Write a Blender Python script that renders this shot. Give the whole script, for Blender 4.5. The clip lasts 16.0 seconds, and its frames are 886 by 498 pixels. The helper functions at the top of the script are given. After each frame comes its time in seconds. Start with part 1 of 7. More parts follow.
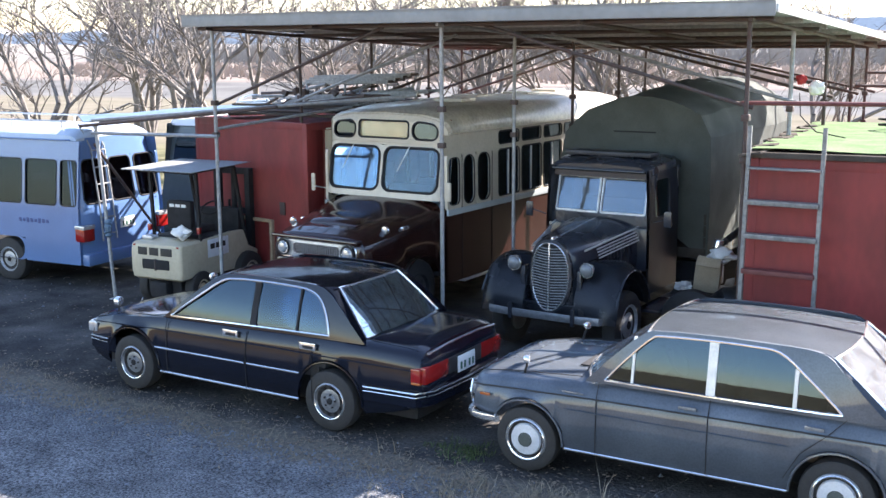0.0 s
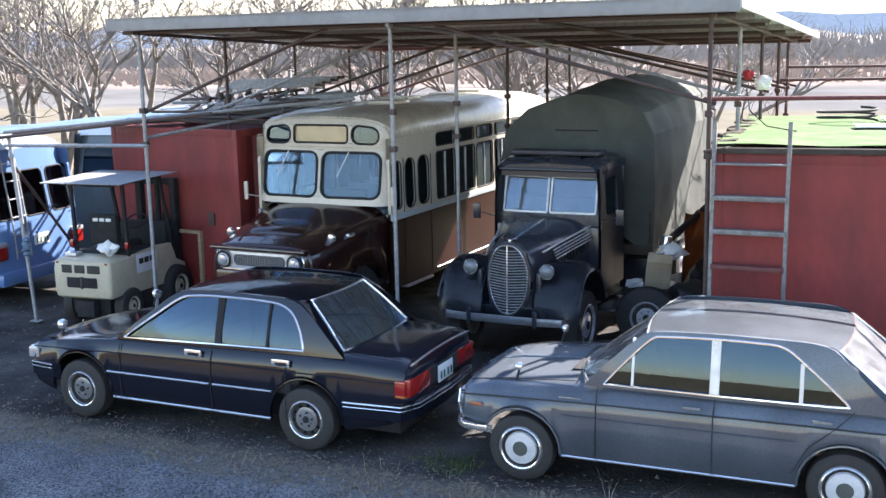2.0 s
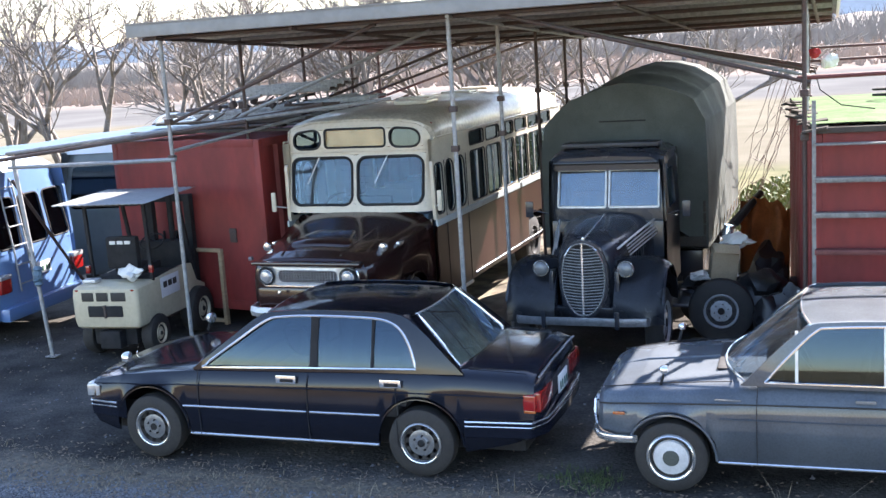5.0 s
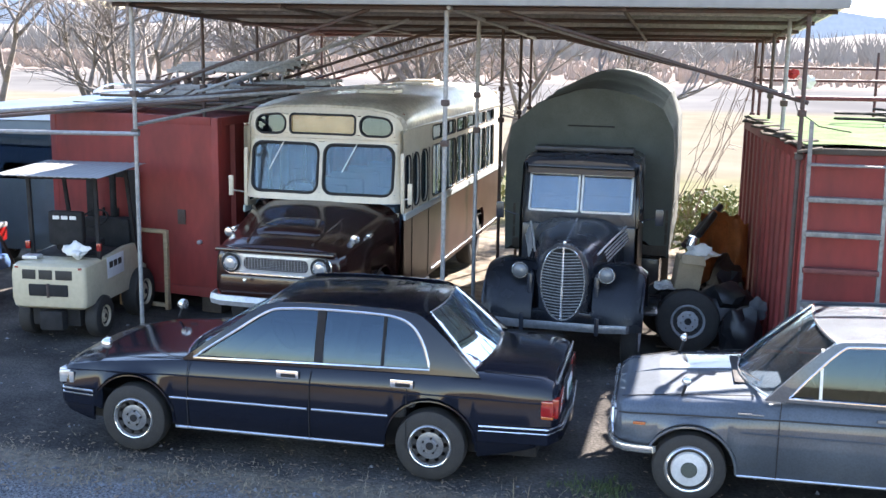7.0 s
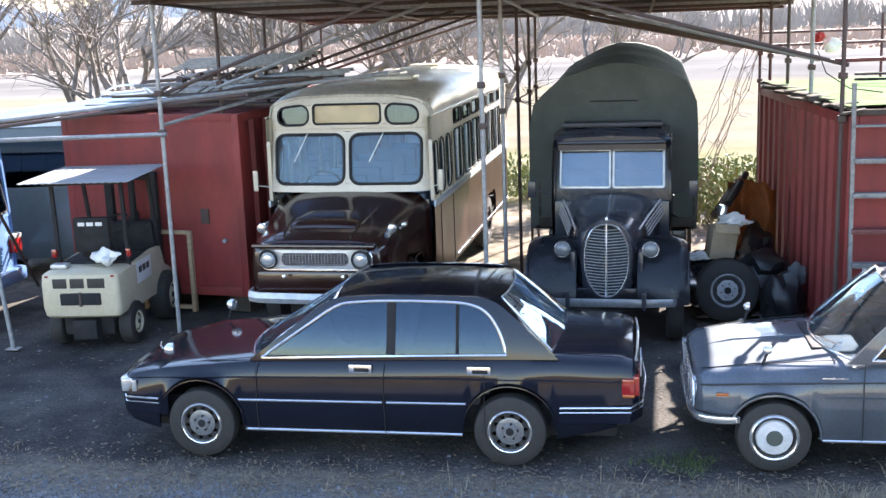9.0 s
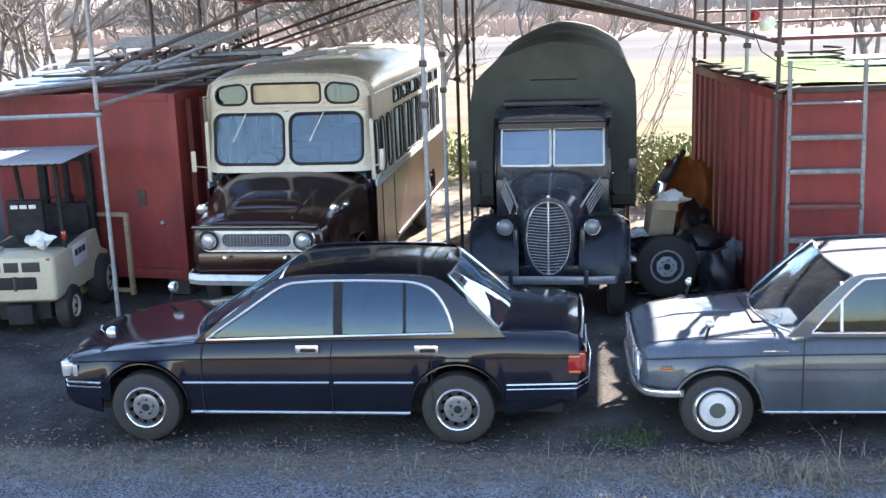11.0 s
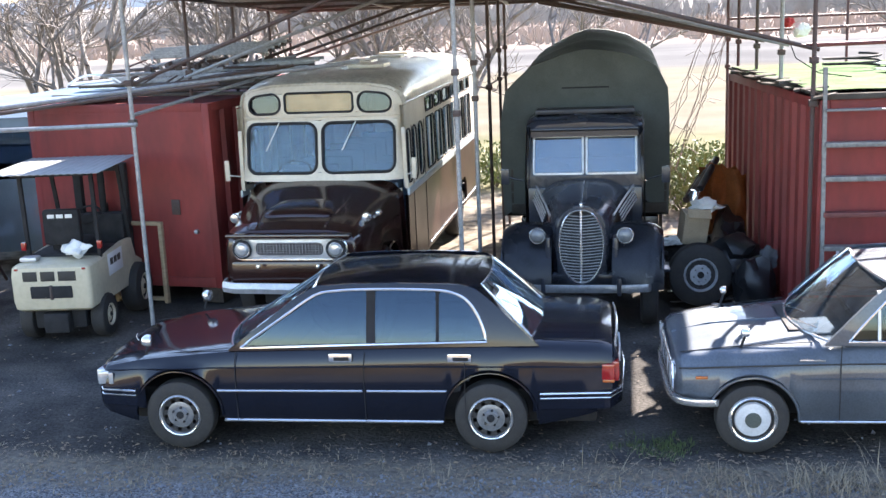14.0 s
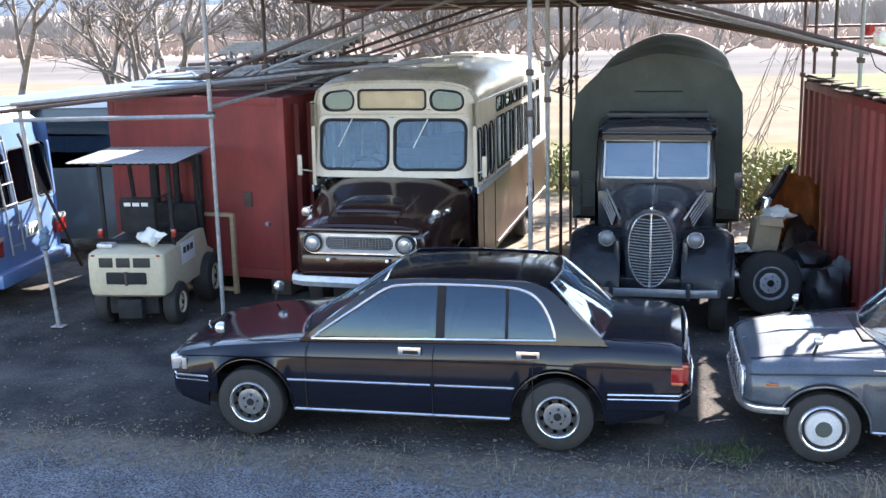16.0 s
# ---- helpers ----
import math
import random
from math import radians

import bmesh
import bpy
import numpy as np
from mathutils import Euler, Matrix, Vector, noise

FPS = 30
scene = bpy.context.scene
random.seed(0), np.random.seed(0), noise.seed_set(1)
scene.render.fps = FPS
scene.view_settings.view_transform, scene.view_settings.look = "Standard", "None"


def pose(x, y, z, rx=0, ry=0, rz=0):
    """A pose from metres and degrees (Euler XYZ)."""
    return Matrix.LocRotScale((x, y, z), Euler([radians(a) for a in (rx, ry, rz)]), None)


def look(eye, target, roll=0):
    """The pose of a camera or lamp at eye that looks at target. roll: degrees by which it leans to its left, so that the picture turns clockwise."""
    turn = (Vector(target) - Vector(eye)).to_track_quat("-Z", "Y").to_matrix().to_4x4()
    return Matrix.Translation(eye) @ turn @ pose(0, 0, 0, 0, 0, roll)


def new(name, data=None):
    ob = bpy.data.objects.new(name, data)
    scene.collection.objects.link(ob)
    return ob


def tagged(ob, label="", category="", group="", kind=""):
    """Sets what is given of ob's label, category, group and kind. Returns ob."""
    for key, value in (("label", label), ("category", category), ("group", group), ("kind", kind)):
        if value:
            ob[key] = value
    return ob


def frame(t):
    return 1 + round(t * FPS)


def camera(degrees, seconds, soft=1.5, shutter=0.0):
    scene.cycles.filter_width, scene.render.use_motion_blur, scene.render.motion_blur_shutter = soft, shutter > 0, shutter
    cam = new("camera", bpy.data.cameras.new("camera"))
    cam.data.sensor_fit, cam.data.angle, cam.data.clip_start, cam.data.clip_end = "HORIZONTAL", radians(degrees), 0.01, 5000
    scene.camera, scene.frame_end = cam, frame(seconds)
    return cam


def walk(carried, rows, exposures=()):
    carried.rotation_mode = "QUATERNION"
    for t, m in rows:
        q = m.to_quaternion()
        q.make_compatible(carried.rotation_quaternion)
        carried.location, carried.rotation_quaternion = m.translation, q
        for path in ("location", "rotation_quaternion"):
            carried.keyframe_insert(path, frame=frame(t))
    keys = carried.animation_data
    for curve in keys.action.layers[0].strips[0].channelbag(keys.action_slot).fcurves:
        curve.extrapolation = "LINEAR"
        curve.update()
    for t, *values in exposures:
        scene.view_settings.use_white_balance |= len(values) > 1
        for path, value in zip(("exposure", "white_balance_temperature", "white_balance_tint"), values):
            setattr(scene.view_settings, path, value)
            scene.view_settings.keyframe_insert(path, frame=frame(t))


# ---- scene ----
cam = camera(44.0, 16.0)
PATH = [
    (0, (7.748, -9.159, 3.755), (6.727, -7.478, 3.394), -0.3),
    (0.5, (7.464, -9.301, 3.731), (6.527, -7.573, 3.363), -0.0),
    (1, (7.14, -9.313, 3.729), (6.18, -7.599, 3.353), -1.3),
    (1.5, (6.946, -9.25, 3.783), (5.97, -7.547, 3.4), -1.0),
    (2, (6.715, -9.333, 3.756), (5.898, -7.544, 3.395), -1.2),
    (2.5, (6.487, -9.237, 3.721), (5.713, -7.424, 3.384), -1.8),
    (3, (6.141, -9.242, 3.685), (5.449, -7.4, 3.328), 0.3),
    (3.5, (5.762, -9.276, 3.796), (5.091, -7.428, 3.433), 0.6),
    (4, (5.479, -9.234, 3.742), (4.707, -7.424, 3.387), 0.1),
    (4.5, (5.063, -9.359, 3.716), (4.379, -7.515, 3.35), 0.6),
    (5, (4.744, -9.312, 3.669), (4.076, -7.461, 3.313), -3.7),
    (5.2, (4.567, -9.323, 3.715), (3.946, -7.457, 3.35), -2.0),
    (7.3, (3.095, -9.436, 3.699), (2.716, -7.509, 3.32), 0.0),
    (7.5, (2.96, -9.424, 3.691), (2.604, -7.495, 3.299), -1.9),
    (8, (2.76, -9.456, 3.694), (2.394, -7.53, 3.303), -2.6),
    (8.5, (2.541, -9.541, 3.687), (2.186, -7.603, 3.341), -0.7),
    (9, (2.388, -9.488, 3.702), (2.046, -7.56, 3.296), -2.1),
    (9.2, (2.339, -9.493, 3.704), (2.048, -7.559, 3.285), -1.3),
    (11.3, (2.27, -9.495, 3.686), (2.048, -7.558, 3.24), -2.0),
    (11.5, (2.262, -9.49, 3.692), (2.034, -7.554, 3.246), -2.1),
    (12, (2.272, -9.488, 3.697), (2.038, -7.552, 3.255), -2.1),
    (12.5, (2.275, -9.492, 3.692), (2.044, -7.553, 3.259), -2.0),
    (13, (2.274, -9.492, 3.691), (2.057, -7.551, 3.258), -1.8),
    (13.5, (2.281, -9.49, 3.694), (2.061, -7.55, 3.26), -2.0),
    (14, (2.264, -9.494, 3.69), (1.986, -7.56, 3.262), -2.4),
    (14.5, (2.279, -9.496, 3.683), (1.973, -7.566, 3.253), -2.6),
    (15, (2.282, -9.485, 3.694), (1.973, -7.56, 3.245), -2.6),
    (15.5, (2.255, -9.505, 3.689), (1.935, -7.577, 3.26), -1.8),
    (16, (2.16, -9.582, 3.651), (1.777, -7.664, 3.232), -1.2),
]
EXPOSURE = 2.45
walk(cam, [(t, look(eye, target, roll)) for t, eye, target, roll in PATH], exposures=((0.0, EXPOSURE - 0.05, 6370, 18), (5.0, EXPOSURE + 0.05, 6370, 18), (8.5, EXPOSURE + 0.3, 6520, 18), (12.5, EXPOSURE + 0.3, 6520, 18), (16.0, EXPOSURE + 0.2, 6520, 18)))

# ---- world and sun ----
SUN_DIR = Vector((0.57, 1.30, 1.0)).normalized()
world = bpy.data.worlds.new("sky_world")
scene.world = world
world.use_nodes = True
_wn = world.node_tree.nodes
_sky = _wn.new("ShaderNodeTexSky")
_sky.sky_type = "NISHITA"
_sky.sun_disc = False
_sky.sun_elevation = math.asin(SUN_DIR.z)
_sky.sun_rotation = math.atan2(SUN_DIR.x, SUN_DIR.y)
_sky.dust_density = 0.4
_sky.air_density = 1.2
_sky.ozone_density = 1.6
world.node_tree.links.new(_sky.outputs[0], _wn["Background"].inputs[0])
_wn["Background"].inputs[1].default_value = 0.097
sun = new("sun", bpy.data.lights.new("sun", "SUN"))
sun.data.energy = 5.0
sun.data.angle = radians(0.5)
sun.data.color = (1.0, 0.94, 0.84)
sun.matrix_world = look(SUN_DIR * 60, (0, 0, 0))


# ---- materials ----
def mat(name, color, rough=0.5, metal=0.0, tone=0.25, scale=6.0, fine=60.0, bump=0.0, coat=0.0, color2=None, mix=0.5, vary=0.0, coords="Object", stretch=(1, 1, 1), spec=0.5):
    m = bpy.data.materials.new(name)
    m.use_nodes = True
    nt = m.node_tree
    n, link = nt.nodes, nt.links.new
    p = n["Principled BSDF"]
    p.inputs["Metallic"].default_value = metal
    p.inputs["Specular IOR Level"].default_value = spec
    p.inputs["Coat Weight"].default_value = coat
    p.inputs["Coat Roughness"].default_value = 0.05
    tc = n.new("ShaderNodeTexCoord")
    mp = n.new("ShaderNodeMapping")
    mp.inputs["Scale"].default_value = stretch
    link(tc.outputs[coords], mp.inputs[0])
    big = n.new("ShaderNodeTexNoise")
    big.inputs["Scale"].default_value, big.inputs["Detail"].default_value = scale, 5
    small = n.new("ShaderNodeTexNoise")
    small.inputs["Scale"].default_value, small.inputs["Detail"].default_value = fine, 3
    link(mp.outputs[0], big.inputs["Vector"])
    link(mp.outputs[0], small.inputs["Vector"])
    c2 = color2 or tuple(c * (1 - tone) for c in color)
    ramp = n.new("ShaderNodeValToRGB")
    ramp.color_ramp.elements[0].position, ramp.color_ramp.elements[1].position = mix - 0.18, mix + 0.18
    ramp.color_ramp.elements[0].color, ramp.color_ramp.elements[1].color = (*color, 1), (*c2, 1)
    link(big.outputs["Fac"], ramp.inputs[0])
    ov = n.new("ShaderNodeMix")
    ov.data_type, ov.blend_type = "RGBA", "MULTIPLY"
    ov.inputs[0].default_value = min(1.0, tone * 1.6)
    gr = n.new("ShaderNodeValToRGB")
    gr.color_ramp.elements[0].position, gr.color_ramp.elements[1].position = 0.3, 0.62
    gr.color_ramp.elements[0].color, gr.color_ramp.elements[1].color = (0.55, 0.55, 0.55, 1), (1.1, 1.1, 1.1, 1)
    link(small.outputs["Fac"], gr.inputs[0])
    link(ramp.outputs[0], ov.inputs["A"])
    link(gr.outputs[0], ov.inputs["B"])
    last = ov.outputs["Result"]
    if vary:
        oi = n.new("ShaderNodeObjectInfo")
        hs = n.new("ShaderNodeHueSaturation")
        mr = n.new("ShaderNodeMapRange")
        mr.inputs["To Min"].default_value, mr.inputs["To Max"].default_value = 1 - vary, 1 + vary
        link(oi.outputs["Random"], mr.inputs[0])
        link(mr.outputs[0], hs.inputs["Value"])
        link(last, hs.inputs["Color"])
        last = hs.outputs[0]
    link(last, p.inputs["Base Color"])
    rr = n.new("ShaderNodeMapRange")
    rr.inputs["To Min"].default_value, rr.inputs["To Max"].default_value = max(0.02, rough * 0.8), min(1, rough * 1.25)
    link(big.outputs["Fac"], rr.inputs[0])
    link(rr.outputs[0], p.inputs["Roughness"])
    if bump:
        b = n.new("ShaderNodeBump")
        b.inputs["Strength"].default_value, b.inputs["Distance"].default_value = bump, 0.01
        link(small.outputs["Fac"], b.inputs["Height"])
        link(b.outputs[0], p.inputs["Normal"])
    return m


def glass_mat(name, tint, gloss=1.0, dust=0.0):
    m = bpy.data.materials.new(name)
    m.use_nodes = True
    nt = m.node_tree
    n, link = nt.nodes, nt.links.new
    n.remove(n["Principled BSDF"])
    fr = n.new("ShaderNodeFresnel")
    fr.inputs[0].default_value = 1.6
    tr = n.new("ShaderNodeBsdfTransparent")
    tr.inputs[0].default_value = (*tint, 1)
    gl = n.new("ShaderNodeBsdfGlossy")
    gl.inputs["Roughness"].default_value = 0.02
    gl.inputs["Color"].default_value = (0.62, 0.82, 1.0, 1)
    mx = n.new("ShaderNodeMixShader")
    mu = n.new("ShaderNodeMath")
    mu.operation, mu.use_clamp = "MULTIPLY", True
    mu.inputs[1].default_value = gloss
    link(fr.outputs[0], mu.inputs[0])
    link(mu.outputs[0], mx.inputs[0])
    link(tr.outputs[0], mx.inputs[1])
    link(gl.outputs[0], mx.inputs[2])
    last = mx.outputs[0]
    if dust:
        tc = n.new("ShaderNodeTexCoord")
        cloud = n.new("ShaderNodeTexNoise")
        cloud.inputs["Scale"].default_value, cloud.inputs["Detail"].default_value = 7.0, 6
        link(tc.outputs["Object"], cloud.inputs["Vector"])
        mr = n.new("ShaderNodeMapRange")
        mr.inputs["From Min"].default_value, mr.inputs["From Max"].default_value = 0.3, 0.7
        mr.inputs["To Min"].default_value, mr.inputs["To Max"].default_value = dust * 0.6, dust * 1.4
        link(cloud.outputs["Fac"], mr.inputs[0])
        film = n.new("ShaderNodeBsdfDiffuse")
        film.inputs[0].default_value = (0.55, 0.56, 0.56, 1)
        over = n.new("ShaderNodeMixShader")
        link(mr.outputs[0], over.inputs[0])
        link(last, over.inputs[1])
        link(film.outputs[0], over.inputs[2])
        last = over.outputs[0]
    link(last, n["Material Output"].inputs[0])
    return m


M_BLACK = mat("black_paint", (0.008, 0.010, 0.018), 0.12, tone=0.2, scale=1.5, coat=0.3, spec=0.3)
M_GRAY = mat("grey_blue_paint", (0.125, 0.148, 0.178), 0.72, metal=0.92, tone=0.2, scale=2.0, coat=0.9)
M_BROWN = mat("maroon_brown_paint", (0.026, 0.009, 0.007), 0.20, tone=0.25, scale=2.0, coat=0.5)
M_BROWNDULL = mat("dull_maroon_side_paint", (0.038, 0.013, 0.010), 0.30, tone=0.3, scale=1.5, spec=0.3)
M_CREAM = mat("cream_paint", (0.58, 0.52, 0.41), 0.35, tone=0.12, scale=3.0, fine=25, coat=0.3)
# Darker blotched cream: roof dirt and the shelter's speckled shade, both in the colour.
M_BUSROOF = mat("dirt_and_shade_cream_roof_paint", (0.50, 0.44, 0.33), 0.38, tone=0.35, scale=2.2, fine=22, color2=(0.33, 0.29, 0.22), coat=0.3)
M_FORK = mat("old_cream_paint", (0.52, 0.46, 0.33), 0.45, tone=0.12, scale=3.0, fine=18)
M_STRIPE = mat("pale_blue_stripe", (0.42, 0.47, 0.50), 0.35, tone=0.1)
M_NAVY = mat("dull_black_paint", (0.030, 0.035, 0.047), 0.26, tone=0.3, scale=3, coat=0.15)
M_CABBLACK = mat("worn_black_cab_paint", (0.028, 0.031, 0.038), 0.42, tone=0.3, scale=3, spec=0.4)
M_BLUEPALE = mat("bleached_blue_roof_paint", (0.42, 0.50, 0.60), 0.45, tone=0.2, scale=2, coat=0.2)
M_BLUE = mat("light_blue_paint", (0.10, 0.185, 0.37), 0.3, tone=0.12, scale=2, coat=0.5)
M_WHITEPAINT = mat("white_paint", (0.74, 0.76, 0.78), 0.35, tone=0.1, scale=3, coat=0.3)
M_SILVER = mat("grey_green_paint", (0.085, 0.105, 0.105), 0.35, metal=0.1, tone=0.12, coat=0.4)
M_CHROME = mat("chrome", (0.86, 0.86, 0.86), 0.16, metal=0.85, tone=0.08, scale=9)
M_ALU = mat("dull_aluminium", (0.62, 0.62, 0.62), 0.36, metal=0.45, tone=0.2, scale=12)
M_OLDALU = mat("oxidised_aluminium", (0.23, 0.23, 0.225), 0.5, metal=0.3, tone=0.35, scale=11, fine=40)
M_GALV = mat("galvanised_steel", (0.32, 0.33, 0.34), 0.5, metal=0.3, tone=0.3, scale=14, bump=0.1)
M_DARKPIPE = mat("rusty_dark_pipe", (0.070, 0.058, 0.054), 0.65, metal=0.2, tone=0.4, scale=10, color2=(0.085, 0.050, 0.042), bump=0.2)
M_REDPIPE = mat("red_brown_pipe", (0.16, 0.045, 0.04), 0.6, tone=0.35, scale=10, bump=0.15)
M_RUBBER = mat("tyre_rubber", (0.018, 0.018, 0.019), 0.75, tone=0.3, scale=12, color2=(0.035, 0.033, 0.031), bump=0.15)
M_STEELWHEEL = mat("grey_wheel_steel", (0.50, 0.52, 0.54), 0.32, metal=0.4, tone=0.25, scale=15)
M_DULLWHEEL = mat("dull_grey_wheel_steel", (0.27, 0.28, 0.295), 0.35, metal=0.5, tone=0.3, scale=15)
M_RIMGREY = mat("dusty_grey_rim_paint", (0.42, 0.44, 0.46), 0.5, metal=0.1, tone=0.25, scale=14)
M_HUBWHITE = mat("pale_hubcap", (0.60, 0.61, 0.62), 0.3, metal=0.05, tone=0.15, scale=12)
M_DARK = mat("black_interior", (0.014, 0.014, 0.016), 0.8, tone=0.3, scale=8)
M_SEAT = mat("grey_upholstery", (0.11, 0.115, 0.125), 0.85, tone=0.25, scale=9, bump=0.1)
M_SEATBROWN = mat("tan_upholstery", (0.16, 0.10, 0.06), 0.8, tone=0.25, scale=9, bump=0.1)
M_REDLAMP = mat("red_lamp_lens", (0.28, 0.012, 0.011), 0.12, tone=0.15, scale=20, coat=0.8)
M_ORANGELAMP = mat("amber_lamp_lens", (0.36, 0.085, 0.015), 0.15, tone=0.15, scale=20, coat=0.8)
M_LAMPGLASS = mat("headlamp_glass", (0.50, 0.51, 0.52), 0.10, metal=0.4, tone=0.15, scale=25)
M_LORRYLENS = mat("dusty_headlamp_lens", (0.20, 0.21, 0.22), 0.2, metal=0.2, tone=0.2, scale=25)
M_PLATE = mat("number_plate_white", (0.7, 0.72, 0.72), 0.4, tone=0.1)
M_PLATEINK = mat("plate_green_ink", (0.03, 0.11, 0.07), 0.5, tone=0.1)
M_GLASS = glass_mat("tinted_window_glass", (0.20, 0.27, 0.34), 1.2)
M_SCREEN = glass_mat("screen_glass", (0.34, 0.40, 0.45), 1.5, 0.05)
M_SCREENDUSTY = glass_mat("dusty_screen_glass", (0.34, 0.40, 0.45), 1.5, 0.24)
M_GLASSDARK = glass_mat("dark_privacy_glass", (0.12, 0.14, 0.17), 0.3)
M_GLASSPALE = glass_mat("dusty_flat_glass", (0.45, 0.50, 0.55), 2.0, 0.10)
M_GLASSCLEAR = glass_mat("clear_window_glass", (0.62, 0.70, 0.76), 0.8, 0.04)
M_GLASSLOW = glass_mat("sign_window_glass", (0.92, 0.92, 0.90), 0.4)
M_CANVAS = mat("dark_green_canvas", (0.092, 0.102, 0.090), 0.85, tone=0.25, scale=2.5, fine=90, bump=0.25, spec=0.2)
M_RED = mat("red_oxide_container_paint", (0.24, 0.028, 0.025), 0.6, tone=0.14, scale=2.4, color2=(0.15, 0.024, 0.02), fine=14, bump=0.05, stretch=(1, 1, 0.4))
M_ROOFSHEET = mat("weathered_roof_sheet", (0.40, 0.43, 0.46), 0.7, metal=0.1, tone=0.3, scale=3, spec=0.2)
M_FASCIA = mat("grey_fascia_metal", (0.25, 0.26, 0.265), 0.55, metal=0.3, tone=0.12, scale=2, fine=12)
M_TIMBER = mat("pale_raw_timber", (0.48, 0.36, 0.22), 0.75, tone=0.3, scale=6, stretch=(1, 1, 6))
M_DARKWOOD = mat("weathered_grey_timber", (0.085, 0.073, 0.062), 0.9, tone=0.35, scale=5, bump=0.2, spec=0.08)
M_TURF = mat("artificial_turf", (0.125, 0.195, 0.095), 0.95, tone=0.35, scale=3, fine=40, color2=(0.19, 0.235, 0.145), bump=0.5, spec=0.0)
M_SHEETBLUE = mat("pale_blue_plastic_sheet", (0.13, 0.20, 0.27), 0.65, tone=0.3, scale=3, spec=0.2)
M_BARK = mat("grey_bark", (0.23, 0.205, 0.185), 0.9, tone=0.35, scale=5, color2=(0.13, 0.112, 0.10), bump=0.4)
M_DRYGRASS = mat("dry_straw_grass", (0.33, 0.275, 0.195), 0.9, tone=0.3, scale=6, vary=0.2, spec=0.1)
M_LITTER = mat("dry_leaf_litter", (0.17, 0.135, 0.10), 0.9, tone=0.4, scale=3, fine=30, color2=(0.22, 0.16, 0.11))
M_GREENGRASS = mat("green_grass", (0.085, 0.12, 0.04), 0.9, tone=0.3, scale=8)
M_LEAF = mat("hedge_leaf", (0.10, 0.15, 0.04), 0.6, tone=0.35, scale=4, color2=(0.17, 0.19, 0.06))
M_REED = mat("dry_reed", (0.40, 0.315, 0.26), 0.95, tone=0.3, scale=0.6, color2=(0.31, 0.255, 0.22), spec=0.0)
M_STONE = mat("grey_gravel_stone", (0.17, 0.18, 0.20), 0.85, tone=0.4, scale=9, fine=50)
M_ORANGE = mat("rust_orange_tarpaulin", (0.36, 0.11, 0.025), 0.7, tone=0.35, scale=5, bump=0.2)
M_CARD = mat("brown_cardboard", (0.42, 0.33, 0.22), 0.85, tone=0.2, scale=5)
M_BAG = mat("white_plastic_bag", (0.72, 0.72, 0.70), 0.4, tone=0.12, scale=8, bump=0.2)
M_BLACKBAG = mat("black_plastic_sheet", (0.018, 0.019, 0.022), 0.35, tone=0.3, scale=8, bump=0.3)
M_REDCLOTH = mat("red_cloth", (0.40, 0.03, 0.03), 0.8, tone=0.2)
M_SIGNROLL = mat("faded_tan_sign_board", (0.66, 0.43, 0.23), 0.6, tone=0.3, scale=5)
M_INK = mat("dark_lettering", (0.03, 0.028, 0.025), 0.6, tone=0.2)
M_INKWHITE = mat("white_lettering", (0.75, 0.75, 0.72), 0.6, tone=0.1)
M_INKBLUE = mat("dark_blue_lettering", (0.04, 0.07, 0.20), 0.5, tone=0.1)


# ---- geometry helpers ----
def finish(bm, smooth_angle=38):
    bmesh.ops.recalc_face_normals(bm, faces=bm.faces[:])
    lim = radians(smooth_angle)
    for f in bm.faces:
        f.smooth = True
    for e in bm.edges:
        e.smooth = len(e.link_faces) == 2 and e.calc_face_angle(0) < lim
    return bm


def part(name, bm, material, parent, label="", smooth=38):
    finish(bm, smooth)
    me = bpy.data.meshes.new(name)
    bm.to_mesh(me)
    bm.free()
    me.materials.append(material)
    ob = new(name, me)
    ob.parent = parent
    if label:
        tagged(ob, label)
    return ob


def thing(name, label, category, m=None, group="", kind=""):
    ob = new(name)
    ob.empty_display_size = 0.2
    if m is not None:
        ob.matrix_world = m
    return tagged(ob, label, category, group, kind)


def solo(name, bm, material, label, category, group="", kind="", m=None, smooth=38):
    ob = part(name, bm, material, None, "", smooth)
    if m is not None:
        ob.matrix_world = m
    return tagged(ob, label, category, group, kind)


def B():
    return bmesh.new()


def box(bm, c, s, bevel=0.0, rot=None):
    m = Matrix.Translation(c) @ (rot or Matrix.Identity(4)) @ Matrix.Diagonal((*s, 1))
    r = bmesh.ops.create_cube(bm, size=1.0, matrix=m)
    if bevel:
        es = list({e for v in r["verts"] for e in v.link_edges})
        bmesh.ops.bevel(bm, geom=es, offset=bevel, segments=2, affect="EDGES", profile=0.6)
    return bm


def loft(bm, rings, ring_closed=True, caps=True):
    vs = [[bm.verts.new(p) for p in r] for r in rings]
    n = len(vs[0])
    for a, b in zip(vs, vs[1:]):
        for i in range(n if ring_closed else n - 1):
            j = (i + 1) % n
            bm.faces.new((a[i], a[j], b[j], b[i]))
    if caps and ring_closed:
        bm.faces.new(vs[0][::-1])
        bm.faces.new(vs[-1])
    return vs


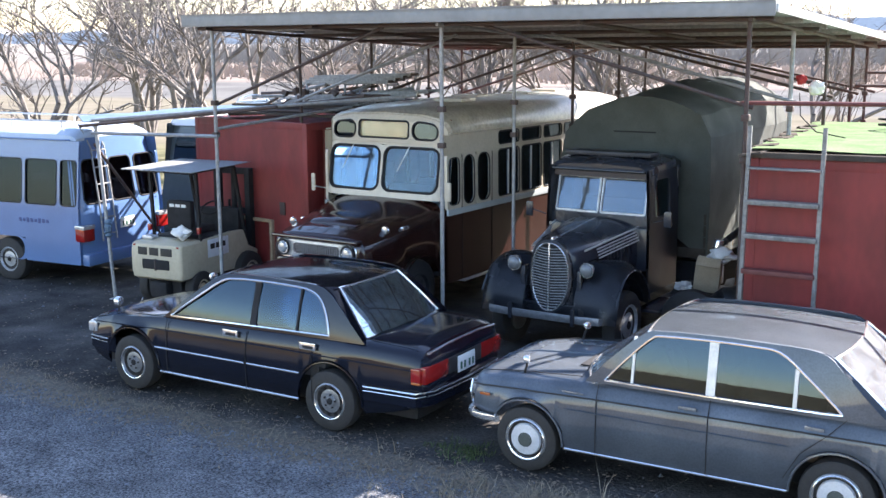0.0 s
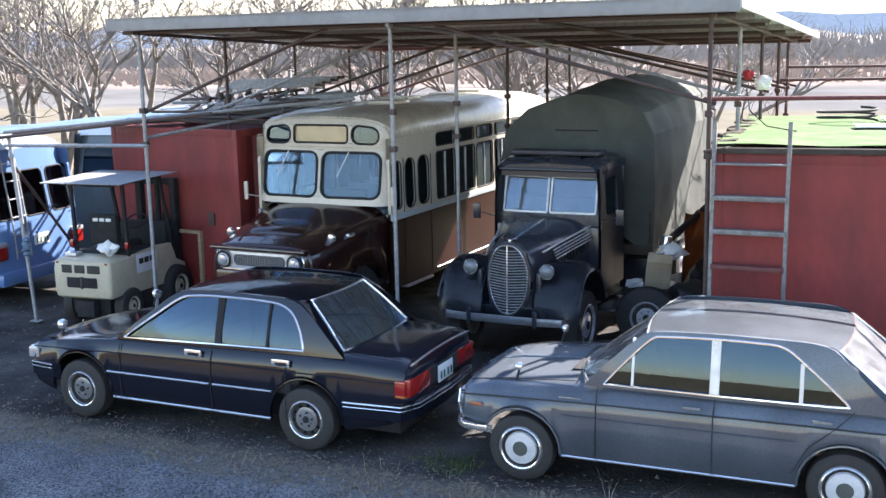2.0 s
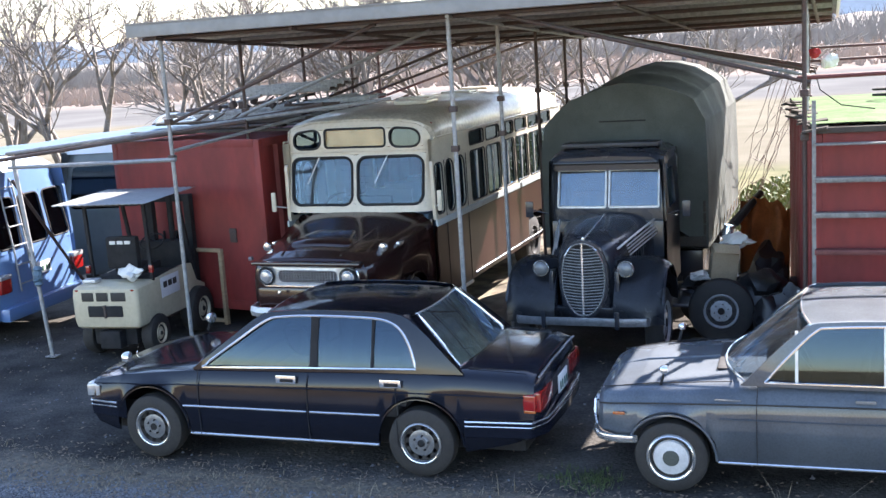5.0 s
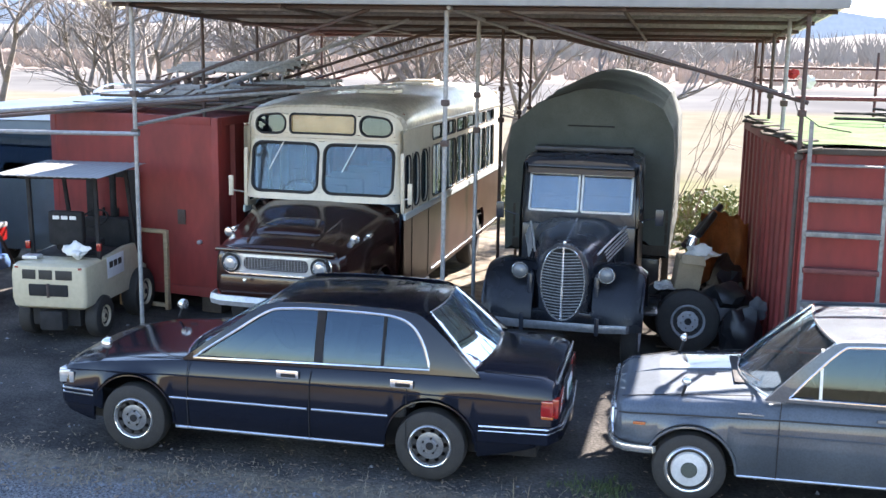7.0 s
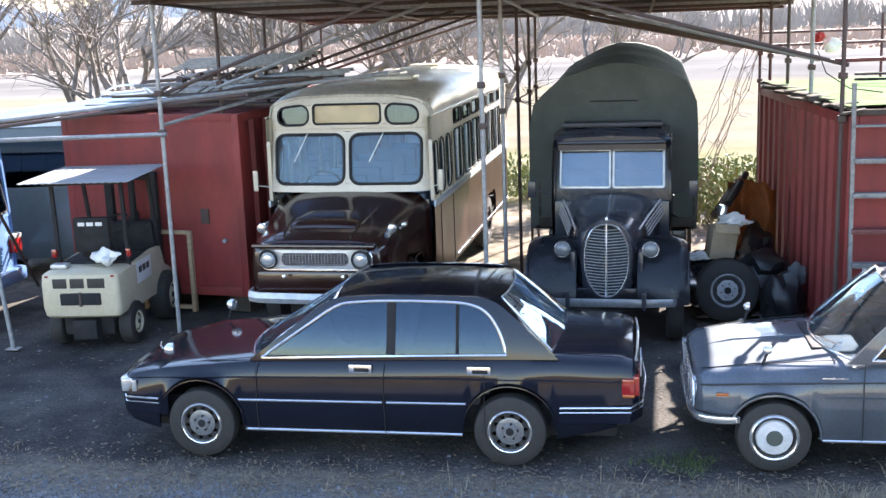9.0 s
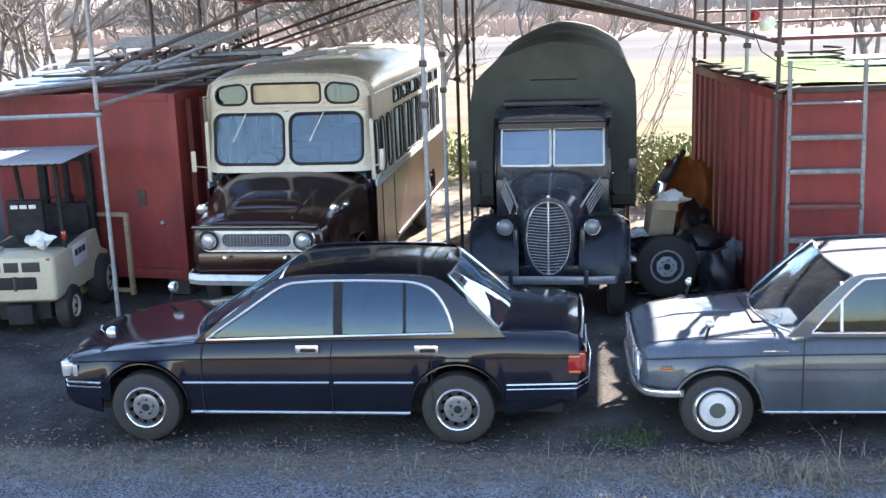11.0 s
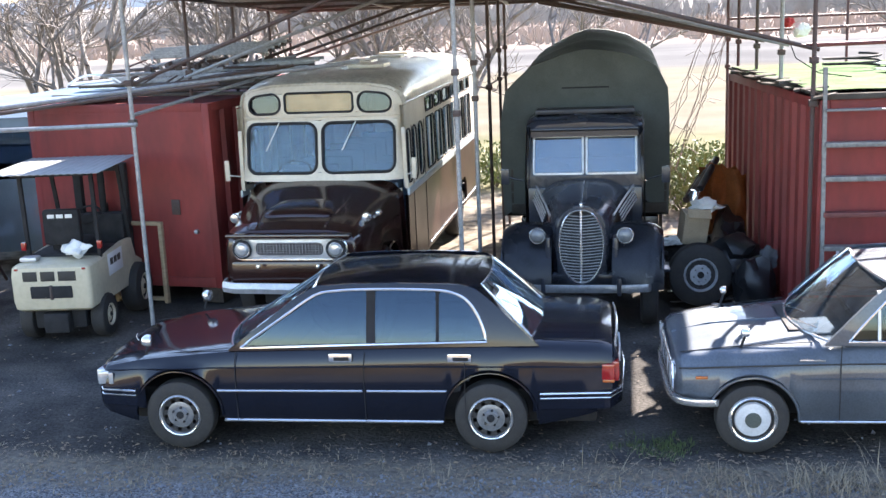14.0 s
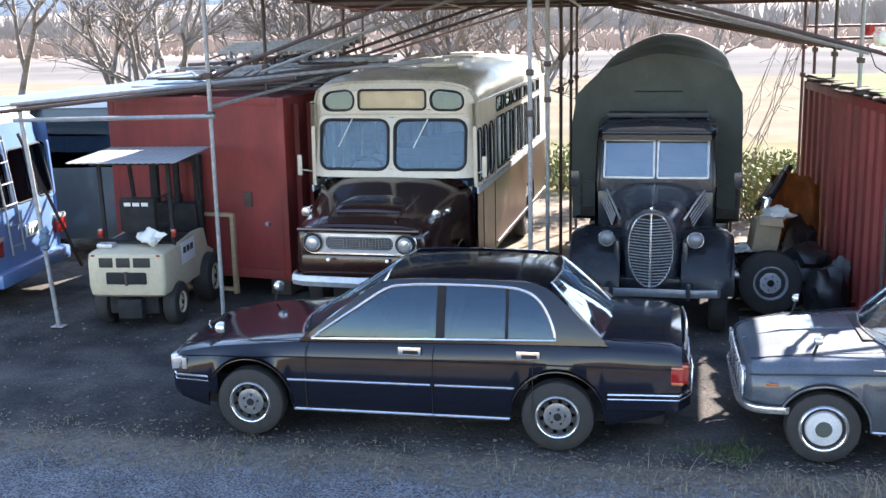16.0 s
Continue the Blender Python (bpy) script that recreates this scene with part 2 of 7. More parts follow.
def tube(bm, pts, r, seg=6, closed=False, caps=True, r_end=None):
    pts = [Vector(p) for p in pts]
    n = len(pts)
    rings, side = [], None
    for i, p in enumerate(pts):
        a = pts[(i - 1) % n] if closed or i else p
        b = pts[(i + 1) % n] if closed or i < n - 1 else p
        d = (b - a).normalized()
        if side is None:
            side = d.orthogonal().normalized()
        side = (side - d * side.dot(d)).normalized()
        up = d.cross(side)
        rad = r if r_end is None else r + (r_end - r) * i / max(1, n - 1)
        rings.append([p + (side * math.cos(t) + up * math.sin(t)) * rad for t in (2 * math.pi * k / seg for k in range(seg))])
    if closed:
        rings.append(rings[0])
        vs = [[bm.verts.new(q) for q in rg] for rg in rings[:-1]]
        vs.append(vs[0])
        for a, b in zip(vs, vs[1:]):
            for i in range(seg):
                bm.faces.new((a[i], a[(i + 1) % seg], b[(i + 1) % seg], b[i]))
    else:
        loft(bm, rings, True, caps)
    return bm


def lathe(bm, prof, c, axis, seg=24):
    """prof: (distance along axis, radius) pairs."""
    axis = Vector(axis).normalized()
    u = axis.orthogonal().normalized()
    w = axis.cross(u)
    c = Vector(c)
    loft(bm, [[c + axis * a + (u * math.cos(t) + w * math.sin(t)) * r for t in (2 * math.pi * k / seg for k in range(seg))] for a, r in prof], True, True)
    return bm


def rrect(a, b, rad, k=4):
    """Points round a rounded rectangle of half sizes a, b."""
    out = []
    for cx, cy, t0 in ((a - rad, b - rad, 0), (rad - a, b - rad, 90), (rad - a, rad - b, 180), (a - rad, rad - b, 270)):
        for i in range(k + 1):
            t = radians(t0 + 90 * i / k)
            out.append((cx + rad * math.cos(t), cy + rad * math.sin(t)))
    return out


def slab(bm, poly, f, th):
    """A plate over the plane outline poly, mapped by f(u, v, depth)."""
    a = [bm.verts.new(f(u, v, 0.0)) for u, v in poly]
    b = [bm.verts.new(f(u, v, th)) for u, v in poly]
    bm.faces.new(a)
    bm.faces.new(b[::-1])
    for i in range(len(a)):
        j = (i + 1) % len(a)
        bm.faces.new((a[i], b[i], b[j], a[j]))
    return bm


def ring_plate(bm, outer, inner, f, th):
    n = len(outer)
    vs = [[bm.verts.new(f(u, v, d)) for u, v in loop] for loop in (outer, inner) for d in (0.0, th)]
    o0, o1, i0, i1 = vs
    for i in range(n):
        j = (i + 1) % n
        for q in ((o0[i], o0[j], i0[j], i0[i]), (o1[i], i1[i], i1[j], o1[j]), (o0[i], o1[i], o1[j], o0[j]), (i0[i], i0[j], i1[j], i1[i])):
            bm.faces.new(q)
    return bm


def subdivided(p, q, n):
    return [p + (q - p) * i / n for i in range(n + 1)]


def panel(bm, us, vs, holes, f, th=0.03, step=0.25):
    """A sheet over a grid of cells; holes maps a cell to (left, right, bottom, top margins, corner radius). Returns the outlines of the holes."""
    loops = {}
    for i in range(len(us) - 1):
        for j in range(len(vs) - 1):
            u0, u1, v0, v1 = us[i], us[i + 1], vs[j], vs[j + 1]
            if (i, j) in holes:
                l, r, b, t, rad = holes[(i, j)]
                a, h = (u1 - u0 - l - r) / 2, (v1 - v0 - b - t) / 2
                cu, cv = u0 + l + a, v0 + b + h
                rel = rrect(a, h, min(rad, a * 0.95, h * 0.95))
                inner, outer = [], []
                for x, y in rel:
                    s = max(abs(x) / a, abs(y) / h)
                    sx, sy = x / s / a, y / s / h
                    outer.append(((u0 + u1) / 2 + sx * (u1 - u0) / 2, (v0 + v1) / 2 + sy * (v1 - v0) / 2))
                    inner.append((cu + x, cv + y))
                ring_plate(bm, outer, inner, f, th)
                loops[(i, j)] = inner
            else:
                un, vn = max(1, round((u1 - u0) / step)), max(1, round((v1 - v0) / step))
                uu, vv = subdivided(u0, u1, un), subdivided(v0, v1, vn)
                g = [[[bm.verts.new(f(x, y, d)) for y in vv] for x in uu] for d in (0.0, th)]
                for k in range(un):
                    for m_ in range(vn):
                        bm.faces.new((g[0][k][m_], g[0][k + 1][m_], g[0][k + 1][m_ + 1], g[0][k][m_ + 1]))
                        bm.faces.new((g[1][k][m_], g[1][k][m_ + 1], g[1][k + 1][m_ + 1], g[1][k + 1][m_]))
    bmesh.ops.remove_doubles(bm, verts=bm.verts[:], dist=0.0005)
    return loops


def curve(pairs):
    """Piecewise smooth interpolation through (x, value) pairs."""
    xs, ys = [p[0] for p in pairs], [p[1] for p in pairs]

    def at(x):
        if x <= xs[0]:
            return ys[0]
        if x >= xs[-1]:
            return ys[-1]
        i = max(k for k in range(len(xs)) if xs[k] <= x)
        i = min(i, len(xs) - 2)
        t = (x - xs[i]) / (xs[i + 1] - xs[i])
        return ys[i] + (ys[i + 1] - ys[i]) * t

    return at


def pipe(name, p, q, r, material, label, group="", category="pipe"):
    return solo(name, tube(B(), [p, q], r, 8), material, label, category, group)


# ---- ground and far land ----
def ground_material():
    m = bpy.data.materials.new("yard_earth_and_fields")
    m.use_nodes = True
    nt = m.node_tree
    n, link = nt.nodes, nt.links.new
    p = n["Principled BSDF"]
    p.inputs["Roughness"].default_value = 0.95
    p.inputs["Specular IOR Level"].default_value = 0.0
    geo = n.new("ShaderNodeNewGeometry")
    sep = n.new("ShaderNodeSeparateXYZ")
    link(geo.outputs["Position"], sep.inputs[0])

    def noise_(scale, detail=6):
        t = n.new("ShaderNodeTexNoise")
        t.inputs["Scale"].default_value, t.inputs["Detail"].default_value = scale, detail
        link(geo.outputs["Position"], t.inputs["Vector"])
        return t.outputs["Fac"]

    def ramp(fac, a, b, ca, cb):
        r = n.new("ShaderNodeValToRGB")
        r.color_ramp.elements[0].position, r.color_ramp.elements[1].position = a, b
        r.color_ramp.elements[0].color, r.color_ramp.elements[1].color = (*ca, 1), (*cb, 1)
        link(fac, r.inputs[0])
        return r.outputs[0]

    def mixc(fac, a, b, mode="MIX"):
        x = n.new("ShaderNodeMix")
        x.data_type, x.blend_type = "RGBA", mode
        if isinstance(fac, float):
            x.inputs[0].default_value = fac
        else:
            link(fac, x.inputs[0])
        link(a, x.inputs["A"])
        link(b, x.inputs["B"])
        return x.outputs["Result"]

    def band(axis, lo, hi, wob, wscale):
        """0 below lo, 1 above hi along one axis, with a ragged edge."""
        a = n.new("ShaderNodeMath")
        a.operation = "MULTIPLY_ADD"
        link(noise_(wscale), a.inputs[0])
        a.inputs[1].default_value = wob
        link(sep.outputs[axis], a.inputs[2])
        r = n.new("ShaderNodeMapRange")
        r.interpolation_type = "SMOOTHSTEP"
        r.inputs["From Min"].default_value, r.inputs["From Max"].default_value = lo + wob / 2, hi + wob / 2
        link(a.outputs[0], r.inputs[0])
        return r.outputs[0]

    earth = ramp(noise_(1.3), 0.35, 0.68, (0.052, 0.051, 0.051), (0.122, 0.115, 0.106))
    earth = mixc(0.55, earth, ramp(noise_(38), 0.35, 0.65, (0.5, 0.5, 0.5), (1.2, 1.2, 1.2)), "MULTIPLY")
    earth = mixc(0.8, earth, ramp(noise_(0.55, 8), 0.36, 0.62, (0.72, 0.70, 0.68), (1.12, 1.12, 1.12)), "MULTIPLY")
    gravel = ramp(noise_(45, 3), 0.38, 0.62, (0.075, 0.076, 0.08), (0.25, 0.252, 0.258))
    gravel = mixc(0.9, gravel, ramp(noise_(2.2), 0.3, 0.7, (0.5, 0.5, 0.5), (1.1, 1.1, 1.1)), "MULTIPLY")
    straw = ramp(noise_(16), 0.3, 0.7, (0.115, 0.105, 0.09), (0.205, 0.18, 0.145))
    under = ramp(noise_(3.5), 0.4, 0.6, (0.13, 0.115, 0.095), (0.25, 0.215, 0.17))
    field = ramp(noise_(0.35), 0.3, 0.7, (0.135, 0.124, 0.095), (0.18, 0.163, 0.13))
    green = ramp(noise_(0.8), 0.4, 0.7, (0.115, 0.115, 0.07), (0.195, 0.18, 0.115))
    pale = ramp(noise_(0.12), 0.35, 0.65, (0.105, 0.104, 0.103), (0.145, 0.143, 0.14))
    reed = ramp(noise_(0.25), 0.3, 0.7, (0.18, 0.148, 0.13), (0.25, 0.208, 0.182))
    near = ramp(noise_(0.8), 0.35, 0.65, (0.09, 0.07, 0.045), (0.27, 0.20, 0.12))
    c = mixc(band(1, -5.5, -4.6, 1.2, 0.7), near, gravel)
    c = mixc(band(1, -1.75, -1.35, 0.9, 1.6), c, straw)
    c = mixc(band(1, -1.15, -0.85, 0.6, 2.0), c, earth)
    c = mixc(band(1, 4.2, 6.5, 1.5, 0.8), c, under)
    c = mixc(band(1, 11.5, 13.5, 2.0, 0.6), c, green)
    c = mixc(band(1, 20.0, 24.0, 4.0, 0.25), c, field)
    c = mixc(band(1, 50.0, 56.0, 8.0, 0.06), c, pale)
    c = mixc(band(1, 82.0, 96.0, 14.0, 0.04), c, reed)
    link(c, p.inputs["Base Color"])
    b = n.new("ShaderNodeBump")
    b.inputs["Strength"].default_value, b.inputs["Distance"].default_value = 0.6, 0.03
    link(noise_(30, 4), b.inputs["Height"])
    link(b.outputs[0], p.inputs["Normal"])
    return m


def rough_ground():
    bm = B()
    xs = [-2500, -600, -200, -80, -40, -24] + [-16 + i * 0.5 for i in range(57)] + [18, 26, 45, 90, 220, 600, 2500]
    ys = [-2500, -500, -120, -40, -20] + [-11 + i * 0.5 for i in range(56)] + [20, 28, 40, 60, 90, 150, 300, 700, 2500]
    grid = []
    for x in xs:
        row = []
        for y in ys:
            z = 0.0
            if -16 < x < 12 and -10 < y < 16:
                z = noise.noise((x * 0.5, y * 0.5, 3.1)) * 0.022 - 0.015
            row.append(bm.verts.new((x, y, z)))
        grid.append(row)
    for i in range(len(xs) - 1):
        for j in range(len(ys) - 1):
            bm.faces.new((grid[i][j], grid[i + 1][j], grid[i + 1][j + 1], grid[i][j + 1]))
    return solo("ground", bm, ground_material(), "grey gravel and bare earth yard running out to dry fields", "ground", kind="structure")


rough_ground()


def hills(name, label, y, height, seed, material, x0=-900, x1=900):
    bm, rings, n = B(), [], 90
    for i in range(n + 1):
        x = x0 + (x1 - x0) * i / n
        h = height * (0.55 + 0.6 * abs(noise.noise((x * 0.006, seed, 0))) + 0.25 * noise.noise((x * 0.05, seed, 5)))
        rings.append([(x, y - 30, -1), (x, y, h), (x, y + 60, h * 0.9), (x, y + 90, -1)])
    loft(bm, rings, True, True)
    return solo(name, bm, material, label, "hill", kind="structure")


# Distance haze over the hills is put into this pale grey colour.
M_FARWOOD = mat("far_woods_haze_in_colour", (0.50, 0.51, 0.52), 0.95, tone=0.12, scale=0.02, fine=0.25, spec=0.0)
# Brown-grey of bare woods, paled in the colour itself for distance haze.
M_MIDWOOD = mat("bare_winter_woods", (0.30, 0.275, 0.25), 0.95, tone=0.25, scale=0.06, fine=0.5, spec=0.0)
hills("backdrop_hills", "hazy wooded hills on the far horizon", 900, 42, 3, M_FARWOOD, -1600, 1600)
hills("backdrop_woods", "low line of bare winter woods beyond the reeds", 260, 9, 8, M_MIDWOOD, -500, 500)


def blades(bm, cx, cy, n, h, spread, rnd, z0=0.0, lean=0.35):
    for _ in range(n):
        a, d = rnd.uniform(0, 6.283), spread * math.sqrt(rnd.random())
        x, y = cx + math.cos(a) * d, cy + math.sin(a) * d
        b = rnd.uniform(0, 6.283)
        hh = h * rnd.uniform(0.45, 1.1)
        w = 0.0022 + 0.0025 * rnd.random()
        dx, dy = math.cos(b) * lean * hh * rnd.random() * 1.6, math.sin(b) * lean * hh * rnd.random() * 1.6
        px, py = -math.sin(b) * w, math.cos(b) * w
        v = [bm.verts.new(q) for q in ((x - px, y - py, z0), (x + px, y + py, z0), (x + dx * 0.4 + px * 0.7, y + dy * 0.4 + py * 0.7, z0 + hh * 0.6), (x + dx * 0.4 - px * 0.7, y + dy * 0.4 - py * 0.7, z0 + hh * 0.6), (x + dx, y + dy, z0 + hh))]
        bm.faces.new((v[0], v[1], v[2], v[3]))
        bm.faces.new((v[3], v[2], v[4]))


def verge():
    rnd = random.Random(11)
    bm = B()
    for _ in range(620):
        x = rnd.uniform(-9, 8)
        y = rnd.gauss(-1.25, 0.28) - 0.02 * abs(x)
        if x > 2 and rnd.random() < 0.75:
            y = rnd.uniform(-1.9, -0.85)
        blades(bm, x, y, rnd.randint(3, 8), rnd.uniform(0.02, 0.06) + (0.025 if x > 2.2 else 0), 0.12, rnd, -0.02, 1.5)
    for x, y, n, h in ((3.9, -1.35, 190, 0.12), (4.25, -1.5, 160, 0.13), (4.9, -1.3, 150, 0.14), (3.2, -1.25, 40, 0.12), (2.35, -1.0, 5, 0.26), (1.0, -1.35, 18, 0.10), (0.1, -1.45, 16, 0.10), (4.45, -1.2, 12, 0.30), (5.6, -1.4, 150, 0.15), (6.3, -1.3, 150, 0.15), (3.3, -1.5, 120, 0.10)):
        blades(bm, x, y, n, h, 0.24, rnd, -0.02, 1.6)
    solo("dry_grass", bm, M_DRYGRASS, "dry straw-coloured grass along the gravel edge", "grass", kind="stuff", smooth=80)
    bm = B()
    for _ in range(90):
        blades(bm, rnd.gauss(2.75, 0.16), rnd.gauss(-0.62, 0.1), 6, 0.06, 0.06, rnd, -0.02, 0.8)
    solo("green_grass", bm, M_GREENGRASS, "small patch of green grass between the two sedans", "grass", kind="stuff", smooth=80)
    bm = B()
    for _ in range(5000):
        x = rnd.uniform(-8, 7)
        y = rnd.gauss(-1.2, 0.32) if rnd.random() < 0.75 else rnd.uniform(-1.8, 3.0)
        a, k = rnd.uniform(0, 6.28), rnd.uniform(0.012, 0.035)
        dx, dy = math.cos(a) * k, math.sin(a) * k
        z = noise.noise((x * 0.5, y * 0.5, 3.1)) * 0.022 - 0.006
        v = [bm.verts.new(q) for q in ((x - dx, y - dy, z), (x + dy * 0.35, y - dx * 0.35, z + rnd.uniform(0, 0.012)), (x + dx, y + dy, z + rnd.uniform(0, 0.01)), (x - dy * 0.35, y + dx * 0.35, z + rnd.uniform(0, 0.012)))]
        bm.faces.new(v)
    for _ in range(1100):
        x, y = rnd.uniform(-6, 7), rnd.gauss(-1.3, 0.22)
        if x < 2 and rnd.random() < 0.4:
            continue
        z = noise.noise((x * 0.5, y * 0.5, 3.1)) * 0.022 - 0.008
        a, ln = rnd.uniform(0, 6.28), rnd.uniform(0.05, 0.22)
        dx, dy, w = math.cos(a) * ln, math.sin(a) * ln, 0.003
        h0, h1 = rnd.uniform(0, 0.015), rnd.uniform(0.0, 0.05)
        v = [bm.verts.new(q) for q in ((x - dy / ln * w, y + dx / ln * w, z + h0), (x + dy / ln * w, y - dx / ln * w, z + h0), (x + dx, y + dy, z + h1))]
        bm.faces.new(v)
    solo("leaf_litter", bm, M_LITTER, "dry brown leaf and straw litter on the ground", "litter", kind="stuff", smooth=10)
    bm = B()
    ico = [Vector(v).normalized() for v in ((1, 0, 0), (-1, 0, 0), (0, 1, 0), (0, -1, 0), (0, 0, 1), (0, 0, -1))]
    tri = ((0, 2, 4), (2, 1, 4), (1, 3, 4), (3, 0, 4), (2, 0, 5), (1, 2, 5), (3, 1, 5), (0, 3, 5))
    for i in range(9000):
        x, y = rnd.uniform(-9, 7.5), -1.3 - abs(rnd.gauss(0, 1.0))
        if i % 26 == 0:
            y = rnd.uniform(-1.2, 4)
        r = rnd.choice((0.008, 0.010, 0.012, 0.014, 0.02)) * rnd.uniform(0.8, 1.5)
        e = Euler((rnd.random() * 6, rnd.random() * 6, rnd.random() * 6)).to_matrix()
        vs = [bm.verts.new(Vector((x, y, noise.noise((x * 0.5, y * 0.5, 3.1)) * 0.022 - 0.012)) + e @ Vector((q.x * r, q.y * r * rnd.uniform(0.6, 1.1), q.z * r * 0.8))) for q in ico]
        for t in tri:
            bm.faces.new([vs[k] for k in t])
    solo("gravel", bm, M_STONE, "loose grey gravel stones strewn over the yard", "gravel", kind="stuff", smooth=10)


verge()


# ---- shelter roof and scaffold posts ----
POST_X, POST_Y = (-2.90, 0.78, 4.49), (2.3, 4.2, 6.1, 7.9, 9.1)


def roof_z(y):
    return 4.12 - (y - 2.0) * 0.042


def shelter_roof():
    th = thing("shelter_roof", "grey corrugated sheet roof on a scaffold frame", "shelter roof", kind="structure")
    x0, x1, y0, y1 = -3.12, 4.80, 2.02, 9.35
    rnd = random.Random(5)
    n = 8
    for k in range(n):
        a, b = x0 + (x1 - x0) * k / n, x0 + (x1 - x0) * (k + 1) / n + 0.04
        bm, rings, cnt = B(), [], 28
        lift = 0.004 * (k % 2)
        prof = [(a + (b - a) * i / cnt, 0.012 * math.cos(i * math.pi)) for i in range(cnt + 1)]
        for y in (y0, 4.5, 7.0, y1 - rnd.uniform(0, 0.12)):
            top = [(x, y, roof_z(y) + dz + 0.03 + lift) for x, dz in prof]
            bot = [(x, y, roof_z(y) + dz + 0.024 + lift) for x, dz in reversed(prof)]
            rings.append(top + bot)
        loft(bm, rings)
        part("roof_sheet", bm, M_ROOFSHEET, th, smooth=20)
    bm = box(B(), ((x0 + x1) / 2, y0 - 0.03, 4.125), (x1 - x0 + 0.06, 0.03, 0.15), 0.006)
    box(bm, ((x0 + x1) / 2, y0 - 0.02, 4.203), (x1 - x0 + 0.06, 0.09, 0.012))
    part("fascia", bm, M_FASCIA, th, "weathered grey metal fascia")
    for x in (x0, x1 + 0.03):
        bm = B()
        loft(bm, [[(x - 0.02, y, roof_z(y) - 0.03), (x + 0.02, y, roof_z(y) - 0.03), (x + 0.02, y, roof_z(y) + 0.055), (x - 0.02, y, roof_z(y) + 0.055)] for y in (y0, 6, y1)])
        part("edge_trim", bm, M_WHITEPAINT if x > 0 else M_FASCIA, th)
    for y in (2.2, 3.4, 4.6, 5.8, 7.0, 8.2, 9.25):
        part("purlin", box(B(), ((x0 + x1) / 2, y, roof_z(y) - 0.025), (x1 - x0 - 0.08, 0.045, 0.07), 0.004), M_GALV, th)
    for x in (-2.9, -1.1, 0.78, 2.6, 4.49):
        bm = B()
        tube(bm, [(x + 0.06, 2.1, roof_z(2.1) - 0.09), (x + 0.06, 9.3, roof_z(9.3) - 0.09)], 0.024, 8)
        part("rafter_pipe", bm, M_GALV if x == 0.78 else M_DARKPIPE, th)


shelter_roof()


def clamp(bm, x, y, z):
    box(bm, (x, y, z), (0.085, 0.085, 0.07), 0.012)


def scaffold():
    for ix, x in enumerate(POST_X):
        for iy, y in enumerate(POST_Y):
            galv = (iy == 0 and ix < 2) or (ix == 1 and iy == 1) or (ix == 2 and iy == 1)
            px = x if ix != 2 or iy == 0 else x - 0.02 * iy
            th = thing("scaffold_post", "galvanised steel scaffold post on a base plate" if galv else "dark rusty steel scaffold post on a base plate", "post", group="scaffold posts")
            top = roof_z(y) - 0.05
            part("tube", tube(B(), [(px, y, 0.0), (px, y, top)], 0.026 if galv else 0.024, 10), M_GALV if galv else M_DARKPIPE, th)
            part("base_plate", box(B(), (px, y, 0.006), (0.14, 0.14, 0.012), 0.003), M_DARKPIPE, th)
            for z in (2.58, 3.02):
                bm = B()
                clamp(bm, px, y, z)
                part("coupler", bm, M_DARKPIPE, th)
    for iy, y in enumerate(POST_Y):
        d = -0.05 if iy % 2 else 0.05
        z = roof_z(y) - 0.10
        lab = "dark steel diagonal brace pipe under the shelter roof"
        pipe("brace_pipe", (-2.95, y + d, 2.98 - 0.02 * iy), (-0.1, y + d, z), 0.022, M_GALV if iy == 1 else M_DARKPIPE, lab, "braces")
        pipe("brace_pipe", (4.55, y + d, 3.12 - 0.02 * iy), (1.35, y + d, z), 0.022, M_GALV if iy == 1 else M_DARKPIPE, lab, "braces")
        pipe("cross_pipe", (-3.1, y - d, z + 0.02), (4.75, y - d, z + 0.02), 0.024, M_DARKPIPE, "dark steel cross pipe carrying the shelter roof", "cross pipes")
    pipe("rail_pipe", (4.42, 2.36, 3.17), (9.5, 2.75, 3.20), 0.024, M_REDPIPE, "red-brown steel rail pipe above the container roof", "rails")
    pipe("rail_pipe", (4.40, 8.3, 3.16), (10.5, 9.4, 3.18), 0.022, M_DARKPIPE, "dark steel rail pipe above the container roof", "rails")
    pipe("rail_pipe", (4.40, 9.1, 3.34), (11.5, 10.2, 3.32), 0.022, M_DARKPIPE, "dark steel rail pipe above the container roof", "rails")
    for x, y in ((6.25, 9.0), (8.6, 9.1), (7.4, 10.9)):
        pipe("rail_post", (x, y, 0.0), (x, y, 3.6), 0.022, M_DARKPIPE, "dark steel upright carrying the far rails", "rail posts")


scaffold()


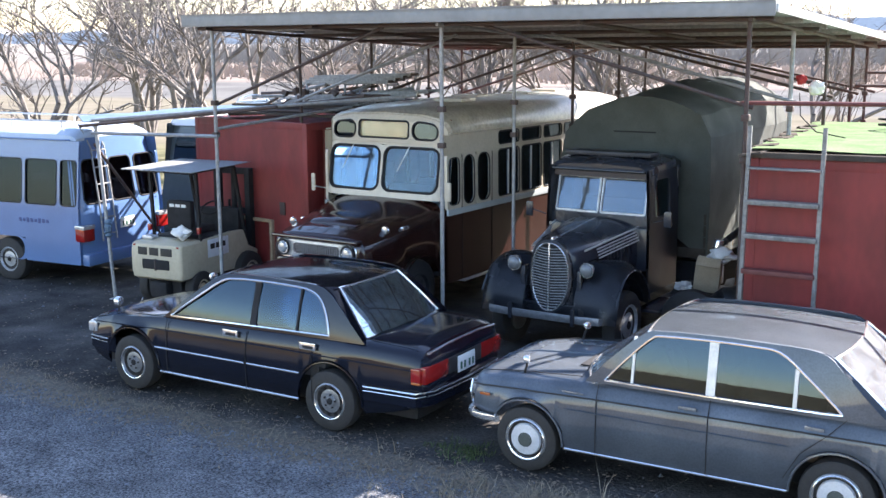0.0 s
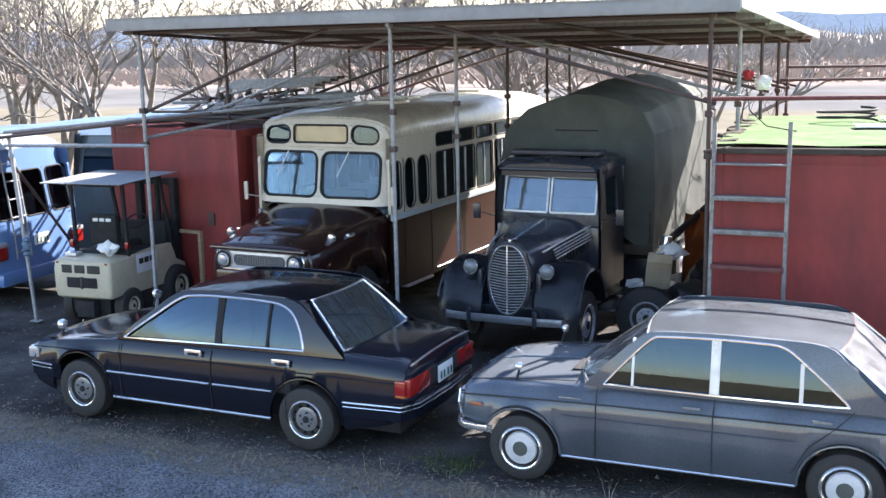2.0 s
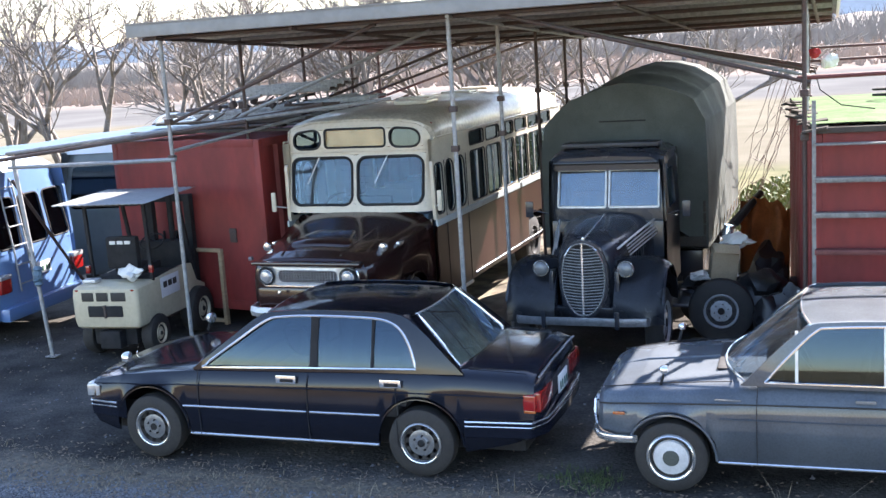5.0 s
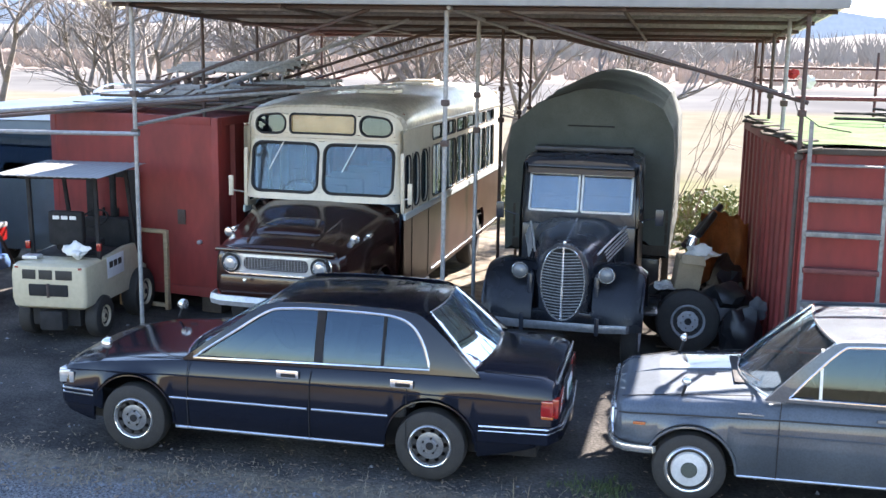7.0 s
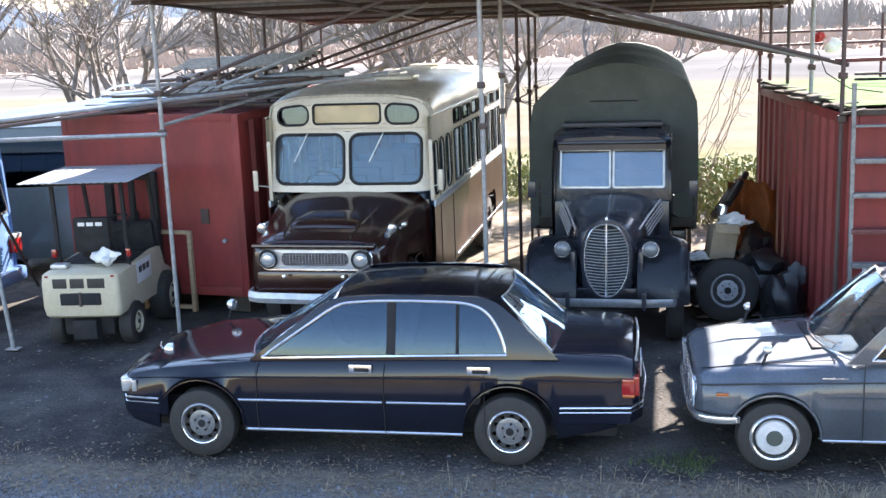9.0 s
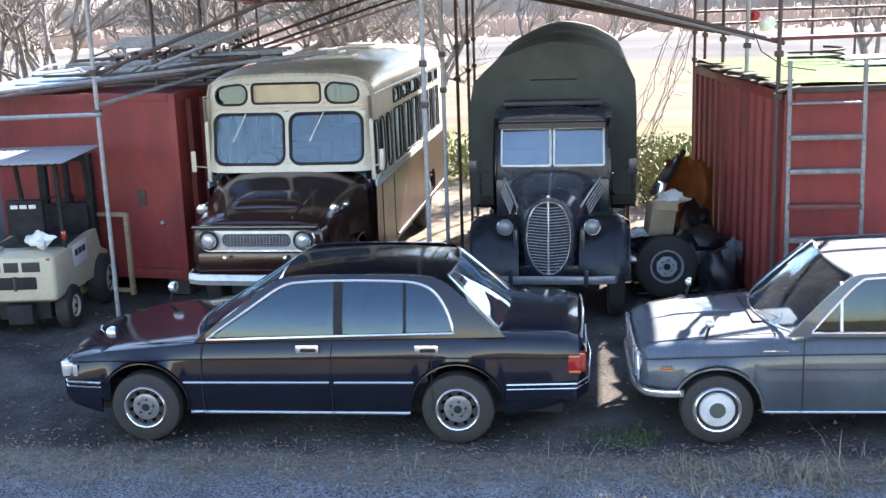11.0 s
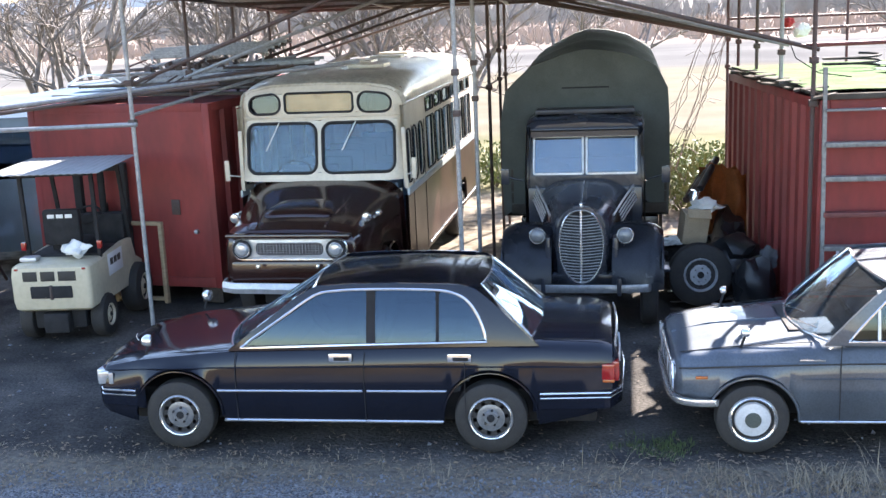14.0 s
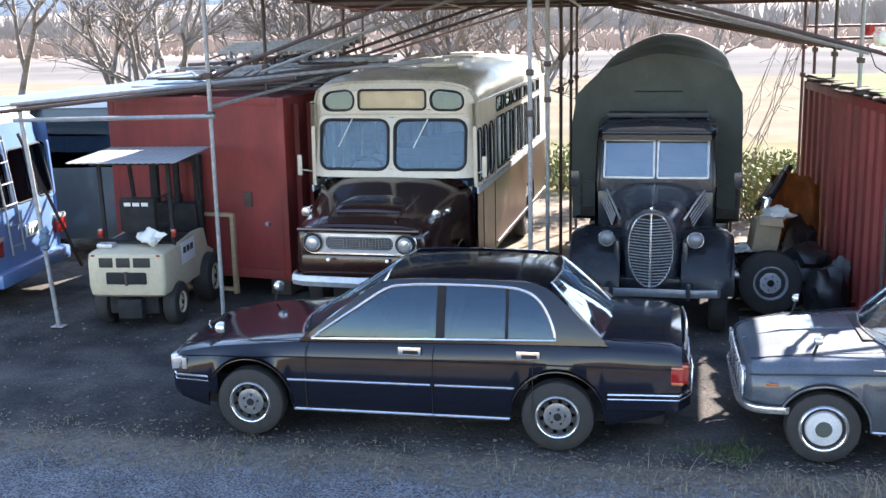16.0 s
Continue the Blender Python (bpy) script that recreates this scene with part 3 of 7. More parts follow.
def leanto():
    """Low pipe frame with sheets running out from the shelter over the parked vehicles."""
    top, base = (-5.30, 2.28, 2.66), (-5.02, 2.22, 0.0)
    th = thing("prop_post", "leaning galvanised steel prop with a rag tied round it", "post")
    part("tube", tube(B(), [base, top], 0.028, 10), M_GALV, th)
    part("base_plate", box(B(), (base[0], base[1], 0.006), (0.16, 0.12, 0.012), 0.003), M_GALV, th)
    bm = B()
    rnd = random.Random(3)
    for k in range(5):
        z = 0.95 + 0.05 * k
        lathe(bm, [(0, 0.03), (0.02, 0.055 + 0.015 * rnd.random()), (0.05, 0.05), (0.07, 0.03)], (-5.12 + 0.02 * rnd.random(), 2.24, z), (rnd.uniform(-.3, .3), rnd.uniform(-.3, .3), 1), 8)
    part("rag", bm, M_SHEETBLUE, th, "pale blue rag")
    pipe("cross_pipe", (-5.38, 2.27, 2.52), (-2.84, 2.27, 2.56), 0.026, M_GALV, "galvanised steel pipe between prop and shelter post", "lean-to pipes")
    pipe("lean_pipe", (-5.55, 2.20, 2.62), (-1.9, 2.42, 2.98), 0.024, M_DARKPIPE, "dark steel pipe sloping up to the shelter post", "lean-to pipes")
    pipe("lean_pipe", (-5.45, 2.34, 2.70), (-0.6, 3.9, 3.10), 0.024, M_GALV, "galvanised pipe sloping over the container", "lean-to pipes")
    pipe("lean_pipe", (-5.45, 2.5, 2.66), (-1.6, 4.5, 3.05), 0.022, M_DARKPIPE, "dark pipe sloping over the container", "lean-to pipes")
    pipe("lean_pipe", (-5.35, 2.28, 2.35), (-5.9, 4.4, 0.25), 0.022, M_DARKPIPE, "dark diagonal pipe behind the prop", "lean-to pipes")
    pipe("lean_pipe", (-2.9, 2.34, 2.66), (-2.0, 4.9, 2.93), 0.022, M_GALV, "galvanised pipe over the container edge", "lean-to pipes")
    bm, rings = B(), []
    for i in range(9):
        t = i / 8
        x, y = -5.75 + 2.0 * t, 2.45 + 2.5 * t
        z = 2.66 + 0.17 * t + 0.012 * math.sin(i * 2.1)
        rings.append([(x, y, z), (x - 0.75, y + 0.55, z + 0.04), (x - 0.75, y + 0.55, z + 0.026), (x, y, z - 0.012)])
    loft(bm, rings)
    solo("roof_sheet", bm, M_SHEETBLUE, "pale blue corrugated plastic sheet laid over pipes", "roof sheet")


leanto()


# ---- containers ----
def container(name, label, m, w, d, h, z0, corrugated_left=False, corrugated_right=False, plain_front=True):
    th = thing(name, label, "container", m)

    def wall(nm, f, length, corr):
        bm = B()
        if corr:
            rings, n = [], int(length / 0.36)
            prof = []
            for i in range(n):
                u = 0.05 + (length - 0.1) * i / n
                s = (length - 0.1) / n
                prof += [(u, 0.0), (u + s * 0.40, 0.0), (u + s * 0.5, 0.052), (u + s * 0.9, 0.052)]
            prof.append((length - 0.05, 0.0))
            for z in (z0 + 0.14, z0 + h - 0.10):
                rings.append([f(u, z, dd) for u, dd in prof] + [f(u, z, 0.075) for u, dd in reversed(prof)])
            loft(bm, rings)
        else:
            panel(bm, [0.05, length * 0.36, length * 0.68, length - 0.05], [z0 + 0.14, z0 + h - 0.1], {}, f, 0.04, 0.6)
        part(nm, bm, M_RED, th, smooth=20)

    wall("front_wall", lambda u, z, dd: (u, dd, z), w, False)
    wall("side_wall", lambda u, z, dd: (dd, u, z), d, corrugated_left)
    wall("side_wall", lambda u, z, dd: (w - dd, u, z), d, corrugated_right)
    wall("back_wall", lambda u, z, dd: (u, d - dd, z), w, False)
    for x in (0.0, w):
        for y in (0.0, d):
            part("corner_post", box(B(), (x + (0.045 if x == 0 else -0.045), y + (0.045 if y == 0 else -0.045), z0 + h / 2), (0.10, 0.10, h), 0.008), M_RED, th)
    for z in (z0 + 0.07, z0 + h - 0.05):
        for y in (0.035, d - 0.035):
            part("rail", box(B(), (w / 2, y, z), (w - 0.2, 0.075, 0.13 if z < 1 else 0.11), 0.008), M_RED, th)
        for x in (0.035, w - 0.035):
            part("rail", box(B(), (x, d / 2, z), (0.075, d - 0.2, 0.13 if z < 1 else 0.11), 0.008), M_RED, th)
    part("roof_plate", box(B(), (w / 2, d / 2, z0 + h - 0.02), (w - 0.09, d - 0.09, 0.03), 0.004), M_RED, th)
    for x in (0.2, w - 0.2):
        for y in (0.25, d - 0.25):
            part("block", box(B(), (x, y, z0 / 2), (0.3, 0.35, max(0.02, z0)), 0.01), M_DARKWOOD, th)
    return th


c1 = container("shipping_container", "dull red steel container on timber blocks beside the old bus", pose(-5.27, 4.36, 0, 0, 0, -9.0), 2.70, 6.0, 2.42, 0.22, corrugated_right=True)
part("lock_plate", box(B(), (2.12, -0.012, 1.30), (0.12, 0.02, 0.20), 0.006), M_DARKPIPE, c1, "dark steel lock plate")
part("latch", lathe(B(), [(0, 0.03), (0.05, 0.03), (0.06, 0.015)], (2.40, 0.0, 0.98), (0, -1, 0), 10), M_GALV, c1)
c2 = container("shipping_container", "red corrugated steel container with green turf on its roof", pose(4.56, 2.26, 0, 0, 0, 4.5), 4.6, 4.75, 2.55, 0.06, corrugated_left=True)
th = thing("artificial_turf", "bright green artificial turf mat spread on the container roof", "turf mat", pose(4.56, 2.26, 0, 0, 0, 4.5))
bm = B()
panel(bm, [0.0, 1.5, 3.0, 4.6], [0.05, 2.4, 4.8], {}, lambda u, v, d: (u, v, 2.69 + 0.02 * noise.noise((u * 1.3, v * 1.3, 0)) + d), 0.015, 0.2)
part("mat", bm, M_TURF, th)
bm = B()
rnd = random.Random(12)
for k in range(26):
    y = 0.12 + k * 0.18
    box(bm, (0.07 + rnd.uniform(-0.05, 0.03), y, 2.655 + 0.022 * (k % 3)), (rnd.uniform(0.14, 0.30), rnd.uniform(0.2, 0.55), 0.026), 0.005, Matrix.Rotation(rnd.uniform(-0.3, 0.3), 4, "Z") @ Matrix.Rotation(rnd.uniform(-0.18, 0.10), 4, "Y"))
box(bm, (2.3, 0.02, 2.645), (4.6, 0.14, 0.06), 0.008)
part("edge_board", bm, M_DARKWOOD, th, "weathered dark edge boards")
for x, y, s in ((1.9, 2.2, 0.7), (2.5, 3.3, 0.9), (3.1, 1.6, 0.6)):
    solo("board", box(B(), (x, y, 2.74), (s, 0.5, 0.02), 0.004), M_WHITEPAINT, "pale sheet of board lying on the turf", "board", m=pose(4.56, 2.26, 0, 0, 0, 4.5 + 6 * s))
solo("hose_coil", tube(B(), [(1.3 + 0.36 * math.cos(a * 0.35), 3.3 + 0.30 * math.sin(a * 0.35), 2.735 + 0.004 * a) for a in range(40)], 0.016, 6), M_DARK, "black hose coiled on the turf", "hose", m=pose(4.56, 2.26, 0, 0, 0, 4.5))


def step_ladder():
    th = thing("ladder", "grey aluminium ladder leaning on the red container", "ladder")
    lean = lambda z: 2.02 + 0.05 * z
    for x in (4.58, 5.33):
        part("rail", tube(B(), [(x, lean(0) - 0.04, 0.0), (x, lean(2.95), 2.95)], 0.028, 4), M_OLDALU, th)
    for z, mm in ((2.52, M_OLDALU), (2.17, M_OLDALU), (1.82, M_OLDALU), (1.45, M_REDPIPE), (1.10, M_OLDALU), (0.73, M_OLDALU), (0.38, M_OLDALU)):
        part("rung", box(B(), (4.955, lean(z) - 0.02, z), (0.74, 0.11, 0.022 if z > 2.4 else 0.052), 0.008), mm, th)


step_ladder()


# ---- wheels and cars ----
def wheel(parent, c, axis, r, w, rim_r, rim_mat, style="steel"):
    """A wheel centred at c whose outer face looks along axis."""
    c, axis = Vector(c), Vector(axis).normalized()
    h = w / 2
    ty = part("wheel", lathe(B(), [(-h, rim_r), (-h, r * 0.86), (-h * 0.8, r * 0.97), (-h * 0.4, r), (h * 0.4, r), (h * 0.8, r * 0.97), (h, r * 0.86), (h * 0.98, rim_r + 0.01), (h * 0.7, rim_r)], c, axis, 32), M_RUBBER, parent, "black rubber tyre")
    bm = B()
    bm2 = lathe(bm, [(-h, rim_r * 0.98), (h * 0.95, rim_r * 1.03), (h * 1.02, rim_r * 0.98), (h * 0.92, rim_r * 0.93), (h * 0.62, rim_r * 0.87), (h * 0.60, rim_r * 0.74), (h * 0.74, rim_r * 0.60), (h * 0.72, rim_r * 0.36), (h * 0.85, rim_r * 0.30), (h * 0.85, 0.001)], c, axis, 28)
    part("rim", bm, rim_mat, ty)
    u = axis.orthogonal().normalized()
    v = axis.cross(u)
    if style == "steel":
        for k in range(10):
            a = 2 * math.pi * k / 10
            p = c + axis * (h * 0.58) + (u * math.cos(a) + v * math.sin(a)) * rim_r * 0.72
            part("vent_hole", lathe(B(), [(0, rim_r * 0.105), (h * 0.12, rim_r * 0.105)], p, axis, 8), M_DARK, ty)
        part("hub_cap", lathe(B(), [(h * 0.74, rim_r * 0.20), (h * 0.95, rim_r * 0.17), (h * 1.0, rim_r * 0.08), (h * 1.0, 0.001)], c, axis, 20), M_DARK, ty)
        for k in range(5):
            a = 2 * math.pi * k / 5
            part("wheel_nut", lathe(B(), [(h * 0.7, rim_r * 0.055), (h * 0.92, rim_r * 0.05), (h * 0.94, 0.001)], c + (u * math.cos(a) + v * math.sin(a)) * rim_r * 0.36, axis, 6), M_DARK, ty)
        part("rim_ring", tube(B(), [c + axis * (h * 0.99) + (u * math.cos(t) + v * math.sin(t)) * rim_r * 0.96 for t in (6.2832 * k / 28 for k in range(28))], 0.005, 5, True), M_CHROME, ty)
    elif style == "cap":
        part("hub_cap", lathe(B(), [(h * 0.72, rim_r * 0.76), (h * 0.98, rim_r * 0.72), (h * 1.04, rim_r * 0.45), (h * 1.08, rim_r * 0.36)], c, axis, 28), M_HUBWHITE, ty, "pale round hubcap")
        part("cap_centre", lathe(B(), [(h * 1.0, rim_r * 0.36), (h * 1.16, rim_r * 0.33), (h * 1.22, rim_r * 0.2), (h * 1.22, 0.001)], c, axis, 20), M_CANVAS, ty, "dark cap centre")
        part("rim_ring", tube(B(), [c + axis * (h * 0.98) + (u * math.cos(t) + v * math.sin(t)) * rim_r * 0.93 for t in (6.2832 * k / 28 for k in range(28))], 0.009, 5, True), M_CHROME, ty)
    else:
        cnt = 8 if style == "five" else 6
        for k in range(cnt):
            a = 2 * math.pi * k / cnt
            p = c + axis * (h * 0.55) + (u * math.cos(a) + v * math.sin(a)) * rim_r * 0.66
            part("vent_hole", lathe(B(), [(0, rim_r * 0.10), (h * (0.17 if style == "five" else 0.16), rim_r * 0.10)], p, axis, 10), M_DARK, ty)
        part("hub", lathe(B(), [(h * 0.6, rim_r * 0.24), (h * 0.95, rim_r * 0.2), (h * 0.9, 0.001)], c, axis, 16), M_DARK, ty)
        for k in range(6 if style == "five" else 0):
            a = 2 * math.pi * (k + 0.5) / 6
            part("wheel_nut", lathe(B(), [(h * 0.7, rim_r * 0.05), (h * 0.84, rim_r * 0.045), (h * 0.86, 0.001)], c + (u * math.cos(a) + v * math.sin(a)) * rim_r * 0.42, axis, 6), M_DARKPIPE, ty)
    return ty


def lower_body(S, cabin=None):
    """Body shell below the windows, with wheel arches cut from its lower edge."""
    top, sh, wd = curve(S["top"]), curve(S["sh"]), curve(S["w"])
    x0, x1 = S["w"][0][0], S["w"][-1][0]
    xs = set(subdivided(x0, x1, 60)) | {p[0] for k in ("top", "sh", "w") for p in S[k]}
    for a in S["axles"]:
        xs |= {a + S["arch"] * math.cos(math.pi * k / 14) for k in range(15)}
    xs = sorted(x for x in xs if x0 <= x <= x1)
    xs = [x for i, x in enumerate(xs) if i == 0 or x - xs[i - 1] > 0.004]
    rings, bm = [], B()
    zm = S.get("mid", 0.52)
    for x in xs:
        w, s, t = wd(x), sh(x), top(x)
        zb = S["sill"]
        if "lift" in S:
            zb = curve(S["lift"])(x)
        for a in S["axles"]:
            d = abs(x - a)
            if d < S["arch"]:
                zb = max(zb, S["hub"] + math.sqrt(S["arch"] ** 2 - d * d))
        half = []
        hs = [zb, zb + (zm - zb) * 0.35 if zm > zb else zb + 0.015, zm if zm > zb else zb + 0.03, s - 0.15, s - 0.05]
        ins = [0.045, 0.008, 0.0, 0.010, 0.030]
        for i in range(1, 5):
            hs[i] = max(hs[i], hs[i - 1] + 0.008)
        half = [(w - d, z) for d, z in zip(ins, hs)]
        tk = S.get("tuck", (0.030, 0.065, 0.14))
        half[4] = (w - tk[0], half[4][1])
        half += [(w - tk[1], s), (w - tk[2], s + (t - s) * 0.45), (w * 0.6, s + (t - s) * 0.85), (w * 0.3, t - 0.004), (0.0, t)]
        ring = [(x, -y, z) for y, z in half] + [(x, y, z) for y, z in reversed(half[:-1])]
        rings.append(ring)
    vs = loft(bm, rings, False, False)
    n = len(rings[0])
    for r_ in (vs[0], vs[-1]):
        bm.faces.new(r_)
    if cabin:
        kill = [f for f in bm.faces if cabin[0] < f.calc_center_median().x < cabin[1] and all(abs(v.co.y) < wd(v.co.x) - 0.06 for v in f.verts)]
        bmesh.ops.delete(bm, geom=kill, context="FACES")
    return bm


def arch_lip(parent, S, side, material, r=0.012):
    wd, low = curve(S["w"]), curve(S["lift"])
    for a in S["axles"]:
        pts = []
        for k in range(-1, 18):
            t = math.pi * k / 16
            x = a - math.cos(t) * S["arch"]
            pts.append((x, side * (wd(x) + 0.001), max(S["sill"] + 0.03, S["hub"] + math.sin(t) * S["arch"])))
        pts = [p for p in pts[1:-1] if p[2] > low(p[0]) - 0.01]
        part("arch_trim", tube(B(), pts, r, 6), material, parent)


def eased(loop, last, n=4):
    """The loop with its first points, up to index last, joined by a smooth curve."""
    p = [Vector(q) for q in loop]
    out = []
    for i in range(last):
        a, b, c, d = p[max(0, i - 1)], p[i], p[i + 1], p[min(last, i + 2)]
        for k in range(n):
            t = k / n
            out.append(tuple(0.5 * (2 * b + (c - a) * t + (2 * a - 5 * b + 4 * c - d) * t * t + (3 * b - a - 3 * c + d) * t ** 3)))
    return out + [tuple(q) for q in p[last:]]


def greenhouse(th, G, paint, trim, glass, screen):
    zb, zt = G["zb"], G["zt"]
    rim, hole = eased(G["outer"], 9), eased(G["inner"], 9)
    for side in (-1, 1):
        yv = lambda z: G["yb"] + (G["yt"] - G["yb"]) * max(0.0, (z - zb) / (zt - zb)) ** 1.35
        f = lambda u, v, d: (u, side * (yv(v) - d), v)
        part("window_frame", ring_plate(B(), rim, hole, f, 0.035), paint, th)
        part("window_trim", tube(B(), [f(u, v, -0.004) for u, v in hole], G.get("tr", 0.011), 6, True), trim, th, "bright metal window trim")
        for x, wdt, mm in G["pillars"]:
            hi = curve(G["head"])(x)
            lo = curve(G["belt"])(x)
            part("pillar", slab(B(), [(x - wdt / 2, lo), (x + wdt / 2, lo), (x + wdt / 2, hi), (x - wdt / 2, hi)], lambda u, v, d: f(u, v, d + 0.002), 0.02), mm, th)
        bm = B()
        bm.faces.new([bm.verts.new((u, 0.0, v)) for u, v in hole])
        for k in range(1, 7):
            bmesh.ops.bisect_plane(bm, geom=bm.verts[:] + bm.edges[:] + bm.faces[:], plane_co=(0, 0, zb + (zt - zb) * k / 7), plane_no=(0, 0, 1))
        for v in bm.verts:
            v.co = f(v.co.x, v.co.z, 0.024)
        bmesh.ops.solidify(bm, geom=bm.faces[:], thickness=0.004)
        part("side_glass", bm, glass, th, "tinted side window glass").visible_shadow = False
    # windscreen and rear glass
    for nm, (xb, zb_, hb, bow), (xt, zt_, ht, bow2) in (("windscreen", *G["front"]), ("rear_glass", *G["rear"])):
        bm, n, m_ = B(), 10, 5
        rows = []
        for j in range(m_ + 1):
            t = j / m_
            row = []
            for i in range(n + 1):
                s = -1 + 2 * i / n
                hb_, bw = hb + (ht - hb) * t, bow + (bow2 - bow) * t
                row.append((xb + (xt - xb) * t + bw * (1 - s * s), s * hb_, zb_ + (zt_ - zb_) * t + 0.012 * math.sin(math.pi * t)))
            rows.append(row)
        loft(bm, rows, False, False)
        bmesh.ops.solidify(bm, geom=bm.faces[:], thickness=0.005)
        g = part(nm, bm, screen if nm == "rear_glass" else M_SCREEN, th, "curved screen glass")
        g.visible_shadow = False
        edge = rows[0] + [r[-1] for r in rows[1:-1]] + rows[-1][::-1] + [r[0] for r in rows[-2:0:-1]]
        part("glass_trim", tube(B(), edge, 0.013, 6, True), trim, th, "bright glass surround")
    # painted corners between the side frames and the end glasses
    yv = lambda z: G["yb"] + (G["yt"] - G["yb"]) * max(0.0, (z - zb) / (zt - zb)) ** 1.35
    for idx, ((xb, zb_, hb, bow), (xt, zt_, ht, bow2)) in ((G["a_idx"], G["front"]), (G["c_idx"], G["rear"])):
        for side in (-1, 1):
            row0, row1 = [], []
            for k, i in enumerate(idx):
                u, v = G["outer"][i]
                t = k / (len(idx) - 1)
                row0.append((u, side * yv(v), v))
                row1.append((xb + (xt - xb) * t, side * (hb + (ht - hb) * t), zb_ + (zt_ - zb_) * t))
            bm = B()
            loft(bm, [row0, [tuple((a + b) / 2 + (0.012 if q == 2 else 0.0) for q, (a, b) in enumerate(zip(p, r))) for p, r in zip(row0, row1)], row1], False, False)
            bmesh.ops.solidify(bm, geom=bm.faces[:], thickness=0.012)
            part("corner_pillar", bm, paint, th)
    # roof panel
    bm, rows = B(), []
    (xt0, zt0, ht0, b0), (xt1, zt1, ht1, b1) = G["front"][1], G["rear"][1]
    ht1 = G.get("roof_rear", ht1)
    for j in range(13):
        t = j / 12
        row = []
        for i in range(13):
            s = -1 + 2 * i / 12
            xx = xt0 + (xt1 - xt0) * t + (b0 * (1 - t) + b1 * t) * (1 - s * s)
            hw = (ht0 + (ht1 - ht0) * t) + G["bulge"] * math.sin(math.pi * min(1, max(0, t * 1.02)))
            arch = math.sin(math.pi * t)
            zz = zt0 + (zt1 - zt0) * t + 0.022 * arch + (G["crown"] * arch ** 0.6 + 0.012) * (1 - abs(s) ** 2.4)
            row.append((xx, s * hw, zz))
        rows.append(row)
    loft(bm, rows, False, False)
    bmesh.ops.solidify(bm, geom=bm.faces[:], thickness=0.02)
    part("roof", bm, paint, th)


def seats(th, x_front, x_rear, z, w, material, steer):
    for y in (-0.36, 0.36):
        bm = box(B(), (x_front, y, z - 0.12), (0.48, 0.48, 0.16), 0.05)
        box(bm, (x_front + 0.30, y, z + 0.18), (0.15, 0.46, 0.56), 0.05, Matrix.Rotation(radians(14), 4, "Y"))
        part("front_seat", bm, material, th)
        part("headrest", box(B(), (x_front + 0.40, y, z + 0.53), (0.09, 0.25, 0.17), 0.035), material, th)
    bm = box(B(), (x_rear, 0, z - 0.12), (0.5, 2 * w - 0.25, 0.16), 0.05)
    box(bm, (x_rear + 0.32, 0, z + 0.16), (0.16, 2 * w - 0.25, 0.52), 0.05, Matrix.Rotation(radians(16), 4, "Y"))
    part("rear_seat", bm, material, th)
    part("dashboard", box(B(), (x_front - 0.62, 0, z + 0.12), (0.34, 2 * w - 0.22, 0.22), 0.05), M_DARK, th)
    c = Vector((x_front - 0.32, steer, z + 0.22))
    ax = Vector((0.85, 0, 0.5)).normalized()
    u = Vector((0, 1, 0))
    v = ax.cross(u)
    part("steering_wheel", tube(B(), [c + (u * math.cos(t) + v * math.sin(t)) * 0.19 for t in (6.2832 * k / 20 for k in range(20))], 0.013, 6, True), M_DARK, th)


def side_strip(parent, name, pts, r, material, label=""):
    for side in (-1, 1):
        part(name, tube(B(), [(x, side * y, z) for x, y, z in pts], r, 6), material, parent, label)


def fender_mirror(parent, x, y, z, side, k=1.0):
    bm = tube(B(), [(x, side * y, z), (x + 0.02, side * (y + 0.01), z + 0.07), (x + 0.03, side * (y + 0.02), z + 0.10)], 0.012, 6)
    part("mirror_stalk", bm, M_DARK, parent)
    part("mirror_head", lathe(B(), [(-0.05 * k, 0.012), (-0.035 * k, 0.04 * k), (0.0, 0.056 * k), (0.035 * k, 0.052 * k), (0.04 * k, 0.001)], (x + 0.03, side * (y + 0.03), z + 0.135), (1, -side * 0.25, 0), 14), M_CHROME, parent, "chrome fender mirror")


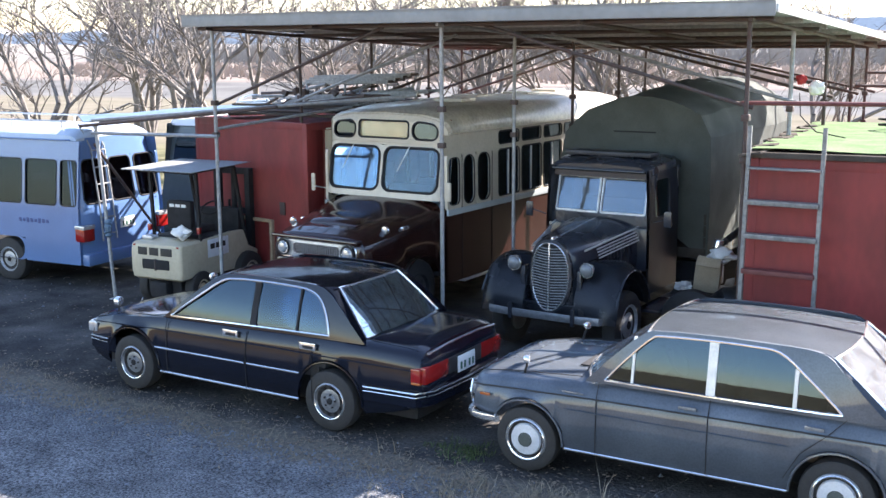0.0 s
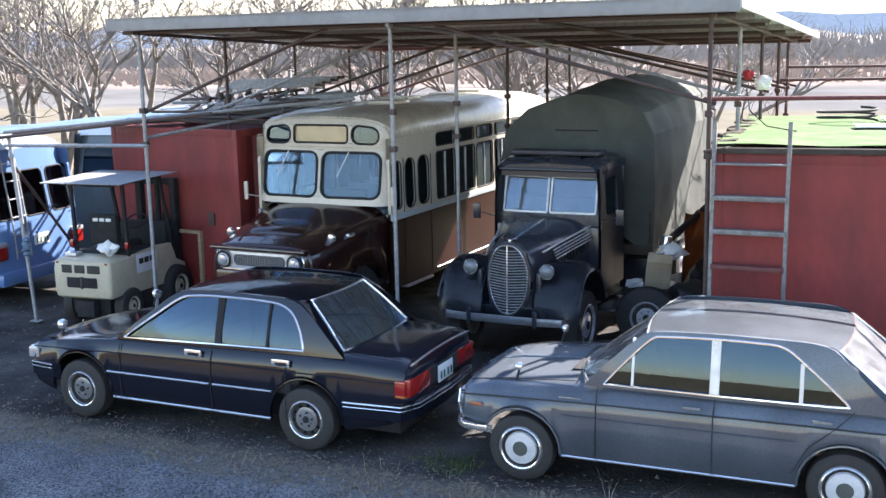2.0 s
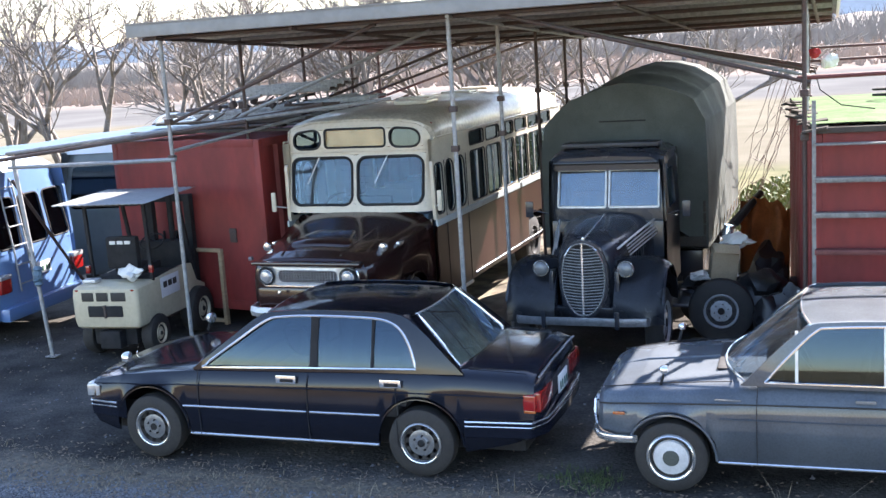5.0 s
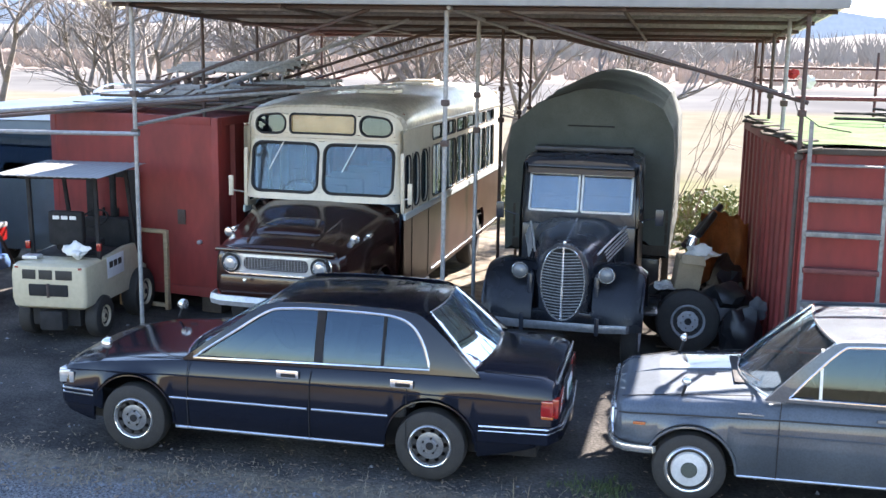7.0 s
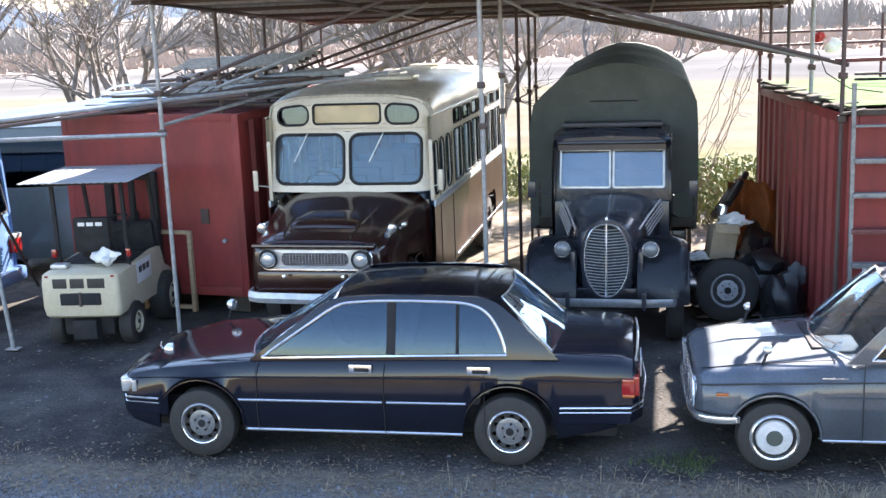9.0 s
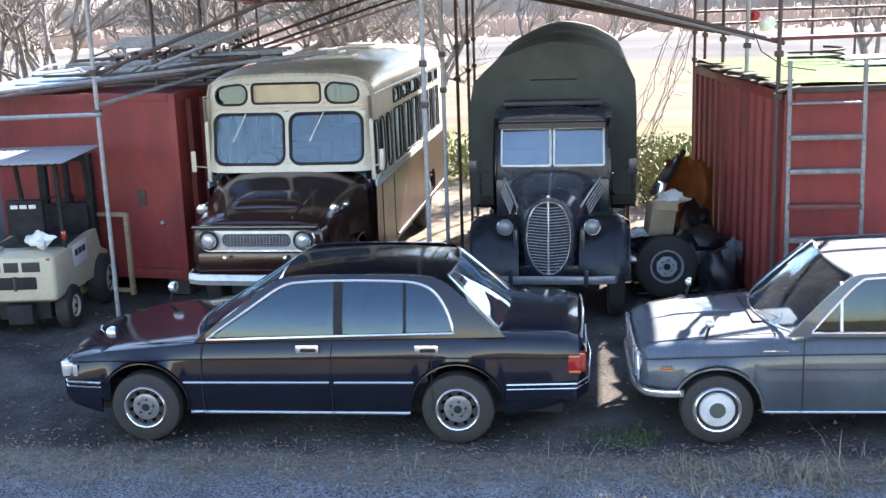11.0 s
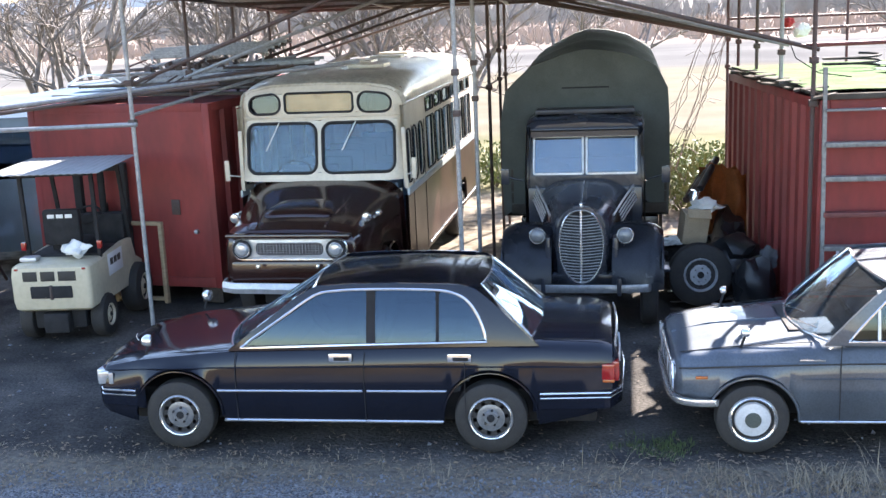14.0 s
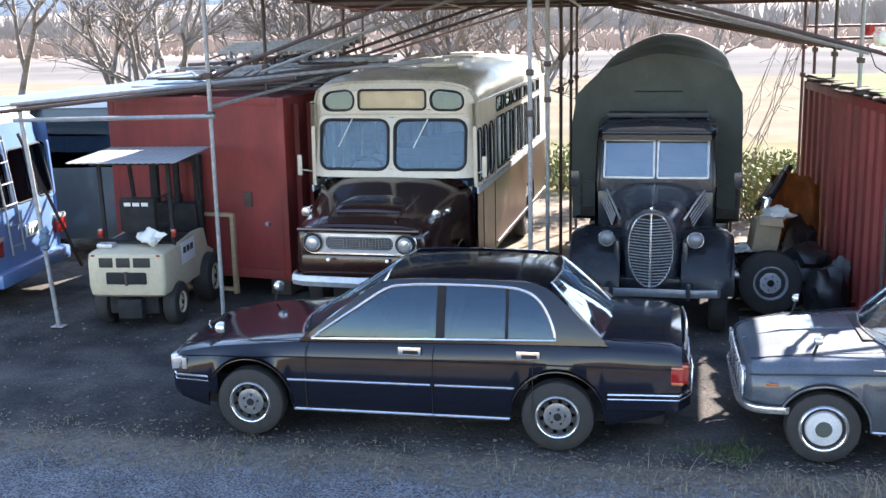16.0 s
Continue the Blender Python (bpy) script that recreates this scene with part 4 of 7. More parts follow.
def black_sedan():
    th = thing("sedan_car", "glossy black four-door sedan with chrome trim on the gravel yard", "car", pose(0, 0, 0))
    S = dict(
        w=[(-2.15, 0.66), (-2.12, 0.74), (-2.04, 0.80), (-1.7, 0.84), (0, 0.85), (1.7, 0.84), (2.2, 0.81), (2.38, 0.77), (2.43, 0.70)],
        top=[(-2.15, 0.70), (-2.11, 0.755), (-1.9, 0.80), (-1.3, 0.865), (-0.8, 0.915), (0.2, 0.93), (1.5, 0.985), (1.8, 1.0), (2.28, 0.985), (2.38, 0.955), (2.43, 0.86)],
        sh=[(-2.15, 0.66), (-2.06, 0.72), (-1.7, 0.80), (-0.8, 0.885), (1.3, 0.935), (1.8, 0.94), (2.3, 0.915), (2.38, 0.88), (2.43, 0.80)],
        axles=(-1.365, 1.365), arch=0.40, hub=0.31, sill=0.20, lift=[(-2.15, 0.34), (-1.8, 0.24), (1.75, 0.24), (2.1, 0.31), (2.43, 0.40)])
    part("body", lower_body(S, (-0.72, 1.45)), M_BLACK, th)
    part("underbody", box(B(), (0.1, 0, 0.34), (4.3, 1.18, 0.30), 0.04), M_DARK, th)
    inner = [(-0.78, 0.918), (-0.42, 1.16), (-0.13, 1.345), (0.06, 1.382), (0.35, 1.393), (0.82, 1.388), (1.05, 1.365), (1.19, 1.295), (1.29, 1.15), (1.35, 0.968), (0.8, 0.955), (0.2, 0.94)]
    outer = [(-0.90, 0.885), (-0.50, 1.18), (-0.19, 1.39), (0.04, 1.428), (0.35, 1.438), (0.84, 1.434), (1.19, 1.41), (1.41, 1.27), (1.60, 1.10), (1.78, 0.935), (0.8, 0.92), (0.2, 0.905)]
    G = dict(zb=0.90, zt=1.435, yb=0.80, yt=0.648, outer=outer, inner=inner, head=[(-0.12, 1.35), (0.3, 1.392), (0.8, 1.388), (1.03, 1.368)], belt=[(-0.7, 0.92), (1.3, 0.965)],
             pillars=((0.36, 0.075, M_DARK), (0.93, 0.025, M_DARK)), front=((-0.86, 0.905, 0.74, -0.16), (-0.14, 1.402, 0.625, -0.05)), rear=((1.71, 0.975, 0.67, 0.10), (1.29, 1.395, 0.52, 0.04)), roof_rear=0.60, bulge=0.02, crown=0.035, tr=0.0115, a_idx=(0, 1, 2), c_idx=(9, 8, 7, 6))
    greenhouse(th, G, M_BLACK, M_CHROME, M_GLASS, M_SCREEN)
    seats(th, -0.05, 0.85, 0.66, 0.78, M_SEAT, 0.36)
    part("rear_shelf", box(B(), (1.46, 0, 0.93), (0.42, 1.3, 0.03), 0.008), M_DARK, th)
    part("shelf_paper", box(B(), (1.42, -0.30, 0.955), (0.16, 0.22, 0.015), 0.004), M_WHITEPAINT, th, "white paper on the rear shelf")
    for s in (-1, 1):
        arch_lip(th, S, s, M_BLACK, 0.008)
        for x in (-1.365, 1.365):
            wheel(th, (x, s * 0.755, 0.31), (0, s, 0), 0.31, 0.19, 0.185, M_DULLWHEEL, "steel")
        for x in (0.105, 1.12):
            h = part("door_handle", box(B(), (x, s * 0.850, 0.845), (0.20, 0.022, 0.072), 0.009), M_CHROME, th, "chrome door handle")
            part("grip", box(B(), (x + 0.01, s * 0.861, 0.838), (0.13, 0.006, 0.032), 0.002), M_DARK, h)
        fender_mirror(th, -1.66, 0.74, 0.835, s)
        # lamps
        part("headlamp", box(B(), (-2.095, s * 0.56, 0.632), (0.10, 0.36, 0.125), 0.025), M_LAMPGLASS, th, "clear rectangular headlamp")
        part("side_lamp", box(B(), (-2.055, s * 0.765, 0.632), (0.12, 0.045, 0.115), 0.018, Matrix.Rotation(s * radians(-18), 4, "Z")), M_LAMPGLASS, th)
        part("indicator", box(B(), (-1.985, s * 0.795, 0.632), (0.04, 0.025, 0.10), 0.008, Matrix.Rotation(s * radians(-12), 4, "Z")), M_LAMPGLASS, th)
        t_ = part("tail_lamp", box(B(), (2.40, s * 0.53, 0.70), (0.08, 0.44, 0.17), 0.02), M_REDLAMP, th, "red tail lamp")
        part("lamp_side", box(B(), (2.345, s * 0.758, 0.70), (0.11, 0.06, 0.15), 0.02), M_REDLAMP, t_)
        part("lamp_amber", box(B(), (2.348, s * 0.760, 0.628), (0.10, 0.058, 0.024), 0.008), M_ORANGELAMP, t_)
        # door gaps
        for x in (-0.83, 0.30, 1.16):
            part("door_gap", tube(B(), [(x, s * 0.852, 0.27), (x - 0.005, s * 0.8525, 0.52), (x, s * 0.843, 0.78), (x + 0.01, s * 0.822, 0.885)], 0.004, 4), M_DARK, th)
    side_strip(th, "side_trim", [(-1.0, 0.854, 0.545), (0.28, 0.856, 0.550)], 0.010, M_CHROME, "chrome side strip")
    side_strip(th, "side_trim", [(0.32, 0.856, 0.550), (1.0, 0.852, 0.552)], 0.010, M_CHROME, "chrome side strip")
    side_strip(th, "sill_trim", [(-0.96, 0.822, 0.268), (0.96, 0.822, 0.268)], 0.013, M_CHROME, "chrome sill strip")
    side_strip(th, "crease_line", [(-2.0, 0.812, 0.715), (-1.2, 0.848, 0.745), (0.3, 0.851, 0.765), (1.7, 0.843, 0.765), (2.3, 0.79, 0.75)], 0.006, M_BLACK)
    # bumpers
    for xc, dx, nm in ((-2.08, -1, "front_bumper"), (2.38, 1, "rear_bumper")):
        back = 0.34 if dx < 0 else 0.60
        pts = [(xc - dx * back, -0.848), (xc - dx * 0.02, -0.805), (xc + dx * 0.08, -0.62), (xc + dx * 0.11, 0), (xc + dx * 0.08, 0.62), (xc - dx * 0.02, 0.805), (xc - dx * back, 0.848)]
        bm = B()
        loft(bm, [[(x, y, z) if o == 0 else (x - dx * 0.06, y * 0.94, z) for z, o in ((0.36, 1), (0.40, 0), (0.55, 0), (0.56, 1), (0.37, 1))] for x, y in pts])
        b = part(nm, bm, M_BLACK, th)
        for z in (0.535, 0.495):
            part("bumper_strip", tube(B(), [(x + dx * 0.004, y * 1.004, z) for x, y in pts], 0.009 if z > 0.5 else 0.006, 5), M_CHROME, b)
    part("grille", box(B(), (-2.15, 0, 0.635), (0.03, 0.78, 0.12), 0.01), M_CHROME, th)
    part("bonnet_mascot", tube(B(), [(-2.07, 0, 0.76), (-2.06, 0, 0.80)], 0.008, 6), M_CHROME, th)
    part("trunk_lip", tube(B(), [(2.41, -0.66, 0.90), (2.425, -0.3, 0.93), (2.43, 0, 0.935), (2.425, 0.3, 0.93), (2.41, 0.66, 0.90)], 0.012, 6), M_CHROME, th, "chrome strip along the boot lid")
    pl = part("number_plate", box(B(), (2.452, 0.0, 0.68), (0.012, 0.33, 0.165), 0.004), M_PLATE, th, "white number plate")
    for y in (-0.11, -0.04, 0.05, 0.12):
        part("plate_bar", box(B(), (2.460, y, 0.66), (0.004, 0.035, 0.075), 0.001), M_PLATEINK, pl)
    part("panel_black", box(B(), (2.425, 0, 0.70), (0.03, 0.66, 0.16), 0.008), M_DARK, th)
    part("boot_gap", tube(B(), [(1.80, -0.70, 0.972), (2.33, -0.68, 0.955)], 0.004, 4), M_DARK, th)
    part("boot_gap", tube(B(), [(1.80, 0.70, 0.972), (2.33, 0.68, 0.955)], 0.004, 4), M_DARK, th)
    for s in (-1, 1):
        part("bonnet_gap", tube(B(), [(-2.1, s * 0.62, 0.755), (-1.4, s * 0.70, 0.84), (-0.9, s * 0.74, 0.895)], 0.004, 4), M_DARK, th)
        part("wiper", tube(B(), [(-0.98, s * 0.25 + 0.1, 0.935), (-0.86, s * 0.25 - 0.38, 0.96)], 0.008, 5), M_DARK, th)
    part("antenna", tube(B(), [(1.20, 0.0, 1.415), (1.24, 0.0, 1.47)], 0.006, 5), M_DARK, th)


black_sedan()


def grey_sedan():
    th = thing("sedan_car", "weathered grey-blue vintage four-door sedan with chrome trim", "car", pose(4.835, 0.06, 0, 0, 0, 1.0))
    S = dict(
        w=[(-1.965, 0.58), (-1.945, 0.67), (-1.895, 0.735), (-1.78, 0.785), (-1.4, 0.83), (0, 0.845), (1.5, 0.83), (2.3, 0.78), (2.55, 0.70)],
        top=[(-1.965, 0.745), (-1.935, 0.80), (-1.87, 0.835), (-1.6, 0.885), (-0.8, 0.945), (0.2, 0.955), (1.7, 0.965), (1.95, 0.965), (2.45, 0.92), (2.55, 0.82)],
        sh=[(-1.965, 0.715), (-1.925, 0.765), (-1.83, 0.795), (-1.5, 0.835), (-0.7, 0.90), (0.5, 0.92), (1.6, 0.925), (2.3, 0.89), (2.55, 0.80)],
        tuck=(0.050, 0.095, 0.17), axles=(-1.335, 1.335), arch=0.365, hub=0.30, sill=0.24, mid=0.55, lift=[(-1.965, 0.47), (-1.69, 0.43), (-1.0, 0.27), (1.8, 0.27), (2.55, 0.36)])
    part("body", lower_body(S, (-0.60, 1.55)), M_GRAY, th)
    part("underbody", box(B(), (0.3, 0, 0.38), (3.5, 1.10, 0.26), 0.04), M_DARK, th)
    inner = [(-0.60, 0.958), (-0.42, 1.16), (-0.22, 1.355), (-0.1, 1.385), (0.3, 1.398), (0.62, 1.396), (0.84, 1.375), (1.05, 1.225), (1.28, 1.03), (1.345, 0.965), (1.2, 0.958), (0.3, 0.952)]
    outer = [(-0.78, 0.925), (-0.52, 1.19), (-0.28, 1.39), (-0.1, 1.425), (0.3, 1.438), (0.66, 1.436), (1.14, 1.415), (1.33, 1.28), (1.52, 1.10), (1.70, 0.935), (1.3, 0.925), (0.3, 0.918)]
    G = dict(zb=0.92, zt=1.44, yb=0.80, yt=0.705, outer=outer, inner=inner, head=[(-0.22, 1.355), (0.3, 1.398), (0.84, 1.375), (1.3, 1.01)], belt=[(-0.6, 0.958), (0.3, 0.952), (1.34, 0.965)],
             pillars=((0.31, 0.075, M_ALU), (-0.36, 0.022, M_ALU), (0.98, 0.03, M_ALU)), front=((-0.74, 0.945, 0.76, -0.20), (-0.26, 1.40, 0.68, -0.07)), rear=((1.74, 0.955, 0.755, 0.12), (1.25, 1.375, 0.675, 0.06)), bulge=0.02, crown=0.012, tr=0.0105, a_idx=(0, 1, 2), c_idx=(9, 8, 7, 6))
    greenhouse(th, G, M_GRAY, M_CHROME, M_GLASS, M_SCREENDUSTY)
    seats(th, -0.02, 0.92, 0.68, 0.78, M_SEATBROWN, 0.36)
    part("rear_shelf", box(B(), (1.55, 0, 0.925), (0.45, 1.3, 0.03), 0.008), M_SEATBROWN, th)
    for s in (-1, 1):
        arch_lip(th, S, s, M_GRAY, 0.012)
        for x in (-1.335, 1.335):
            wheel(th, (x, s * 0.735, 0.30), (0, s, 0), 0.30, 0.18, 0.195, M_DULLWHEEL, "cap")
        for x in (0.14, 1.15):
            # Chrome handles coloured dark grey; their dark reflections are painted in.
            part("door_handle", box(B(), (x, s * 0.846, 0.84), (0.15, 0.022, 0.026), 0.006), M_LORRYLENS, th, "chrome door handle")
        for x in (-0.66, 0.31):
            part("door_gap", tube(B(), [(x, s * 0.842, 0.30), (x, s * 0.848, 0.55), (x, s * 0.838, 0.78), (x + 0.01, s * 0.80, 0.925)], 0.0045, 4), M_DARK, th)
        part("door_gap", tube(B(), [(0.93, s * 0.842, 0.40), (1.05, s * 0.846, 0.62), (1.25, s * 0.838, 0.80), (1.38, s * 0.80, 0.935)], 0.0045, 4), M_DARK, th)
        fender_mirror(th, -1.42, 0.66, 0.87, s, 0.7)
        part("headlamp", lathe(B(), [(0, 0.105), (0.03, 0.10), (0.05, 0.08), (0.06, 0.001)], (-1.94, s * 0.54, 0.63), (-1, 0, 0), 20), M_LAMPGLASS, th, "round headlamp")
        part("headlamp", lathe(B(), [(0, 0.085), (0.03, 0.08), (0.05, 0.06), (0.055, 0.001)], (-1.945, s * 0.34, 0.63), (-1, 0, 0), 18), M_LAMPGLASS, th, "round headlamp")
        part("indicator", box(B(), (-1.75, s * 0.808, 0.66), (0.10, 0.02, 0.024), 0.006), M_ORANGELAMP, th)
        part("badge", box(B(), (-0.88, s * 0.838, 0.812), (0.20, 0.006, 0.012), 0.002), M_OLDALU, th)
        part("tail_lamp", box(B(), (2.54, s * 0.62, 0.70), (0.06, 0.2, 0.1), 0.01), M_REDLAMP, th)
        part("wiper", tube(B(), [(-0.92, s * 0.24 + 0.1, 0.965), (-0.80, s * 0.24 - 0.32, 1.01)], 0.007, 5), M_CHROME, th)
    side_strip(th, "sill_trim", [(-0.96, 0.822, 0.285), (0.96, 0.822, 0.285)], 0.012, M_CHROME, "chrome sill strip")
    # Shade along the upper body crease, drawn as a near-black rod.
    side_strip(th, "crease_line", [(-1.92, 0.72, 0.715), (-1.84, 0.772, 0.73), (-1.5, 0.827, 0.76), (-0.6, 0.845, 0.785), (0.6, 0.846, 0.795), (1.6, 0.832, 0.795), (2.4, 0.765, 0.775)], 0.0075, M_INK)
    side_strip(th, "crease_line", [(-0.95, 0.846, 0.655), (0.3, 0.851, 0.66), (0.95, 0.848, 0.66)], 0.005, M_GRAY)
    bm = B()
    half = [(-1.64, 0.835), (-1.76, 0.835), (-1.87, 0.815), (-1.945, 0.76), (-1.985, 0.67), (-2.01, 0.5), (-2.015, 0.2)]
    pts = [(x, -y) for x, y in half] + [(x, y) for x, y in reversed(half)]
    loft(bm, [[(x + 0.012, y * 0.99, 0.415), (x, y, 0.437), (x - 0.004, y * 1.004, 0.457), (x, y, 0.472), (x + 0.035, y * 0.96, 0.473), (x + 0.035, y * 0.96, 0.415)] for x, y in pts])
    part("front_bumper", bm, M_CHROME, th, "chrome front bumper")
    g = part("grille", box(B(), (-1.95, 0, 0.61), (0.05, 1.24, 0.20), 0.02), M_DARK, th)
    for k in range(5):
        part("grille_bar", box(B(), (-1.977, 0, 0.535 + 0.037 * k), (0.02, 1.2, 0.010), 0.003), M_CHROME, g)
    part("grille_surround", tube(B(), [(-1.97, y, z) for y, z in ((-0.64, 0.51), (-0.67, 0.61), (-0.64, 0.71), (0.64, 0.71), (0.67, 0.61), (0.64, 0.51))], 0.014, 6, True), M_CHROME, th)
    part("rear_bumper", box(B(), (2.60, 0, 0.43), (0.08, 1.5, 0.1), 0.02), M_CHROME, th)
    part("bonnet_ridge", tube(B(), [(-1.92, 0, 0.812), (-1.6, 0, 0.888), (-0.9, 0, 0.94)], 0.010, 5), M_GRAY, th)
    for s in (-1, 1):
        part("bonnet_gap", tube(B(), [(-1.90, s * 0.58, 0.81), (-1.5, s * 0.64, 0.872), (-0.85, s * 0.69, 0.925)], 0.0045, 4), M_DARK, th)
    part("cowl_vent", box(B(), (-0.95, 0, 0.938), (0.08, 0.8, 0.01), 0.003), M_DARK, th)


grey_sedan()


# ---- old bonnet bus ----
def loop_tube(parent, name, loop, f, depth, r, material, label=""):
    return part(name, tube(B(), [f(u, v, depth) for u, v in loop], r, 6, True), material, parent, label)


def pane(parent, loop, f, depth, material=None, label="window glass", name="pane"):
    g = part(name, slab(B(), loop, lambda u, v, d: f(u, v, depth + d), 0.004), material or M_GLASS, parent, label)
    g.visible_shadow = False
    return g


def bonnet_bus():
    th = thing("bonnet_bus", "old maroon and cream bonnet bus parked under the shelter", "bus", pose(-1.188, 2.21, 0, 0, 0, 88.3))
    FX, RX, HW = 1.50, 8.10, 1.085
    # face: u across, v up
    rake = curve([(1.65, 0.0), (2.40, 0.125), (2.50, 0.125), (2.74, 0.14), (2.86, 0.20)])
    prof = [(-1.078, 2.565), (-1.07, 2.66), (-1.03, 2.78), (-0.90, 2.88), (-0.62, 2.94), (0, 2.965), (0.62, 2.94), (0.90, 2.88), (1.03, 2.78), (1.07, 2.66), (1.078, 2.565)]
    crest = curve(prof)
    LOW = 0.72

    def face(u, v, d):
        a = abs(u) / HW
        z = v
        if v > 2.46:
            top = 2.565 + (crest(u) - 2.565) * LOW
            z = 2.46 + (v - 2.46) * (top - 2.46) / (2.853 - 2.46)
        return (FX + rake(z) + 0.05 * a * a + 4.44 * max(0, a - 0.82) ** 2 + d, u, z)
    us, vs = [-1.06, -0.98, 0.0, 0.98, 1.06], [1.65, 1.75, 2.40, 2.44]
    bm = B()
    loops = panel(bm, us, vs, {(1, 1): (0.035, 0.04, 0.0, 0.035, 0.12), (2, 1): (0.04, 0.035, 0.0, 0.035, 0.12)}, face, 0.05, 0.12)
    part("front_panel", bm, M_CREAM, th, "cream front panel")
    bm = B()
    loops2 = panel(bm, [-1.06, -0.95, -0.47, 0.47, 0.95, 1.06], [2.44, 2.485, 2.745, 2.853], {(1, 1): (0.04, 0.03, 0.0, 0.0, 0.11), (2, 1): (0.035, 0.035, 0.01, 0.0, 0.05), (3, 1): (0.03, 0.04, 0.0, 0.0, 0.11)}, face, 0.05, 0.12)
    part("brow_panel", bm, M_CREAM, th, "cream panel above the windscreens")
    part("brow_bead", tube(B(), [face(-1.04 + 0.08 * k, 2.44, -0.004) for k in range(27)], 0.008, 5), M_CREAM, th)
    for k, lp in loops.items():
        g = pane(th, lp, face, 0.02, M_GLASSCLEAR, "flat windscreen pane", "windscreen")
        loop_tube(g, "gasket", lp, face, 0.0, 0.020, M_DARK, "black rubber gasket")
        cu = sum(p[0] for p in lp) / len(lp)
        part("wiper", tube(B(), [face(cu + 0.02, 2.38, -0.03), face(cu + 0.20, 2.03, -0.025)], 0.008, 5), M_ALU, g)
    for k, lp in loops2.items():
        sign = k == (2, 1)
        g = pane(th, lp, face, 0.02, M_GLASSLOW if sign else M_GLASS, "destination sign window" if sign else "small corner window", "sign_window" if sign else "corner_window")
        loop_tube(g, "gasket", lp, face, 0.0, 0.015, M_DARK)
        if sign:
            part("sign_board", box(B(), (FX + 0.20, 0, 2.61), (0.02, 0.9, 0.24), 0.004), M_SIGNROLL, g, "faded tan destination board")
    # roof and upper shell
    bm, rings = B(), []
    inn = [(y * 0.965, z - 0.04) for y, z in reversed(prof)]

    def bend(y):
        a = abs(y) / HW
        return 0.05 * a * a + 4.44 * max(0, a - 0.82) ** 2 * 1.0
    for dx, low, fade in ((-0.012, LOW + 0.01, 1.0), (0.05, LOW + 0.09, 1.0), (0.28, LOW + 0.18, 0.6)):
        ring = []
        for y, z in prof + inn:
            z = 2.565 + (z - 2.565) * low if z > 2.565 else z
            ring.append((FX + rake(min(z, 2.86)) + bend(y) * fade + dx, y, z))
        rings.append(ring)
    for x, k, dz in ((FX + 0.8, 1.0, 0.0), (4.5, 1.0, 0.02), (RX - 0.6, 1.0, 0.0), (RX - 0.2, 0.97, -0.05), (RX, 0.90, -0.16)):
        rings.append([(x, y * k, z + dz * (z - 2.3) * 2) for y, z in prof + inn])
    loft(bm, rings)
    part("roof", bm, M_BUSROOF, th, "weathered cream rounded roof")
    for x, y in ((4.2, 0.1), (5.6, -0.05), (3.0, -0.35), (6.9, 0.1)):
        part("roof_vent", box(B(), (x, y, 2.985), (0.42, 0.5, 0.05), 0.015), M_CREAM, th)
    for s in (-1, 1):
        part("marker_lamp", lathe(B(), [(0, 0.032), (0.02, 0.028), (0.04, 0.014), (0.045, 0.001)], (FX + 0.36, s * 0.985, 2.73), (0, s * 0.6, 0.8), 12), M_REDLAMP, th, "small red marker lamp")
    # sides: x along, z up
    for s in (-1, 1):
        side = lambda u, v, d: (u, s * (HW - 0.012 * max(0, v - 1.5) - d), v)
        xs = [FX + 0.14, 2.02, 2.42, 2.86, 3.02] + [3.02 + 0.72 * k for k in range(1, 7)] + [RX - 0.12]
        zs = [1.52, 2.28, 2.34, 2.56]
        holes = {(0, 0): (0.05, 0.06, 0.06, 0.04, 0.08), (1, 0): (0.06, 0.05, 0.04, 0.03, 0.13), (2, 0): (0.05, 0.06, 0.04, 0.03, 0.13)}
        for i in range(4, 10):
            holes[(i, 0)] = (0.04, 0.04, 0.04, 0.02, 0.06)
            holes[(i, 2)] = (0.05, 0.05, 0.0, 0.03, 0.05)
        bm = B()
        lps = panel(bm, xs, zs, holes, side, 0.045, 0.3)
        part("window_panel", bm, M_CREAM, th, "cream window band")
        for k, lp in lps.items():
            g = pane(th, lp, side, 0.02, M_GLASS, "dark side window", "side_window")
            loop_tube(g, "gasket", lp, side, 0.0, 0.011, M_DARK)
            if k[1] == 0 and k[0] > 3:
                c = sum(p[0] for p in lp) / len(lp)
                part("sash_bar", box(B(), side(c, 1.9, 0.012), (0.025, 0.02, 0.68), 0.004), M_ALU, g)
        bm = B()
        panel(bm, [FX + 0.14, 3.0, 4.4, 5.4, 5.68, 6.6, 6.9, RX - 0.1], [0.48, 0.95, 1.44], {(4, 0): (0.0, 0.0, 0.0, 0.02, 0.2)}, side, 0.04, 0.4)
        part("side_panel", bm, M_BROWNDULL, th, "maroon lower side")
        part("waist_band", box(B(), ((FX + RX) / 2 + 0.06, s * (HW + 0.004), 1.48), (RX - FX - 0.16, 0.03, 0.085), 0.008), M_STRIPE, th, "pale painted waist band")
        part("drip_rail", tube(B(), [(FX + 0.2, s * (HW + 0.005), 2.58), (RX - 0.2, s * (HW + 0.005), 2.58)], 0.012, 6), M_CREAM, th)
        part("skirt_trim", tube(B(), [(3.0, s * (HW + 0.006), 0.55), (RX - 0.15, s * (HW + 0.006), 0.55)], 0.014, 6), M_CHROME, th)
